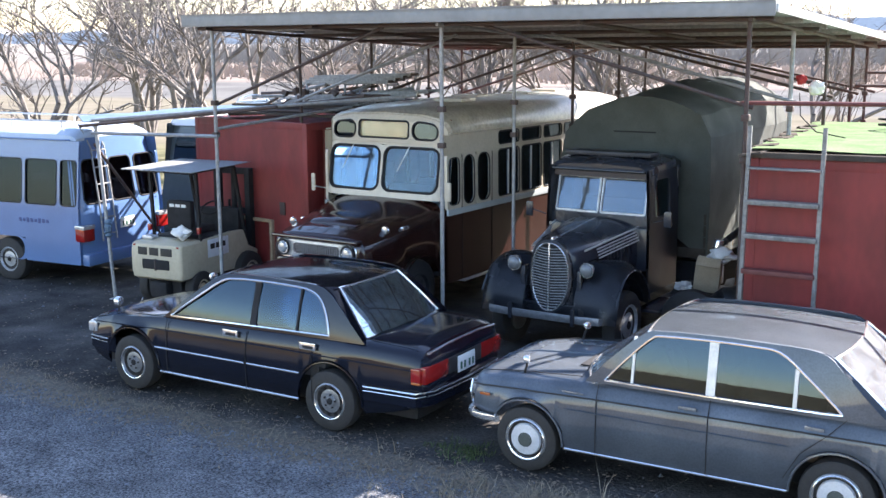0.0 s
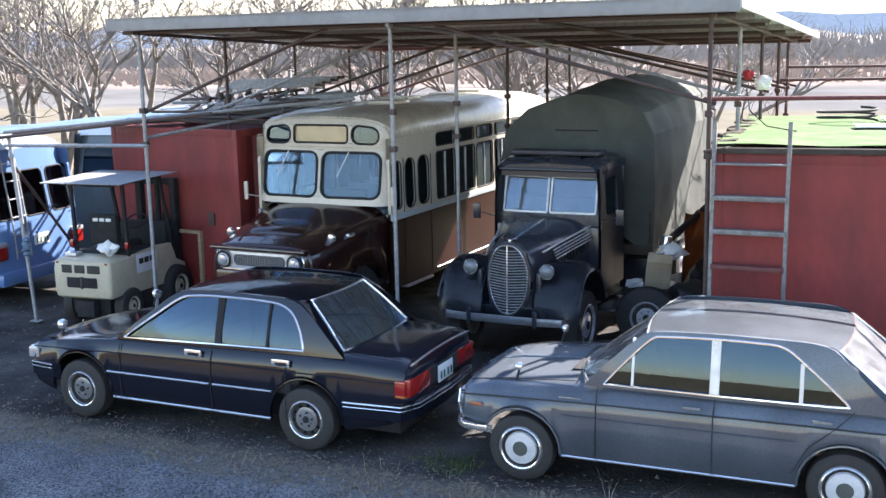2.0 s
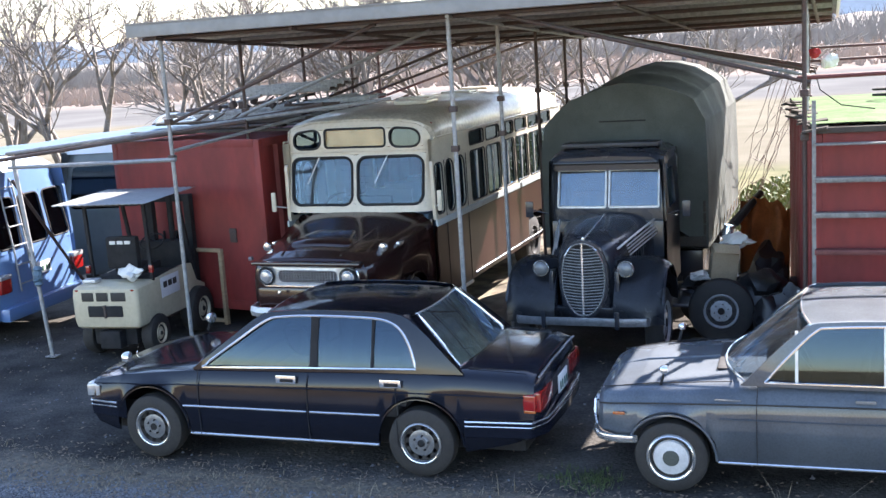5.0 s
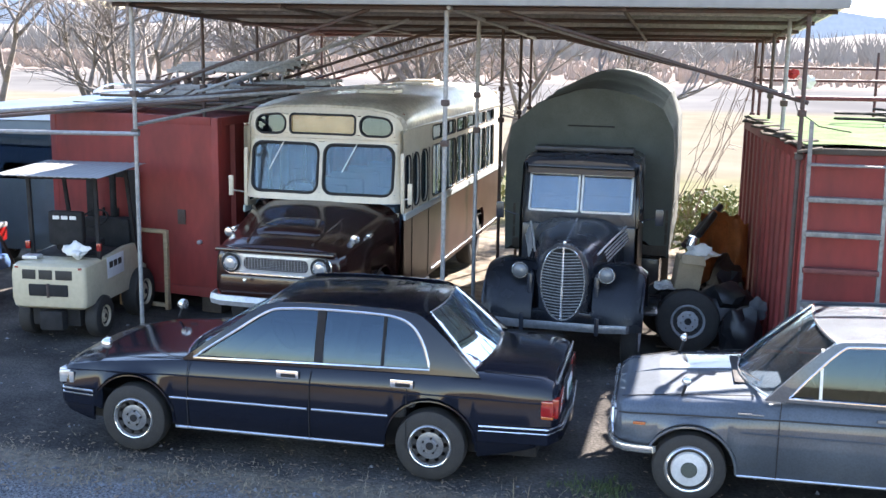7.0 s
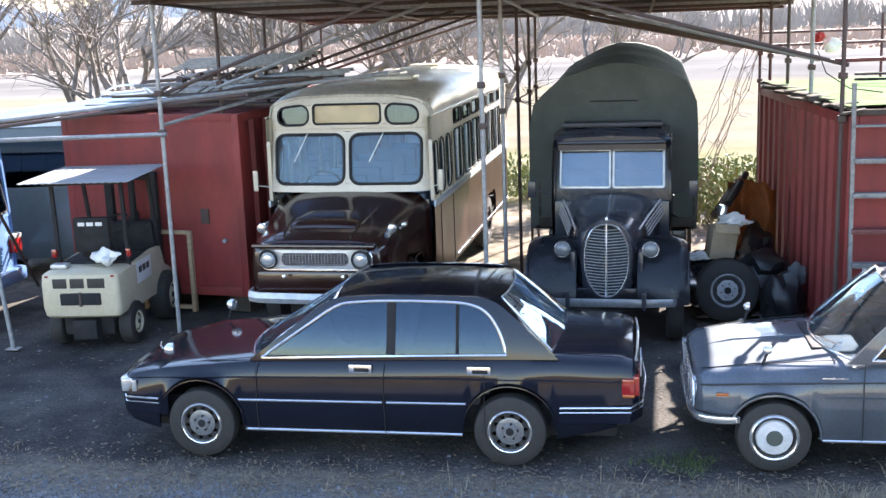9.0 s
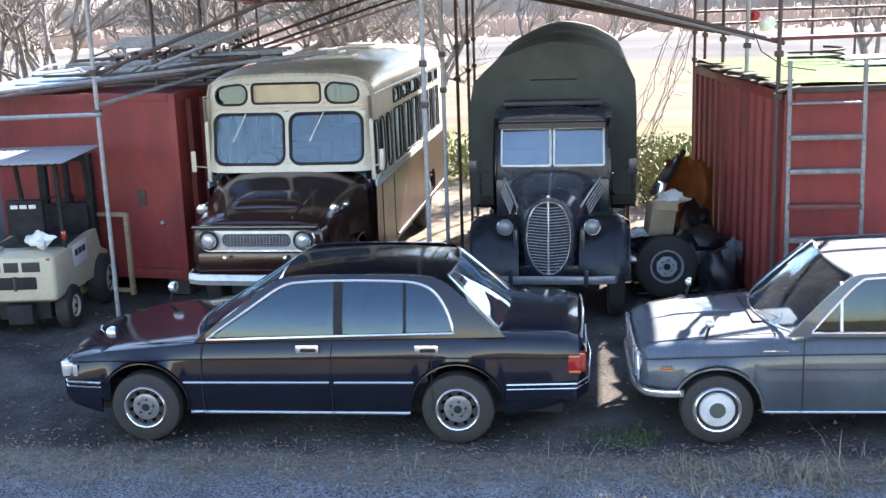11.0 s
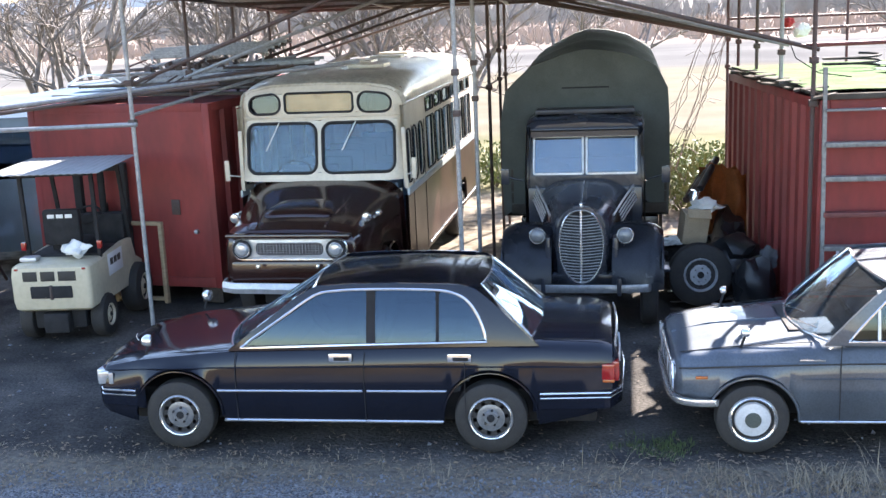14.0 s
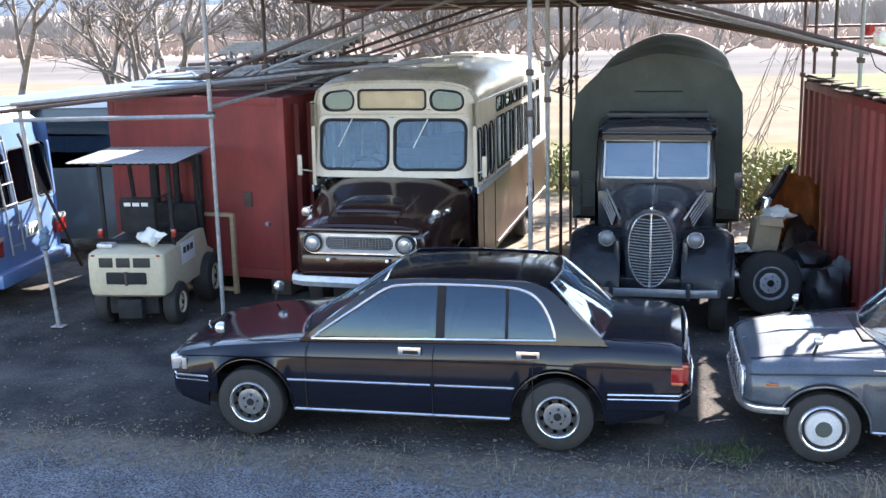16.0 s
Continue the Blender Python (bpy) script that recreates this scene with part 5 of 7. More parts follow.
        for x in (2.02, 2.86):
            part("door_gap", tube(B(), [(x, s * (HW + 0.001), 0.5), (x, s * (HW + 0.002), 2.26)], 0.006, 4), M_DARK, th)
        part("door_step", box(B(), (2.44, s * (HW - 0.05), 0.46), (0.8, 0.16, 0.04), 0.01), M_ALU, th)
        part("wing_mirror", box(B(), (FX + 0.0, s * 1.20, 1.80), (0.035, 0.06, 0.26), 0.012), M_CREAM, th, "cream-backed wing mirror")
        part("mirror_arm", tube(B(), [(FX + 0.15, s * 1.07, 1.70), (FX + 0.0, s * 1.17, 1.74)], 0.009, 6), M_ALU, th)
        wheel(th, (1.18, s * 0.80, 0.44), (0, s, 0), 0.44, 0.22, 0.24, M_DARK, "truck")
        wheel(th, (6.15, s * 0.90, 0.44), (0, s, 0), 0.44, 0.26, 0.24, M_DARK, "truck")
    part("back_panel", box(B(), (RX - 0.08, 0, 1.65), (0.06, 2.0, 2.3), 0.02), M_CREAM, th)
    part("floor", box(B(), (4.8, 0, 0.60), (6.3, 2.02, 0.06), 0.01), M_DARK, th)
    part("chassis", box(B(), (4.0, 0, 0.46), (7.2, 0.9, 0.16), 0.02), M_DARK, th)
    part("bulkhead", box(B(), (FX + 0.22, 0, 1.05), (0.05, 2.0, 0.95), 0.01), M_BROWN, th)
    part("dashboard", box(B(), (FX + 0.36, 0, 1.52), (0.34, 1.9, 0.16), 0.04), M_SHEETBLUE, th, "pale blue dashboard")
    part("steering_wheel", tube(B(), [(FX + 0.62 + 0.12 * math.cos(t), 0.52 + 0.23 * math.sin(t), 1.66 + 0.16 * math.cos(t)) for t in (6.2832 * k / 22 for k in range(22))], 0.016, 6, True), M_DARK, th)
    for r_ in range(6):
        for s in (-1, 1):
            bm = box(B(), (3.0 + r_ * 0.78, s * 0.62, 0.95), (0.45, 0.8, 0.12), 0.04)
            box(bm, (3.24 + r_ * 0.78, s * 0.62, 1.32), (0.12, 0.8, 0.62), 0.04)
            part("bench_seat", bm, M_SHEETBLUE, th, "blue bench seat")
    # bonnet and front wings
    S = dict(
        w=[(0.08, 0.70), (0.12, 0.77), (0.25, 0.82), (0.7, 0.885), (1.3, 0.97), (1.66, 1.03)],
        top=[(0.08, 1.25), (0.14, 1.32), (0.3, 1.38), (0.8, 1.50), (1.3, 1.62), (1.66, 1.69)],
        sh=[(0.08, 1.20), (0.14, 1.25), (0.3, 1.275), (0.8, 1.35), (1.3, 1.44), (1.66, 1.52)],
        axles=(1.18,), arch=0.50, hub=0.44, sill=0.55, mid=0.85, lift=[(0.08, 0.74), (0.4, 0.62), (1.66, 0.55)])
    part("bonnet", lower_body(S), M_BROWN, th, "glossy maroon bonnet and wings")
    bm, rings = B(), []
    for x, hw, h in ((0.42, 0.34, 0.03), (0.44, 0.40, 0.055), (0.52, 0.42, 0.072), (0.68, 0.39, 0.06), (0.88, 0.32, 0.03), (1.05, 0.24, 0.004)):
        z = 1.375 + (x - 0.3) * 0.24
        rings.append([(x, hw * math.cos(t), z - 0.02 + h * max(0.0, math.sin(t)) ** 0.5) for t in (math.pi * k / 12 for k in range(13))])
    loft(bm, rings)
    part("bonnet_scoop", bm, M_BROWN, th, "rounded maroon air scoop")
    for s in (-1, 1):
        part("bonnet_crease", tube(B(), [(0.2, s * 0.40, 1.335), (0.8, s * 0.48, 1.47), (1.5, s * 0.55, 1.615)], 0.018, 6), M_BROWN, th)
        part("bonnet_catch", box(B(), (0.9, s * 0.87, 1.36), (0.16, 0.05, 0.05), 0.015), M_CHROME, th)
        part("wing_mirror", lathe(B(), [(-0.03, 0.01), (-0.02, 0.05), (0.01, 0.06), (0.02, 0.001)], (0.55, s * 0.80, 1.37), (1, 0, 0.1), 14), M_CHROME, th)
        part("arch_trim", tube(B(), [(1.18 - 0.5 * math.cos(t), s * 0.955, 0.44 + 0.5 * math.sin(t)) for t in (math.pi * k / 14 for k in range(15))], 0.016, 6), M_BROWN, th)
    # chrome grille with the lamps at its ends
    ov = rrect(0.665, 0.122, 0.118, 6)
    inn2 = rrect(0.40, 0.075, 0.06, 6)
    gf = lambda u, v, d: (0.055 + d + 0.03 * (u / 0.67) ** 2, u, 1.105 + v)
    part("grille_surround", ring_plate(B(), ov, inn2, gf, 0.05), M_ALU, th, "bright chrome grille surround")
    part("grille_rim", tube(B(), [gf(u, v, -0.005) for u, v in ov], 0.016, 6, True), M_CHROME, th)
    g = part("grille", slab(B(), rrect(0.41, 0.085, 0.06, 6), lambda u, v, d: gf(u, v, d + 0.03), 0.02), M_DARK, th)
    for k in range(7):
        part("grille_bar", box(B(), (0.078, 0, 1.105 - 0.06 + 0.02 * k), (0.012, 0.78, 0.005), 0.001), M_GALV, g)
    for k in range(21):
        part("grille_rib", box(B(), (0.079, -0.38 + 0.038 * k, 1.105), (0.010, 0.005, 0.135), 0.001), M_GALV, g)
    for s in (-1, 1):
        part("lamp_seat", tube(B(), [(0.038, s * 0.548 + 0.100 * math.cos(t), 1.105 + 0.100 * math.sin(t)) for t in (6.2832 * k / 24 for k in range(24))], 0.014, 6, True), M_DARK, th)
        hl = part("headlamp", lathe(B(), [(0.0, 0.083), (0.03, 0.079), (0.055, 0.058), (0.065, 0.001)], (0.058, s * 0.548, 1.105), (-1, 0, 0), 24), M_LAMPGLASS, th, "round headlamp")
        part("lamp_ring", tube(B(), [(0.04, s * 0.548 + 0.084 * math.cos(t), 1.105 + 0.084 * math.sin(t)) for t in (6.2832 * k / 24 for k in range(24))], 0.012, 6, True), M_CHROME, hl)
    part("valance", box(B(), (0.13, 0, 0.83), (0.12, 1.42, 0.26), 0.04), M_BROWN, th)
    part("grille_lip", box(B(), (0.07, 0, 1.262), (0.14, 1.46, 0.045), 0.02), M_BROWN, th)
    bm = B()
    pts = [(0.26, -0.86), (0.08, -0.83), (0.0, -0.68), (-0.03, 0), (0.0, 0.68), (0.08, 0.83), (0.26, 0.86)]
    loft(bm, [[(x, y, 0.60), (x - 0.025, y, 0.66), (x, y, 0.72), (x + 0.03, y * 0.98, 0.72), (x + 0.03, y * 0.98, 0.60)] for x, y in pts])
    part("front_bumper", bm, M_ALU, th, "dull chrome front bumper")
    for s in (-1, 1):
        part("bumper_bolt", lathe(B(), [(0, 0.025), (0.02, 0.02), (0.025, 0.001)], (-0.02, s * 0.35, 0.92), (-1, 0, 0), 10), M_CHROME, th)


bonnet_bus()


# ---- pre-war lorry with canvas tilt ----
def army_lorry():
    th = thing("old_lorry", "black pre-war lorry with a dark green canvas tilt", "truck", pose(2.085, 2.45, 0, 0, 0, 88.5))
    # nose and bonnet
    bm, rings = B(), []
    for x, hw, zt, zb in ((0.24, 0.20, 1.36, 0.66), (0.27, 0.28, 1.43, 0.62), (0.36, 0.335, 1.465, 0.62), (0.7, 0.40, 1.50, 0.66), (1.1, 0.48, 1.535, 0.70), (1.52, 0.58, 1.57, 0.72)):
        ring = []
        for k in range(19):
            t = math.pi * (k / 18 * 1.30 - 0.15)
            e = 0.72
            cx, sx_ = math.cos(t), math.sin(t)
            y = hw * math.copysign(abs(cx) ** e, cx)
            zm = zb + (zt - zb) * 0.55
            z = zm + ((zt - zm) if sx_ > 0 else (zm - zb) * 2.2) * math.copysign(abs(sx_) ** e, sx_)
            ring.append((x, y, max(z, zb)))
        rings.append(ring)
    loft(bm, rings)
    part("bonnet", bm, M_NAVY, th, "black pointed bonnet")
    part("bonnet_hinge", tube(B(), [(0.34, 0, 1.468), (0.7, 0, 1.503), (1.5, 0, 1.572)], 0.009, 5), M_CHROME, th)
    part("bonnet_badge", box(B(), (0.30, 0, 1.475), (0.10, 0.03, 0.03), 0.01), M_CHROME, th)
    # oval grille
    def oval(a, b, n=28):
        out = []
        for k in range(n):
            t = 2 * math.pi * k / n
            y = a * math.copysign(abs(math.cos(t)) ** 0.85, math.cos(t)) * (1.0 if math.sin(t) > 0 else 1.0 - 0.16 * math.sin(t) ** 2)
            out.append((y, b * math.copysign(abs(math.sin(t)) ** 0.92, math.sin(t))))
        return out
    gf = lambda u, v, d: (0.165 + 0.55 * u * u + 0.06 * (v + 0.42) * 0.35 + d, u, 1.015 + v)
    ov = oval(0.246, 0.415)
    part("grille_shell", ring_plate(B(), oval(0.285, 0.455), ov, gf, 0.10), M_NAVY, th)
    g = part("grille", slab(B(), oval(0.252, 0.425), lambda u, v, d: gf(u, v, d + 0.035), 0.02), M_DARK, th)
    part("grille_rim", tube(B(), [gf(u, v, -0.005) for u, v in ov], 0.011, 6, True), M_CHROME, th, "chrome grille rim")
    for k in range(23):
        v = -0.385 + 0.034 * k
        a = 0.246 * max(0.02, 1 - (abs(v) / 0.42) ** 2.1) ** 0.43 * (1.0 if v > 0 else 1 - 0.16 * (v / 0.42) ** 2)
        part("grille_bar", tube(B(), [gf(u, v - 0.02 * (1 - abs(u) / 0.27), 0.008) for u in (-a, -a * 0.5, 0, a * 0.5, a)], 0.0062, 5), M_GALV, g)
    part("centre_bar", tube(B(), [gf(0, v, -0.004) for v in (-0.41, 0, 0.42)], 0.015, 6), M_CHROME, th)
    # wings: a swept shell over each front wheel
    for s in (-1, 1):
        bm, rings = B(), []
        n = 18
        for k in range(n + 1):
            t = radians(6 + 162 * k / n)
            r_ = 0.56
            cx = 0.62 - r_ * math.cos(t) * 1.02
            cz = 0.46 + 0.735 * math.sin(t)
            rr = []
            for j in range(9):
                q = j / 8
                y = 0.34 + 0.575 * q
                drop = 0.02 * math.sin(math.pi * q) - 0.28 * max(0, q - 0.72) ** 1.6 * 2.0
                fx = -math.cos(t) * drop
                fz = math.sin(t) * drop
                rr.append((cx + fx + (0.07 * (1 - q) if k < 8 else 0), s * y, cz + fz))
            rings.append(rr)
        loft(bm, rings, False, False)
        bmesh.ops.solidify(bm, geom=bm.faces[:], thickness=0.03)
        part("front_wing", bm, M_NAVY, th, "black rounded front wing")
        part("wing_inner", box(B(), (0.66, s * 0.38, 0.86), (0.9, 0.06, 0.5), 0.02), M_NAVY, th)
        part("wing_bead", tube(B(), [(0.62 - 0.565 * math.cos(t) * 1.02, s * 0.905, 0.46 + 0.70 * math.sin(t) - 0.05) for t in (radians(30 + 130 * k / 12) for k in range(13))], 0.012, 5), M_NAVY, th)
        hl = part("headlamp", lathe(B(), [(-0.16, 0.03), (-0.10, 0.070), (-0.02, 0.092), (0.0, 0.094), (0.012, 0.084)], (0.20, s * 0.49, 1.14), (-1, 0, 0), 22), M_NAVY, th, "black headlamp bowl")
        part("lens", lathe(B(), [(0.0, 0.082), (0.025, 0.07), (0.04, 0.042), (0.045, 0.001)], (0.19, s * 0.49, 1.14), (-1, 0, 0), 22), M_LORRYLENS, hl, "clear headlamp lens")
        part("lamp_rim", tube(B(), [(0.19, s * 0.49 + 0.087 * math.cos(t), 1.14 + 0.087 * math.sin(t)) for t in (6.2832 * k / 22 for k in range(22))], 0.009, 6, True), M_CHROME, hl)
        wheel(th, (0.66, s * 0.76, 0.42), (0, s, 0), 0.42, 0.20, 0.25, M_STEELWHEEL, "truck")
        wheel(th, (4.9, s * 0.86, 0.42), (0, s, 0), 0.42, 0.24, 0.25, M_STEELWHEEL, "truck")
        part("running_board", box(B(), (1.75, s * 0.88, 0.50), (1.2, 0.30, 0.04), 0.015), M_NAVY, th)
        for k in range(7):
            part("louvre", box(B(), (0.92 + 0.075 * k, s * (0.455 + 0.014 * k), 1.24), (0.03, 0.02, 0.26), 0.008, Matrix.Rotation(radians(-18), 4, "Y")), M_NAVY, th)
        part("bonnet_trim", tube(B(), [(0.42, s * 0.36, 1.33), (0.9, s * 0.455, 1.40), (1.5, s * 0.59, 1.49)], 0.013, 6), M_ALU, th)
        for k in range(1, 5):
            part("bonnet_rib", tube(B(), [(0.62, s * (0.412 + 0.012 * k), 1.358 - 0.034 * k), (0.95, s * (0.478 + 0.012 * k), 1.405 - 0.034 * k), (1.42, s * (0.582 + 0.012 * k), 1.475 - 0.034 * k)], 0.010, 5), M_ALU, th)
        bm = B()
        f = lambda u, v, d: (u, s * (0.735 - 0.05 * max(0, v - 1.6) - d), v)
        lp = panel(bm, [1.52, 1.66, 2.28, 2.5], [0.62, 1.52, 2.12, 2.22], {(1, 1): (0.06, 0.06, 0.07, 0.05, 0.06)}, f, 0.04, 0.3)
        part("cab_side", bm, M_CABBLACK, th)
        pane(th, lp[(1, 1)], f, 0.02, M_GLASS, "cab door window", "door_window")
        part("door_handle", box(B(), (2.2, s * 0.745, 1.44), (0.13, 0.03, 0.025), 0.006), M_CHROME, th)
        part("wing_mirror", box(B(), (1.50, s * 0.98, 1.62), (0.03, 0.10, 0.20), 0.012), M_NAVY, th)
        part("mirror_arm", tube(B(), [(1.56, s * 0.74, 1.55), (1.51, s * 0.97, 1.62)], 0.008, 5), M_NAVY, th)
    # cab front with split windscreen
    bm = B()
    f = lambda u, v, d: (1.58 + 0.25 * max(0, v - 1.6) + 0.05 * u * u + d, u, v)
    lps = panel(bm, [-0.72, -0.66, 0.0, 0.66, 0.72], [1.45, 1.60, 2.10, 2.20], {(1, 1): (0.03, 0.022, 0.03, 0.02, 0.02), (2, 1): (0.022, 0.03, 0.03, 0.02, 0.02)}, f, 0.04, 0.2)
    part("cab_front", bm, M_NAVY, th)
    for lp in lps.values():
        g = pane(th, lp, f, 0.0, M_GLASSPALE, "windscreen pane in a silver frame", "windscreen")
        loop_tube(g, "windscreen_frame", lp, f, -0.01, 0.016, M_ALU, "silver windscreen frame")
    bm, rings = B(), []
    for x, k, dz in ((1.58, 0.90, -0.07), (1.64, 0.98, -0.02), (1.85, 1.0, 0.02), (2.4, 1.0, 0.03), (2.62, 0.98, 0.0)):
        pr = [(-0.73, 2.16), (-0.72, 2.25), (-0.62, 2.31), (0, 2.335), (0.62, 2.31), (0.72, 2.25), (0.73, 2.16)]
        rings.append([(x, y * k, z + dz) for y, z in pr])
    loft(bm, rings)
    part("cab_roof", bm, M_NAVY, th, "black cab roof")
    part("sun_visor", box(B(), (1.56, 0, 2.175), (0.14, 1.30, 0.02), 0.006, Matrix.Rotation(radians(18), 4, "Y")), M_NAVY, th)
    part("roof_rack", box(B(), (1.95, 0, 2.375), (0.30, 1.22, 0.06), 0.02), M_CABBLACK, th, "dark lath on the cab roof")
    part("cab_back", box(B(), (2.52, 0, 1.45), (0.05, 1.44, 1.5), 0.01), M_NAVY, th)
    part("scuttle", box(B(), (1.56, 0, 1.20), (0.10, 1.40, 0.55), 0.03), M_NAVY, th)
    bm = box(B(), (2.2, 0, 1.12), (0.45, 1.3, 0.14), 0.04)
    box(bm, (2.44, 0, 1.45), (0.12, 1.3, 0.55), 0.04)
    part("seat", bm, M_SEATBROWN, th)
    part("steering_wheel", tube(B(), [(1.98 + 0.10 * math.cos(t), 0.34 + 0.20 * math.sin(t), 1.55 + 0.16 * math.cos(t)) for t in (6.2832 * k / 20 for k in range(20))], 0.013, 6, True), M_DARK, th)
    # front bumper and chassis
    pts = [(0.12, -0.80), (0.02, -0.74), (-0.02, -0.5), (-0.02, 0.5), (0.02, 0.74), (0.12, 0.80)]
    bm = B()
    loft(bm, [[(x, y, 0.53), (x - 0.015, y, 0.575), (x, y, 0.62), (x + 0.02, y, 0.62), (x + 0.02, y, 0.53)] for x, y in pts])
    part("front_bumper", bm, M_DULLWHEEL, th, "dull steel front bumper")
    for s in (-1, 1):
        part("overrider", box(B(), (-0.035, s * 0.42, 0.60), (0.03, 0.05, 0.20), 0.012), M_NAVY, th)
    part("chassis", box(B(), (3.0, 0, 0.60), (5.6, 0.75, 0.16), 0.02), M_DARK, th)
    part("apron", box(B(), (0.30, 0, 0.62), (0.20, 0.9, 0.14), 0.03), M_NAVY, th)
    # load bed and canvas tilt
    part("load_bed", box(B(), (4.55, 0, 0.98), (3.6, 2.08, 0.14), 0.02), M_DARKWOOD, th, "dark timber load bed")
    for s in (-1, 1):
        for k in range(3):
            part("side_board", box(B(), (4.55, s * 1.02, 1.13 + 0.16 * k), (3.58, 0.035, 0.145), 0.006), M_DARKWOOD, th)
    prof = [(y + 0.04, z) for y, z in ((-1.10, 0.88), (-1.115, 1.6), (-1.11, 2.2), (-1.09, 2.57), (-0.94, 2.95), (-0.83, 3.04), (-0.55, 3.19), (-0.25, 3.265), (0.0, 3.285), (0.24, 3.225), (0.48, 3.11), (0.70, 3.0), (0.90, 2.77), (1.05, 2.57), (1.11, 2.2), (1.115, 1.6), (1.10, 0.88))]
    bm, rings = B(), []
    n = 36
    for i in range(n + 1):
        x = 2.78 + 3.65 * i / n
        hoop = abs(math.sin(math.pi * i / 9))
        ring = []
        for y, z in prof:
            k = 1 - 0.022 * hoop if z > 1.3 else 1
            wob = 0.012 * noise.noise((x * 2.3, y * 2, z * 2))
            low = 0.74 + 0.26 * min(1.0, i / 20)
            if z > 2.55:
                z = 2.55 + (z - 2.55) * low
            ring.append((x, y * k + wob, 1.05 + (z - 1.05) * (1 - 0.012 * hoop) + (0.015 * noise.noise((x * 1.7, y, 4)) if z > 2.5 else 0)))
        rings.append(ring)
    loft(bm, rings, True, False)
    part("canvas_tilt", bm, M_CANVAS, th, "dark green canvas over hoops", smooth=16)
    bm = B()
    rows = []
    for j in range(9):
        t = j / 8
        row = []
        for y, z in prof:
            if z > 2.55:
                z = 2.55 + (z - 2.55) * 0.74
            row.append((2.775 - 0.02 * math.sin(math.pi * t) + 0.010 * noise.noise((y * 2.2, z * 2.2, t)), y * (1 - t), 1.05 + (z - 1.05) * (1 - t) + (1.6 - 1.05) * t))
        rows.append(row)
    loft(bm, rows, False, False)
    part("canvas_front", bm, M_CANVAS, th, "dark green canvas front curtain", smooth=60)
    part("canvas_back", slab(B(), prof, lambda u, v, d: (6.42 + d, u * 0.99, v), 0.01), M_CANVAS, th)
    part("curtain_slot", box(B(), (2.745, 0.02, 2.60), (0.012, 0.62, 0.02), 0.004), M_DARK, th, "dark slit in the canvas")
    for s in (-1, 1):
        part("tool_box", box(B(), (3.5, s * 0.72, 0.58), (0.8, 0.45, 0.44), 0.03), M_NAVY, th)
        part("mud_flap", box(B(), (4.25, s * 0.86, 0.55), (0.03, 0.34, 0.7), 0.01), M_RUBBER, th)
        for k in range(9):
            part("tie_rope", tube(B(), [(2.9 + 0.42 * k, s * 1.115, 1.12), (2.93 + 0.42 * k, s * 1.09, 0.95)], 0.006, 4), M_TIMBER, th)


army_lorry()


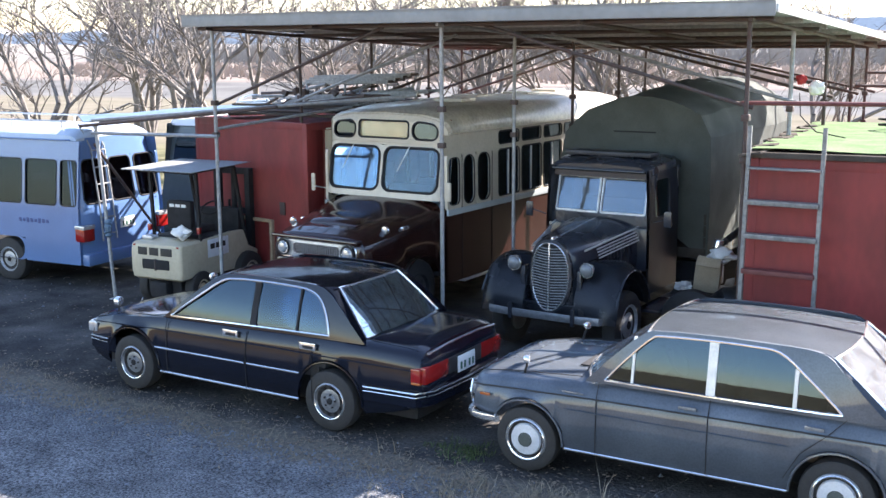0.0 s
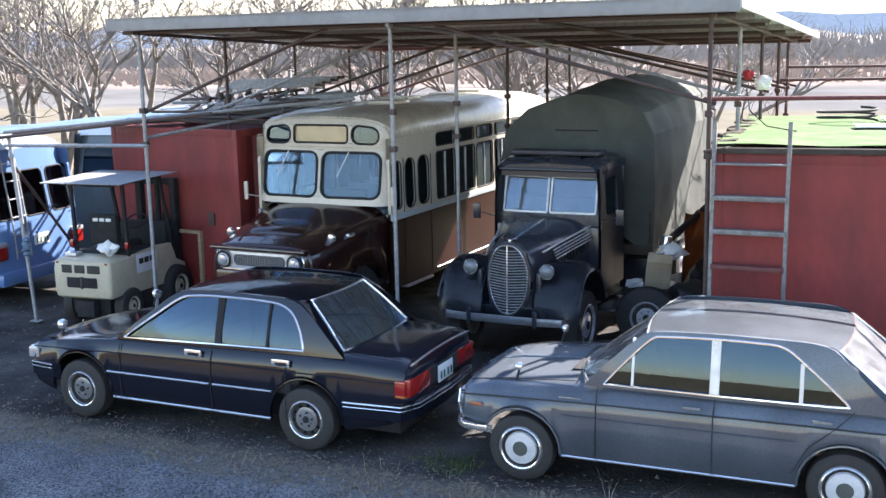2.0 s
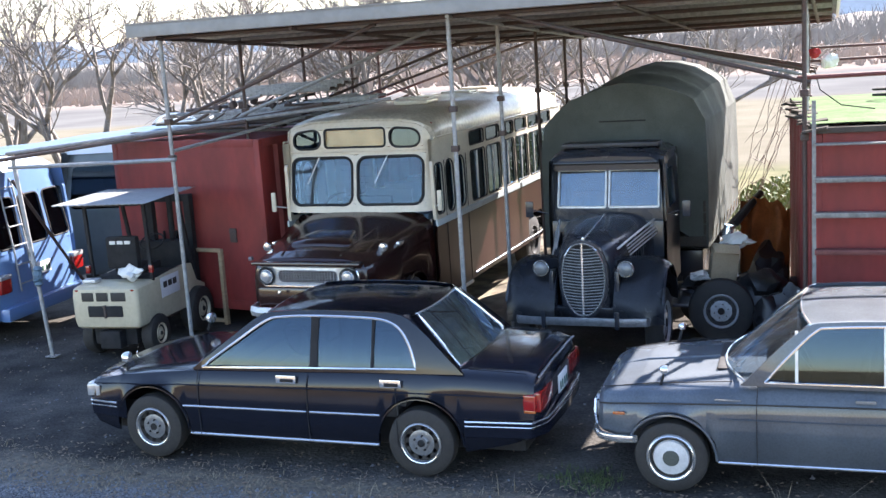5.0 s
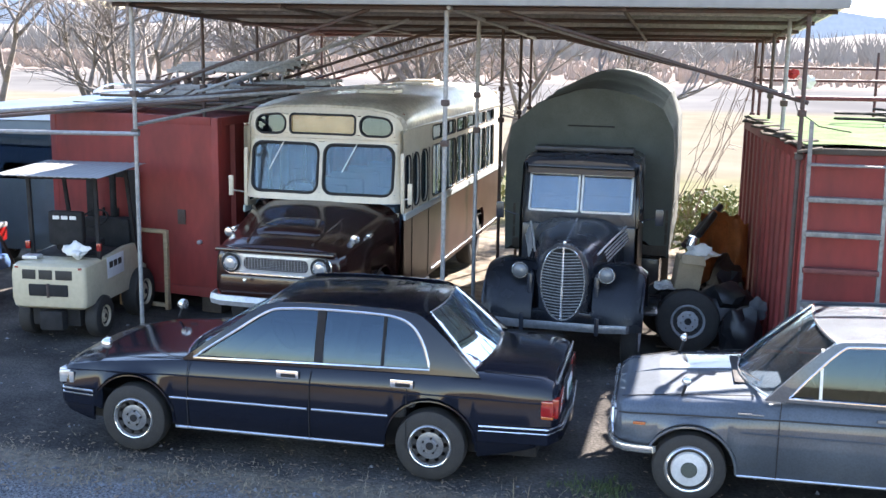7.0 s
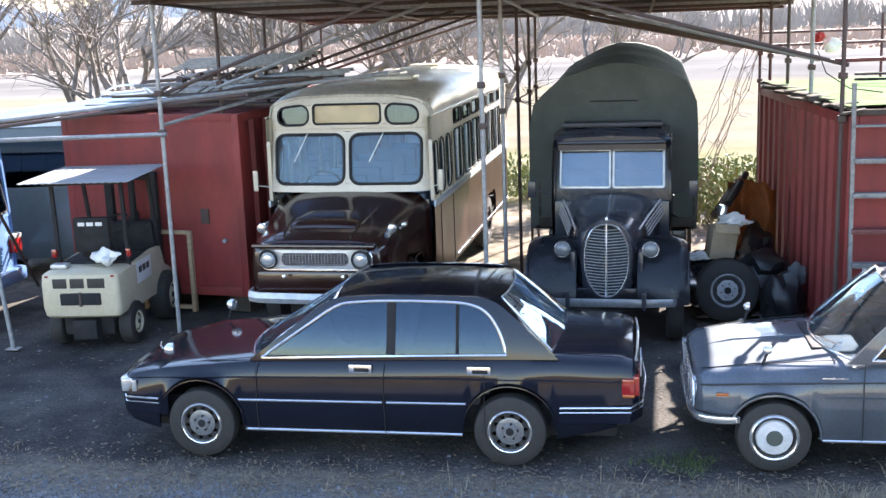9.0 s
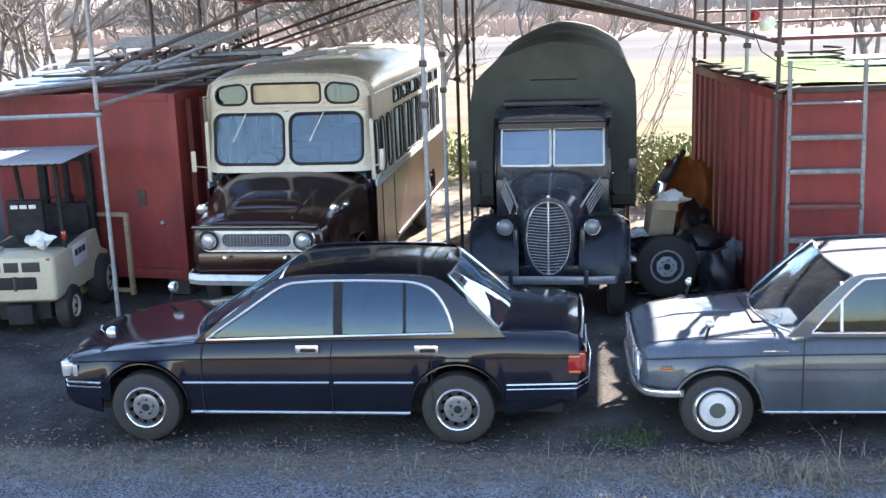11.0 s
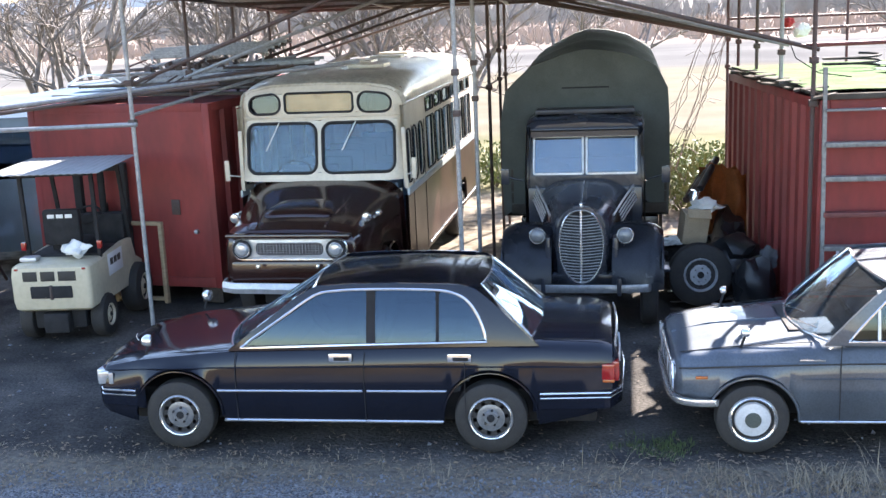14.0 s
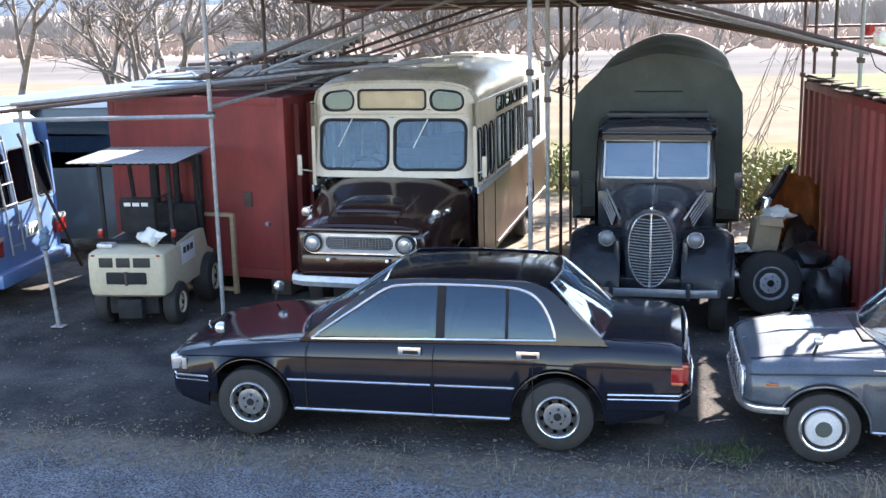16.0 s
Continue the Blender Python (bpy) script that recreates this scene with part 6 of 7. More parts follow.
# ---- fork-lift truck ----
def forklift():
    th = thing("forklift", "cream fork-lift truck with a grey sheet canopy, mast to the container", "forklift", pose(-4.02, 2.12, 0, 0, 0, 5))
    bm, rings = B(), []
    for z, hw, y0 in ((0.42, 0.42, 0.05), (0.45, 0.46, 0.015), (0.55, 0.475, 0.0), (0.84, 0.475, 0.0), (0.94, 0.465, 0.015), (0.97, 0.43, 0.05)):
        rr = rrect(hw, 0.33, 0.05, 4)
        rings.append([(x, y0 + 0.33 + y, z) for x, y in rr])
    loft(bm, rings)
    cw = part("counterweight", bm, M_FORK, th, "rounded cream counterweight")
    part("slot", box(B(), (0.0, 0.012, 0.655), (0.50, 0.055, 0.15), 0.02), M_DARK, cw)
    part("tow_pin", tube(B(), [(0, -0.01, 0.57), (0, -0.01, 0.74)], 0.02, 8), M_DARKPIPE, cw)
    # dark bars standing for the maker's name
    for x, w in ((-0.24, 0.17), (-0.03, 0.17), (0.20, 0.21)):
        part("mark", box(B(), (x, -0.001, 0.845), (w, 0.006, 0.115), 0.004), M_INK, cw)
    for s in (-1, 1):
        part("rear_lamp", box(B(), (s * 0.40, 0.02, 0.925), (0.05, 0.02, 0.03), 0.008), M_REDLAMP, cw)
    part("axle_frame", box(B(), (0, 0.42, 0.30), (0.62, 0.5, 0.26), 0.04), M_DARK, th)
    part("hitch", box(B(), (0.0, 0.10, 0.27), (0.30, 0.16, 0.24), 0.03), M_DARK, th)
    for s in (-1, 1):
        wheel(th, (s * 0.43, 0.44, 0.26), (s, 0, 0), 0.26, 0.18, 0.13, M_FORK, "truck")
        wheel(th, (s * 0.47, 1.55, 0.32), (s, 0, 0), 0.32, 0.24, 0.17, M_FORK, "truck")
        bm = B()
        poly = [(0.55, 0.42), (1.85, 0.40), (1.85, 0.62), (1.62, 0.72), (1.50, 0.98), (1.20, 1.00), (0.60, 0.97)]
        slab(bm, poly, lambda u, v, d: (s * (0.47 - d), u, v), 0.05)
        sp = part("side_panel", bm, M_FORK, th)
        part("side_label", box(B(), (s * 0.475, 0.86, 0.82), (0.006, 0.50, 0.27), 0.002), M_WHITEPAINT, sp, "white side label with dark marks")
        for k in range(3):
            part("label_mark", box(B(), (s * 0.480, 0.72 + 0.13 * k, 0.85), (0.004, 0.10, 0.08), 0.001), M_INK, sp)
        part("canopy_post", tube(B(), [(s * 0.43, 0.50, 0.95), (s * 0.43, 0.46, 2.0)], 0.030, 4), M_DARK, th)
        part("canopy_post", tube(B(), [(s * 0.43, 1.66, 0.62), (s * 0.43, 1.36, 2.0)], 0.030, 4), M_DARK, th)
        part("tail_lamp", box(B(), (s * 0.46, 0.44, 1.12), (0.06, 0.05, 0.10), 0.012), M_REDLAMP, th)
        bm = box(B(), (s * 0.30, 1.92, 1.02), (0.10, 0.12, 1.75), 0.012)
        part("mast_rail", bm, M_DARK, th)
        part("fork_blade", box(B(), (s * 0.25, 2.55, 0.10), (0.12, 1.1, 0.04), 0.01), M_DARKPIPE, th)
    for z in (0.5, 1.2, 1.84):
        part("mast_cross", box(B(), (0, 1.95, z), (0.60, 0.06, 0.10), 0.012), M_DARK, th)
    part("lift_ram", tube(B(), [(0, 1.93, 0.3), (0, 1.93, 1.9)], 0.045, 10), M_DARK, th)
    for k in range(5):
        part("carriage_bar", box(B(), (-0.4 + 0.2 * k, 2.06, 0.9), (0.03, 0.03, 0.9), 0.006), M_DARK, th)
    part("engine_cover", box(B(), (0, 0.80, 0.93), (0.86, 0.60, 0.16), 0.05), M_DARK, th)
    bm = box(B(), (0, 0.92, 1.06), (0.46, 0.46, 0.12), 0.05)
    box(bm, (-0.06, 0.68, 1.30), (0.46, 0.12, 0.44), 0.05)
    st = part("seat", bm, M_DARK, th, "black driver's seat")
    for k in range(3):
        part("seat_mark", box(B(), (-0.17 + 0.11 * k, 0.612, 1.44), (0.085, 0.004, 0.045), 0.001), M_INKWHITE, st)
    part("dash_cowl", box(B(), (0, 1.55, 1.05), (0.80, 0.14, 0.5), 0.04), M_DARK, th)
    part("steering_wheel", tube(B(), [(0.17 * math.cos(t), 1.34 + 0.14 * math.sin(t), 1.32 + 0.09 * math.sin(t)) for t in (6.2832 * k / 18 for k in range(18))], 0.013, 6, True), M_DARK, th)
    part("tool_tray", box(B(), (-0.34, 0.30, 1.0), (0.20, 0.16, 0.05), 0.02), M_ALU, th)
    # corrugated canopy sheet
    bm, rings = B(), []
    n = 30
    for y in (0.12, 1.50):
        z = 2.02 + 0.02 * (y - 0.12)
        prof = [(-0.68 + 1.34 * i / n, 0.004 * math.cos(i * math.pi)) for i in range(n + 1)]
        rings.append([(x, y, z + dz) for x, dz in prof] + [(x, y, z + dz - 0.008) for x, dz in reversed(prof)])
    loft(bm, rings)
    part("canopy", bm, M_FASCIA, th, "corrugated grey sheet canopy", smooth=15)
    part("canopy_frame", box(B(), (0, 0.82, 1.985), (0.92, 1.1, 0.03), 0.006), M_DARK, th)


forklift()


def blob(c, s, seed, rough=0.35, sub=3, flat=0.0):
    bm = B()
    bmesh.ops.create_icosphere(bm, subdivisions=sub, radius=1.0)
    for v in bm.verts:
        d = v.co.normalized()
        k = 1 + rough * noise.noise(d * 1.6 + Vector((seed * 3.1, seed, 0))) + rough * 0.4 * noise.noise(d * 4.5 + Vector((seed, 0, seed)))
        v.co = Vector((d.x * s[0] * k, d.y * s[1] * k, max(-flat if flat else -9, d.z * s[2] * k)))
        v.co += Vector(c)
    return bm


solo("rag", blob((-3.86, 2.50, 1.085), (0.15, 0.10, 0.10), 2, 0.7), M_BAG, "crumpled white cloth on the fork-lift engine cover", "cloth")


def timber_frame():
    th = thing("timber_frame", "pale raw timber frame leaning by the red container", "timber frame", pose(-3.55, 4.02, 0, 0, 0, -8))
    for x in (-0.62, 0.12):
        part("upright", box(B(), (x, 0.04, 0.55), (0.055, 0.07, 1.10), 0.005), M_TIMBER, th)
    for z in (1.08, 0.06):
        part("rail", box(B(), (-0.25, 0.04, z), (0.70, 0.06, 0.05), 0.005), M_TIMBER, th)


timber_frame()


# ---- blue minibus and silver van ----
def blue_minibus():
    th = thing("minibus", "light blue minibus with dark windows, ladder at its back", "minibus", pose(-6.08, 3.50, -0.03, 0, 0, 5))
    L, HW, H = 6.2, 1.0, 2.58
    bm, rings = B(), []
    def side_y(z):
        return HW - 0.10 * max(0, (z - 1.2)) ** 1.3
    # rear: u across (y), v up
    rear = lambda u, v, d: (-d - 0.05 * (u / HW) ** 2 - 0.14 * max(0, v - 1.25) - 0.10 * max(0, abs(u) - 0.86) / 0.14, u * side_y(v) / HW, v)
    us, vs = [-1.0, -0.92, -0.32, 0.32, 0.92, 1.0], [0.40, 0.70, 1.30, 2.08, 2.40]
    bm = B()
    lps = panel(bm, us, vs, {(1, 2): (0.05, 0.05, 0.06, 0.02, 0.09), (2, 2): (0.05, 0.05, 0.06, 0.02, 0.09), (3, 2): (0.05, 0.05, 0.06, 0.02, 0.09)}, rear, 0.05, 0.2)
    part("rear_panel", bm, M_BLUE, th, "light blue rear panel")
    for lp in lps.values():
        g = pane(th, lp, rear, 0.02, M_GLASSDARK, "dark rear window", "rear_window")
        loop_tube(g, "gasket", lp, rear, 0.0, 0.013, M_DARK)
    for s in (-1, 1):
        sd = lambda u, v, d: (-u, s * (side_y(v) - d), v)
        us, vs = [0.08, 0.50, 1.26, 2.18, 3.3, 4.4, 5.0, L - 0.3], [0.40, 0.78, 1.30, 2.08, 2.36]
        holes = {(i, 2): (0.04, 0.04, 0.04, 0.02, 0.06) for i in range(0, 7)}
        holes[(2, 0)] = (0.03, 0.03, 0.0, 0.0, 0.25)
        holes[(5, 0)] = (0.0, 0.0, 0.0, 0.0, 0.2)
        bm = B()
        lps = panel(bm, us, vs, holes, sd, 0.05, 0.4)
        part("side_panel", bm, M_BLUE, th, "light blue side panel")
        for k, lp in lps.items():
            if k[1] == 2:
                g = pane(th, lp, sd, 0.015, M_GLASSDARK, "dark side window", "side_window")
                loop_tube(g, "gasket", lp, sd, 0.0, 0.010, M_DARK)
        for k in range(8):
            part("side_mark", box(B(), (-0.75 - 0.085 * k, s * (HW + 0.002), 1.07), (0.055, 0.004, 0.05 + 0.015 * (k % 3)), 0.001), M_INKBLUE, th)
        lamp = part("tail_lamp", box(B(), (-0.07, s * 0.885, 0.90), (0.20, 0.25, 0.26), 0.04), M_REDLAMP, th, "red and clear tail lamp")
        part("lamp_top", box(B(), (-0.066, s * 0.885, 1.005), (0.205, 0.255, 0.07), 0.02), M_LAMPGLASS, lamp)
        wheel(th, (-1.72, s * 0.86, 0.37), (0, s, 0), 0.37, 0.2, 0.2, M_STEELWHEEL, "truck")
        wheel(th, (-5.05, s * 0.86, 0.37), (0, s, 0), 0.37, 0.2, 0.2, M_STEELWHEEL, "truck")
        part("rain_gutter", tube(B(), [(-0.25, s * 0.90, 2.38), (-L + 0.4, s * 0.90, 2.38)], 0.014, 6), M_BLUE, th)
        part("roof_rail", tube(B(), [(-0.5, s * 0.70, 2.66), (-L + 1.0, s * 0.70, 2.66)], 0.016, 6), M_ALU, th)
        for k in range(5):
            part("rail_foot", tube(B(), [(-0.6 - 1.1 * k, s * 0.70, 2.55), (-0.6 - 1.1 * k, s * 0.70, 2.66)], 0.014, 6), M_ALU, th)
    prof = [(-0.885, 2.36), (-0.86, 2.46), (-0.70, 2.54), (0, 2.58), (0.70, 2.54), (0.86, 2.46), (0.885, 2.36)]
    bm = B()
    loft(bm, [[(x, y * k, 2.36 + (z - 2.36) * q) for y, z in prof] for x, k, q in ((-0.19, 0.96, 0.25), (-0.28, 0.985, 0.8), (-0.5, 1.0, 1.0), (-3.0, 1.0, 1.05), (-L + 0.5, 1.0, 0.9), (-L + 0.25, 0.95, 0.2))])
    part("roof", bm, M_BLUEPALE, th, "bleached pale blue roof")
    bm = B()
    fr = lambda u, v, d: (-L + d + 0.28 * max(0, v - 1.1) + 0.12 * (u / HW) ** 2, u, v)
    lp = panel(bm, [-0.95, -0.85, 0.85, 0.95], [0.40, 1.2, 2.1, 2.36], {(1, 1): (0.03, 0.03, 0.03, 0.03, 0.1)}, fr, 0.05, 0.3)
    part("front_panel", bm, M_BLUE, th)
    pane(th, lp[(1, 1)], fr, 0.02, M_GLASSDARK, "windscreen", "windscreen")
    part("floor", box(B(), (-L / 2, 0, 0.50), (L - 0.5, 1.85, 0.18), 0.02), M_DARK, th)
    part("rear_bumper", box(B(), (0.0, 0, 0.48), (0.16, 1.96, 0.20), 0.05), M_BLUE, th)
    pl = part("number_plate", box(B(), (0.02, 0.0, 0.98), (0.012, 0.34, 0.17), 0.004), M_PLATE, th, "number plate")
    for y in (-0.11, -0.03, 0.06, 0.12):
        part("plate_bar", box(B(), (0.029, y, 0.965), (0.004, 0.035, 0.08), 0.001), M_PLATEINK, pl)
    for s in (-1, 1):
        part("ladder_rail", tube(B(), [(0.05, -0.45 + s * 0.16, 0.75), (0.0, -0.45 + s * 0.15, 1.35), (-0.12, -0.45 + s * 0.15, 2.25), (-0.35, -0.45 + s * 0.15, 2.62)], 0.014, 6), M_GALV, th)
    for k in range(6):
        z = 0.85 + 0.27 * k
        x = 0.05 - 0.14 * max(0, z - 1.25) - 0.02
        part("ladder_rung", tube(B(), [(x, -0.60, z), (x, -0.30, z)], 0.011, 6), M_GALV, th)
    for r_ in range(5):
        for s in (-1, 1):
            bm = box(B(), (-0.9 - 0.95 * r_, s * 0.48, 0.95), (0.45, 0.72, 0.14), 0.04)
            box(bm, (-0.66 - 0.95 * r_, s * 0.48, 1.32), (0.12, 0.72, 0.6), 0.04)
            part("seat", bm, M_SEAT, th)


blue_minibus()


def silver_van():
    th = thing("van", "dull grey-green van with dark windows parked behind the minibus", "van", pose(-6.55, 5.75, 0, 0, 0, -80))
    L, HW = 4.6, 0.86
    for s in (-1, 1):
        sd = lambda u, v, d: (-u, s * (HW - 0.12 * max(0, v - 1.1) - d), v)
        us, vs = [0.05, 0.35, 1.5, 2.7, 3.7, L], [0.35, 1.42, 2.18, 2.40]
        bm = B()
        lps = panel(bm, us, vs, {(1, 1): (0.03, 0.03, 0.03, 0.03, 0.06), (2, 1): (0.03, 0.03, 0.03, 0.03, 0.06), (3, 1): (0.03, 0.03, 0.03, 0.03, 0.06)}, sd, 0.05, 0.4)
        part("side_panel", bm, M_SILVER, th)
        for lp in lps.values():
            pane(th, lp, sd, 0.01, M_GLASSDARK, "dark window", "side_window")
        for x in (-0.9, -3.6):
            wheel(th, (x, s * 0.76, 0.31), (0, s, 0), 0.31, 0.18, 0.18, M_STEELWHEEL, "truck")
    for x, nm in ((0.0, "rear_panel"), (-L, "front_panel")):
        f = lambda u, v, d: (x + (-1 if x == 0 else 1) * (d + 0.18 * max(0, v - 1.1)), u * (1 - 0.13 * max(0, v - 1.1)), v)
        bm = B()
        lps = panel(bm, [-0.86, -0.74, 0.74, 0.86], [0.35, 1.42, 2.18, 2.40], {(1, 1): (0.03, 0.03, 0.03, 0.03, 0.1)}, f, 0.05, 0.4)
        part(nm, bm, M_SILVER, th)
        pane(th, lps[(1, 1)], f, 0.01, M_GLASSDARK, "dark window", "end_window")
    prof = [(-0.70, 2.36), (-0.66, 2.46), (0, 2.51), (0.66, 2.46), (0.70, 2.36)]
    part("roof", (lambda bm: (loft(bm, [[(xx, y, z) for y, z in prof] for xx in (-0.15, -0.4, -L + 0.4, -L + 0.1)]), bm)[1])(B()), M_WHITEPAINT, th, "white roof")
    part("floor", box(B(), (-L / 2, 0, 0.42), (L - 0.2, 1.6, 0.14), 0.02), M_DARK, th)


silver_van()


# ---- poles and planks on the container roof ----
def roof_stack():
    rnd = random.Random(21)
    top = 2.665
    for k in range(26):
        y = 4.35 + 0.11 * k + rnd.uniform(-0.04, 0.04)
        z = top + 0.03 + 0.06 * (k % 3) + rnd.uniform(0, 0.03)
        x0, x1 = -5.0 + rnd.uniform(-0.4, 0.5), -2.2 + rnd.uniform(-0.4, 0.55)
        slope = rnd.uniform(-0.10, 0.16)
        mm = rnd.choice((M_GALV, M_DARKPIPE, M_DARKWOOD, M_DARKWOOD, M_DARKPIPE))
        dy = rnd.uniform(-0.35, 0.35) - 0.1
        if mm is M_DARKWOOD:
            bm = box(B(), ((x0 + x1) / 2, y, z + 0.03), (x1 - x0, 0.11, 0.035), 0.004, Matrix.Rotation(math.atan2(dy, x1 - x0), 4, "Z") @ Matrix.Rotation(-slope * 0.35, 4, "Y"))
            solo("plank", bm, mm, "weathered grey plank stacked on the container roof", "plank", "roof stack")
        else:
            solo("pole", tube(B(), [(x0, y - dy / 2, z), (x1, y + dy / 2, z + slope * 0.7 + 0.03)], 0.022, 7), mm, "steel scaffold pole stacked on the container roof", "pole", "roof stack")
    for k in range(4):
        z = 3.20 + 0.035 * k
        y = 5.9 + 0.10 * k
        th = thing("stage_board", "dark rusty metal staging board laid on the pole stack", "staging board", pose(-3.25 + 0.05 * k, y, z, 0, -1.5, -7 + 2 * k), "staging boards")
        part("deck", box(B(), (0, 0, 0), (2.0, 0.25, 0.03), 0.006), M_DARKPIPE, th)
        for s in (-1, 1):
            part("edge", box(B(), (0, s * 0.125, -0.01), (2.0, 0.015, 0.055), 0.003), M_OLDALU, th)
    for x in (-4.1, -3.3, -2.45):
        th = thing("trestle", "small galvanised trestle under the staging boards", "trestle", pose(x, 6.0, 2.66, 0, 0, 10), "trestles")
        for y in (-0.18, 0.28):
            part("leg", tube(B(), [(0, y, 0), (0.02, y, 0.52)], 0.018, 6), M_GALV, th)
        for z in (0.25, 0.50):
            part("bar", tube(B(), [(0.01, -0.2, z), (0.01, 0.3, z)], 0.016, 6), M_GALV, th)
    for k in range(2):
        th = thing("ladder", "grey ladder lying flat on the container roof", "ladder", pose(-3.0, 5.0 + 0.5 * k, 2.92 + 0.07 * k, 2, -3, -6 + 9 * k), "roof ladders")
        for y in (-0.17, 0.17):
            part("rail", box(B(), (0, y, 0), (2.9, 0.025, 0.055), 0.004), M_GALV, th)
        for i in range(9):
            part("rung", tube(B(), [(-1.25 + 0.31 * i, -0.17, 0), (-1.25 + 0.31 * i, 0.17, 0)], 0.013, 6), M_GALV, th)
    for k in range(34):
        x, y = rnd.uniform(-4.4, -2.1), rnd.uniform(4.5, 6.6)
        z = top + 0.12 + rnd.uniform(0.0, 0.34)
        a, ln = rnd.uniform(-0.5, 0.5) + (1.57 if k % 3 == 0 else 0.0), rnd.uniform(0.35, 1.5)
        dx, dy = math.cos(a) * ln / 2, math.sin(a) * ln / 2
        lift = rnd.uniform(-0.10, 0.14)
        solo("pole", tube(B(), [(x - dx, y - dy, z - 0.08), (x + dx, y + dy, z + lift)], rnd.choice((0.014, 0.018, 0.024)), 6), rnd.choice((M_DARKPIPE, M_DARKPIPE, M_GALV, M_OLDALU)), "short steel pipe tangled in the roof stack", "pole", "roof stack")
    for k in range(14):
        x, y = rnd.uniform(-4.2, -2.2), rnd.uniform(4.6, 6.2)
        bm = box(B(), (x, y, top + 0.22 + rnd.uniform(0, 0.22)), (0.10, 0.08, 0.09), 0.015, Euler((rnd.random() * 3, rnd.random() * 3, 0)).to_matrix().to_4x4())
        tube(bm, [(x - 0.09, y, top + 0.2), (x + 0.09, y + 0.03, top + 0.3)], 0.012, 5)
        solo("pipe_clamp", bm, M_DARKPIPE, "dark steel pipe clamp lying on the roof stack", "pipe clamp", "pipe clamps")
    solo("hose", tube(B(), [(-4.62 + 0.45 * math.cos(a * 0.2), 5.1, 2.72 + 0.27 * math.sin(a * 0.2)) for a in range(17)], 0.015, 6), M_WHITEPAINT, "pale hose standing in a loop on the container roof", "hose")
    solo("hose_coil", tube(B(), [(-4.75 + 0.36 * math.cos(a * 0.4), 5.4 + 0.36 * math.sin(a * 0.4), 2.72 + 0.006 * a) for a in range(34)], 0.022, 6), M_WHITEPAINT, "pale hose coiled on the container roof", "hose")


roof_stack()


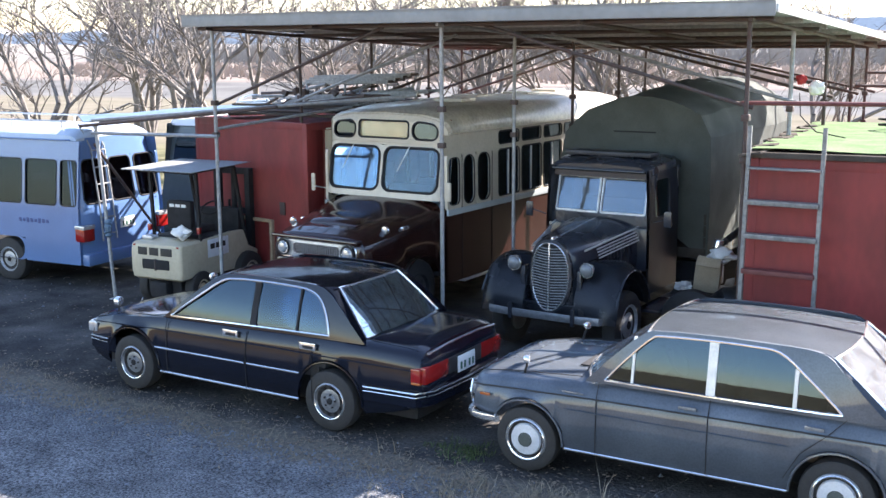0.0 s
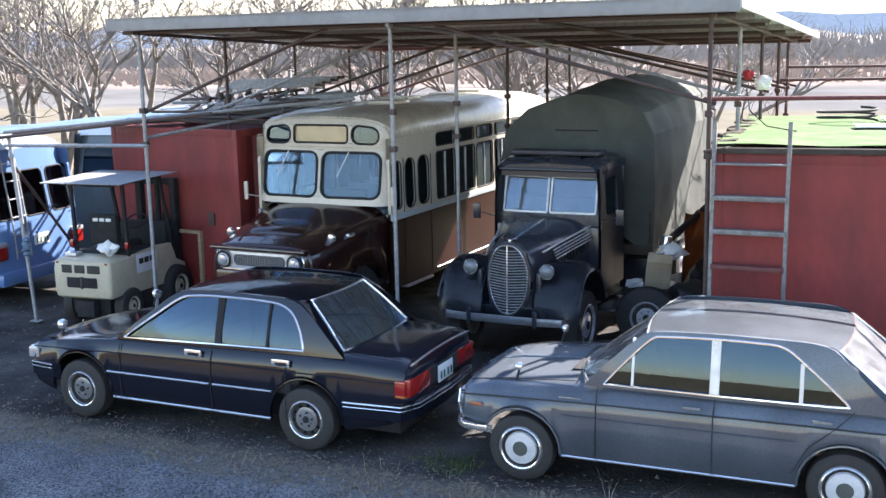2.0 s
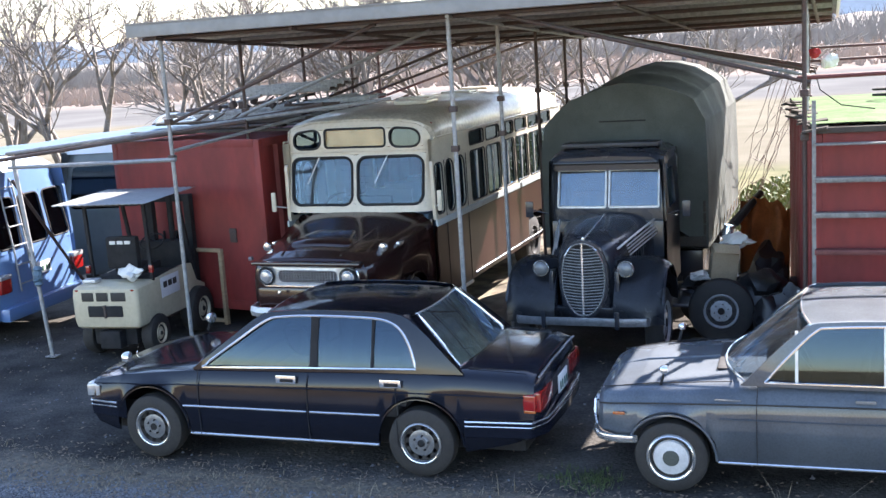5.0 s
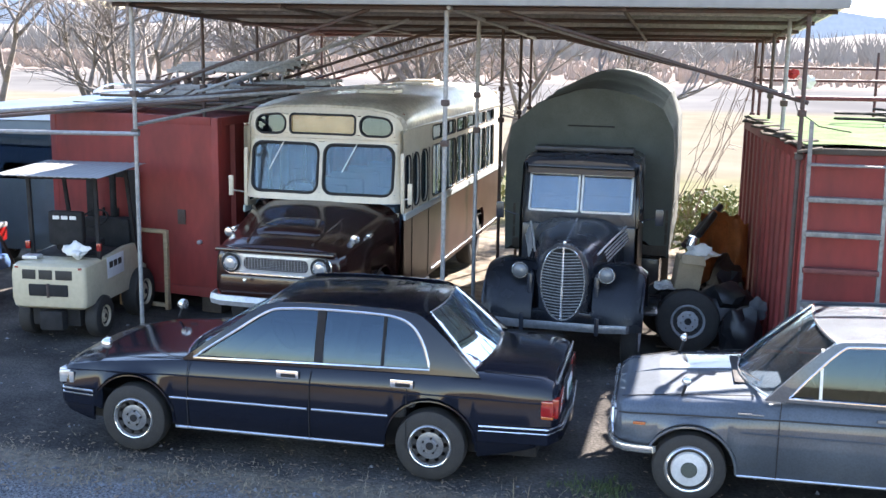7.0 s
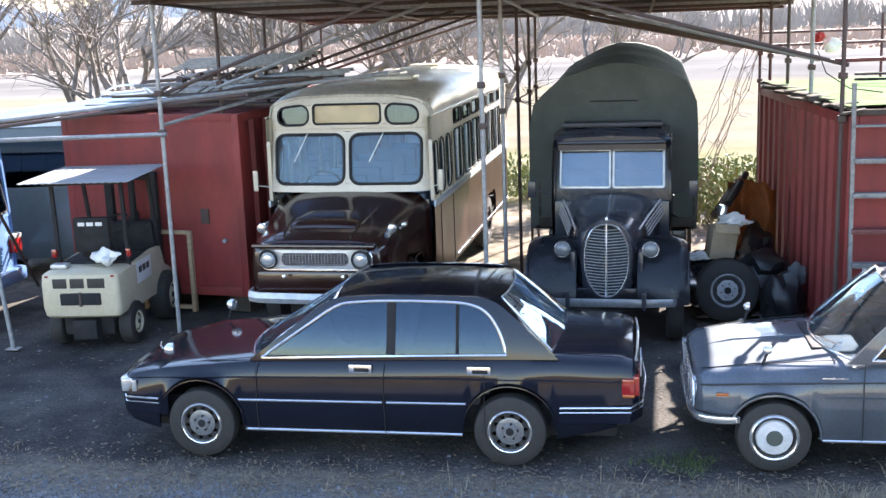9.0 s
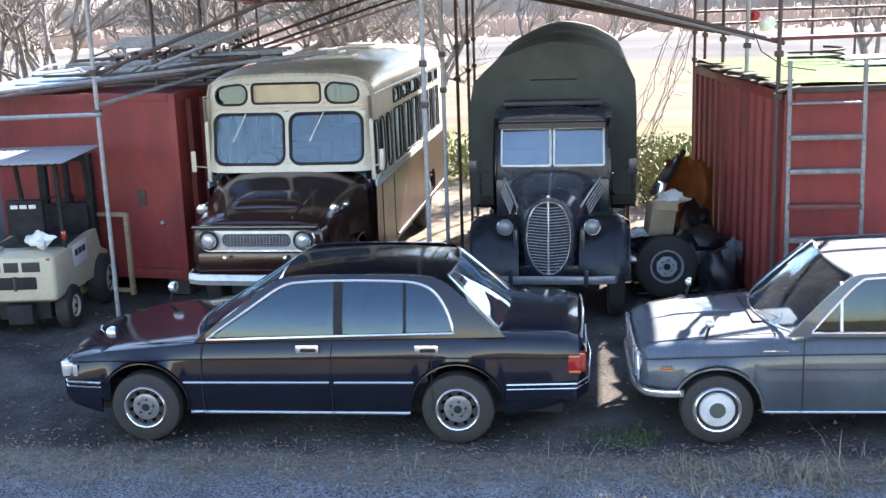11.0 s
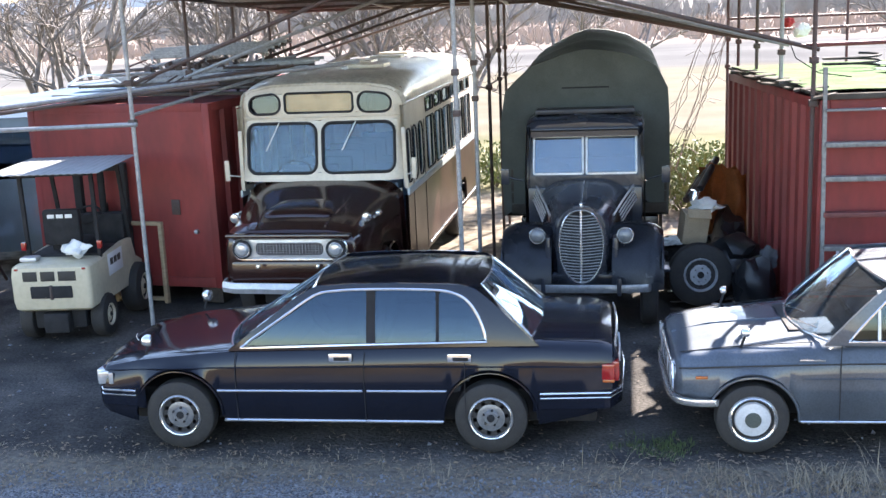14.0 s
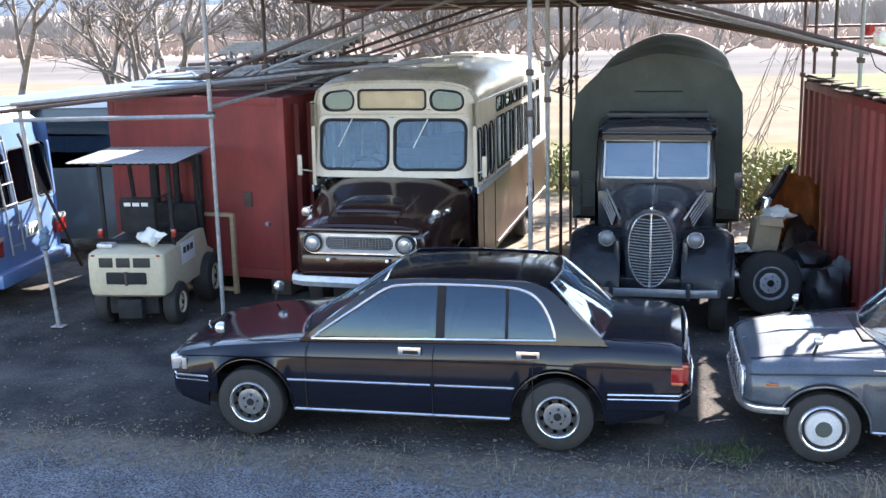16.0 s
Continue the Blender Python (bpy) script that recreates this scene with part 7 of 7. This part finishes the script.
# ---- junk between lorry and container ----
def junk():
    th = thing("spare_wheel", "spare lorry wheel with grey steel rim leaning on junk", "wheel", pose(3.50, 3.80, 0.0, 0, 0, 4))
    wheel(th, (0, 0, 0.40), (0, -1, 0.10), 0.385, 0.24, 0.20, M_RIMGREY, "five")
    th = thing("discarded_wheel", "worn black truck wheel lying among the junk", "wheel", pose(4.0, 4.45, 0.0, 0, 0, 30))
    wheel(th, (0, 0, 0.36), (-0.3, -1, 0.45), 0.36, 0.22, 0.22, M_DARK, "truck")
    th = thing("discarded_wheel", "worn black truck wheel lying among the junk", "wheel", pose(3.25, 4.6, 0.0, 0, 0, -20))
    wheel(th, (0, 0, 0.36), (0.2, -1, 0.2), 0.36, 0.22, 0.22, M_DARK, "truck")
    solo("plastic_cover", blob((3.85, 5.0, 0.25), (0.52, 0.95, 0.55), 5, 0.55, 4), M_BLACKBAG, "crumpled black plastic cover over a mound of junk", "plastic cover")
    solo("black_bag", blob((3.95, 4.15, 0.55), (0.30, 0.28, 0.26), 7, 0.6), M_BLACKBAG, "bulging black plastic bag", "bag")
    solo("grey_sack", blob((4.10, 3.55, 0.35), (0.24, 0.18, 0.33), 9, 0.5), M_BLACKBAG, "slumped black sack against the container", "sack")
    th = thing("cardboard_box", "torn brown cardboard box on the junk heap", "box", pose(3.48, 4.45, 0.86, 8, 6, 12))
    part("box_body", box(B(), (0, 0, 0), (0.32, 0.26, 0.40), 0.012), M_CARD, th)
    part("flap", box(B(), (0.0, -0.16, 0.22), (0.30, 0.14, 0.012), 0.003, Matrix.Rotation(radians(35), 4, "X")), M_CARD, th)
    solo("plastic_bag", blob((3.62, 4.52, 1.11), (0.19, 0.16, 0.09), 4, 0.6), M_BAG, "crumpled white plastic bag on the junk heap", "bag")
    solo("plastic_bag", blob((3.20, 4.35, 0.70), (0.11, 0.10, 0.05), 8, 0.7), M_BAG, "crumpled white plastic bag beside the lorry", "bag")
    solo("plastic_sheet", blob((4.30, 3.75, 0.62), (0.10, 0.05, 0.12), 14, 0.6), M_SEAT, "scrap of grey plastic sheet by the container", "plastic sheet")
    bm = B()
    rows = []
    for i in range(13):
        u = i / 12
        row = []
        for j in range(11):
            v = j / 10
            x = 3.62 + 0.62 * u
            z = 1.52 - 1.15 * v - 0.16 * abs(u - 0.35) + 0.10 * noise.noise((u * 6, 0.3, 4))
            y = 5.35 - 0.38 * v + 0.10 * math.sin(u * 13 + v * 3) * (0.5 + v) + 0.16 * noise.noise((u * 4, v * 4, 2))
            row.append((x, y, z))
        rows.append(row)
    loft(bm, rows, False, False)
    bmesh.ops.solidify(bm, geom=bm.faces[:], thickness=0.012)
    solo("tarpaulin", bm, M_ORANGE, "rust-orange tarpaulin draped over the junk heap", "tarpaulin", smooth=60)
    for k in range(4):
        solo("drain_pipe", tube(B(), [(3.42 + 0.06 * k, 4.9, 1.12 + 0.05 * k), (3.72 + 0.05 * k, 5.5, 1.42 + 0.05 * k)], 0.045, 10), M_BLACKBAG if k % 2 else M_DARKPIPE, "length of dark pipe on the junk heap", "pipe", "junk pipes")
    solo("can", lathe(B(), [(0, 0.06), (0.0, 0.065), (0.14, 0.065), (0.15, 0.06)], (3.50, 4.72, 1.13), (0.2, 0, 1), 16), M_CHROME, "shiny metal can on the junk heap", "can")
    rnd = random.Random(8)
    for k in range(16):
        x, y = rnd.uniform(3.1, 4.1), rnd.uniform(3.3, 4.5)
        solo("scrap", box(B(), (x, y, 0.05 + rnd.uniform(0, 0.08)), (rnd.uniform(0.08, 0.3), rnd.uniform(0.05, 0.15), 0.02), 0.004, Euler((rnd.uniform(-.3, .3), rnd.uniform(-.3, .3), rnd.uniform(0, 3))).to_matrix().to_4x4()), rnd.choice((M_DARKWOOD, M_TIMBER, M_ALU, M_BAG)), "small scrap lying on the ground", "scrap", "ground scraps")
    # Stands for a red and white lamp; bag and cloth materials give its colours.
    th = thing("bag", "white bag with red top tied to a scaffold post", "bag", pose(4.62, 4.32, 3.26))
    part("sack", blob((0.10, 0.05, 0.0), (0.09, 0.07, 0.08), 3, 0.5), M_BAG, th)
    part("top", blob((-0.06, 0.0, 0.10), (0.06, 0.05, 0.055), 6, 0.5), M_REDCLOTH, th)
    solo("cable", tube(B(), [(4.55, 4.3, 3.2), (4.62, 4.1, 2.95), (4.85, 3.9, 2.78), (5.2, 3.8, 2.73)], 0.007, 5), M_DARK, "thin black cable hanging from the post", "cable")


junk()


# ---- trees, shrubs and reeds ----
def tree(x, y, h, seed, lean=(0, 0), stems=2, category="tree"):
    rnd = random.Random(seed)
    th = thing("bare_tree", "bare winter tree with pale forking branches", "tree", pose(x, y, 0), "bare trees")
    trunk, crown = B(), B()

    def grow(bm, p, d, length, r, level):
        n = 4 if level < 2 else 3
        pts = [p]
        dd = d.copy()
        for i in range(n):
            dd = (dd + Vector((rnd.uniform(-.13, .13), rnd.uniform(-.13, .13), rnd.uniform(-.04, .12)))).normalized()
            pts.append(pts[-1] + dd * length / n)
        tube(bm, pts, r, 7 if level == 0 else (5 if level < 3 else 3), caps=False, r_end=r * 0.55)
        if level >= 5:
            return
        kids = rnd.randint(2, 3) + (1 if level in (1, 2, 3) else 0)
        for k in range(kids):
            t = rnd.uniform(0.35, 1.0) if k else 1.0
            q = pts[min(n, max(1, round(t * n)))]
            side = Vector((rnd.gauss(0, 1), rnd.gauss(0, 1), rnd.gauss(0.15, 0.5))).normalized()
            nd = (dd * 0.75 + side * rnd.uniform(0.45, 0.85)).normalized()
            grow(crown, q, nd, length * rnd.uniform(0.58, 0.82), max(0.0065, r * 0.61 * rnd.uniform(0.8, 1.05)), level + 1)

    for s in range(stems):
        a = rnd.uniform(0, 6.28)
        d = Vector((lean[0] + 0.30 * math.cos(a) * (stems > 1), lean[1] + 0.25 * math.sin(a), 1)).normalized()
        grow(trunk, Vector((0.12 * math.cos(a), 0.12 * math.sin(a), -0.1)), d, h * 0.36, 0.125 * h / 7, 0)
    part("trunk", trunk, M_BARK, th, smooth=80)
    part("crown", crown, M_BARK, th, "bare twigs and branches", smooth=80)


for args in ((-13.2, 14.0, 7.5, 1, (-0.2, 0), 3), (-9.0, 14.2, 7.0, 2, (-0.25, 0), 3), (-17.5, 16.0, 8.0, 3, (0.1, 0), 3), (-5.0, 15.2, 7.2, 4, (-0.2, 0), 2), (-2.7, 15.5, 7.5, 5, (0.2, 0), 3), (-1.2, 17.0, 6.5, 6, (0.25, 0), 2), (-22.0, 19.0, 8.5, 7, (0, 0), 3), (-11.5, 20.0, 7.5, 9, (0.1, 0), 2), (1.5, 19.0, 6.0, 12, (0.3, 0), 2), (-27.0, 24.0, 9.0, 14, (0, 0), 3), (15.0, 38.0, 7.0, 16, (0, 0), 3), (-16.0, 27.0, 8.0, 18, (0, 0), 2), (-19.5, 12.5, 7.0, 20, (0.2, 0), 3), (-7.0, 16.5, 7.0, 22, (0.1, 0), 3), (-4.0, 18.0, 7.0, 24, (-0.3, 0), 2)):
    tree(*args)


def leafy(bm, c, s, n, size, rnd):
    for _ in range(n):
        d = Vector((rnd.gauss(0, 1), rnd.gauss(0, 1), rnd.gauss(0, 1))).normalized() * rnd.random() ** 0.4
        p = Vector((c[0] + d.x * s[0], c[1] + d.y * s[1], max(0.02, c[2] + d.z * s[2])))
        e = Euler((rnd.random() * 6.28, rnd.random() * 6.28, rnd.random() * 6.28)).to_matrix()
        k = size * rnd.uniform(0.6, 1.3)
        v = [bm.verts.new(p + e @ Vector(q)) for q in ((-k, 0, 0), (0, -k * 0.45, 0.01), (k, 0, 0), (0, k * 0.45, 0.01))]
        bm.faces.new(v)


def shrub(c, s, n, size, seed, label):
    rnd = random.Random(seed)
    th = thing("shrub", label, "shrub")
    bm = B()
    for k in range(9):
        a = rnd.uniform(0, 6.28)
        tube(bm, [(c[0], c[1], 0), (c[0] + s[0] * 0.5 * math.cos(a), c[1] + s[1] * 0.5 * math.sin(a), c[2]), (c[0] + s[0] * 0.9 * math.cos(a), c[1] + s[1] * 0.9 * math.sin(a), c[2] + s[2] * rnd.uniform(0.3, 0.9))], 0.014, 4, r_end=0.005)
    part("stems", bm, M_BARK, th)
    bm = B()
    leafy(bm, c, s, n, size, rnd)
    part("foliage", bm, M_LEAF, th, smooth=10)


shrub((3.75, 10.2, 0.55), (0.75, 0.8, 0.55), 1500, 0.06, 1, "low leafy green shrub behind the lorry")
shrub((4.3, 12.3, 0.5), (1.2, 0.8, 0.5), 1300, 0.06, 2, "low leafy green shrub at the field edge")
shrub((1.15, 11.6, 1.1), (0.55, 0.6, 1.1), 1500, 0.055, 3, "tall leafy shrub beyond the shelter posts")
shrub((0.2, 13.2, 0.5), (0.9, 0.6, 0.5), 900, 0.06, 4, "low leafy shrub at the field edge")


def vines():
    rnd = random.Random(31)
    bm = B()
    for k in range(9):
        x, y = rnd.uniform(3.75, 4.2), rnd.uniform(8.6, 9.6)
        pts = [(x + 0.3, y, 3.6)]
        for i in range(7):
            pts.append((x + 0.3 - 0.14 * i + rnd.uniform(-.08, .08), y + rnd.uniform(-.08, .08), 3.6 - 0.38 * (i + 1)))
        tube(bm, pts, 0.006, 4)
        for p in pts[1:]:
            tube(bm, [p, (p[0] + rnd.uniform(-.25, .25), p[1] + rnd.uniform(-.1, .1), p[2] - rnd.uniform(0.05, 0.25))], 0.004, 3)
    solo("dry_vine", bm, M_BARK, "dry leafless vine hanging from the shelter frame", "vine")


vines()


def far_scrub():
    rnd = random.Random(41)
    bm = B()
    for _ in range(5000):
        y = rnd.choice((rnd.uniform(95, 150), rnd.uniform(95, 150), rnd.uniform(150, 230)))
        x = rnd.uniform(-1.1, 0.75) * (y + 12)
        h = rnd.uniform(0.4, 1.5)
        for k in range(5):
            a = rnd.uniform(-1, 1) * h * 0.6
            w = 0.05 + h * 0.05
            v = [bm.verts.new(q) for q in ((x + a * 0.4 - w, y, 0), (x + a * 0.4 + w, y + 0.1, 0), (x + a, y + rnd.uniform(-.4, .4), h * rnd.uniform(0.6, 1.1)))]
            bm.faces.new(v)
    solo("reeds", bm, M_REED, "broad belt of dry brown reeds beyond the field", "reeds", kind="stuff", smooth=10)
    bm = B()
    for _ in range(2600):
        y = rnd.uniform(190, 300)
        x = rnd.uniform(-1.1, 0.8) * (y + 12)
        h = rnd.uniform(2, 7.5)
        for k in range(9):
            a, w = rnd.uniform(-1, 1) * h * 0.55, 0.10 + h * 0.02
            z0 = rnd.uniform(0, h * 0.3)
            v = [bm.verts.new(q) for q in ((x + a * 0.3 - w, y, z0), (x + a * 0.3 + w, y, z0), (x + a, y + 0.5, h * rnd.uniform(0.6, 1.05)))]
            bm.faces.new(v)
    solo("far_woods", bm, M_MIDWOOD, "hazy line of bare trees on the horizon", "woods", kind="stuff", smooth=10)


far_scrub()
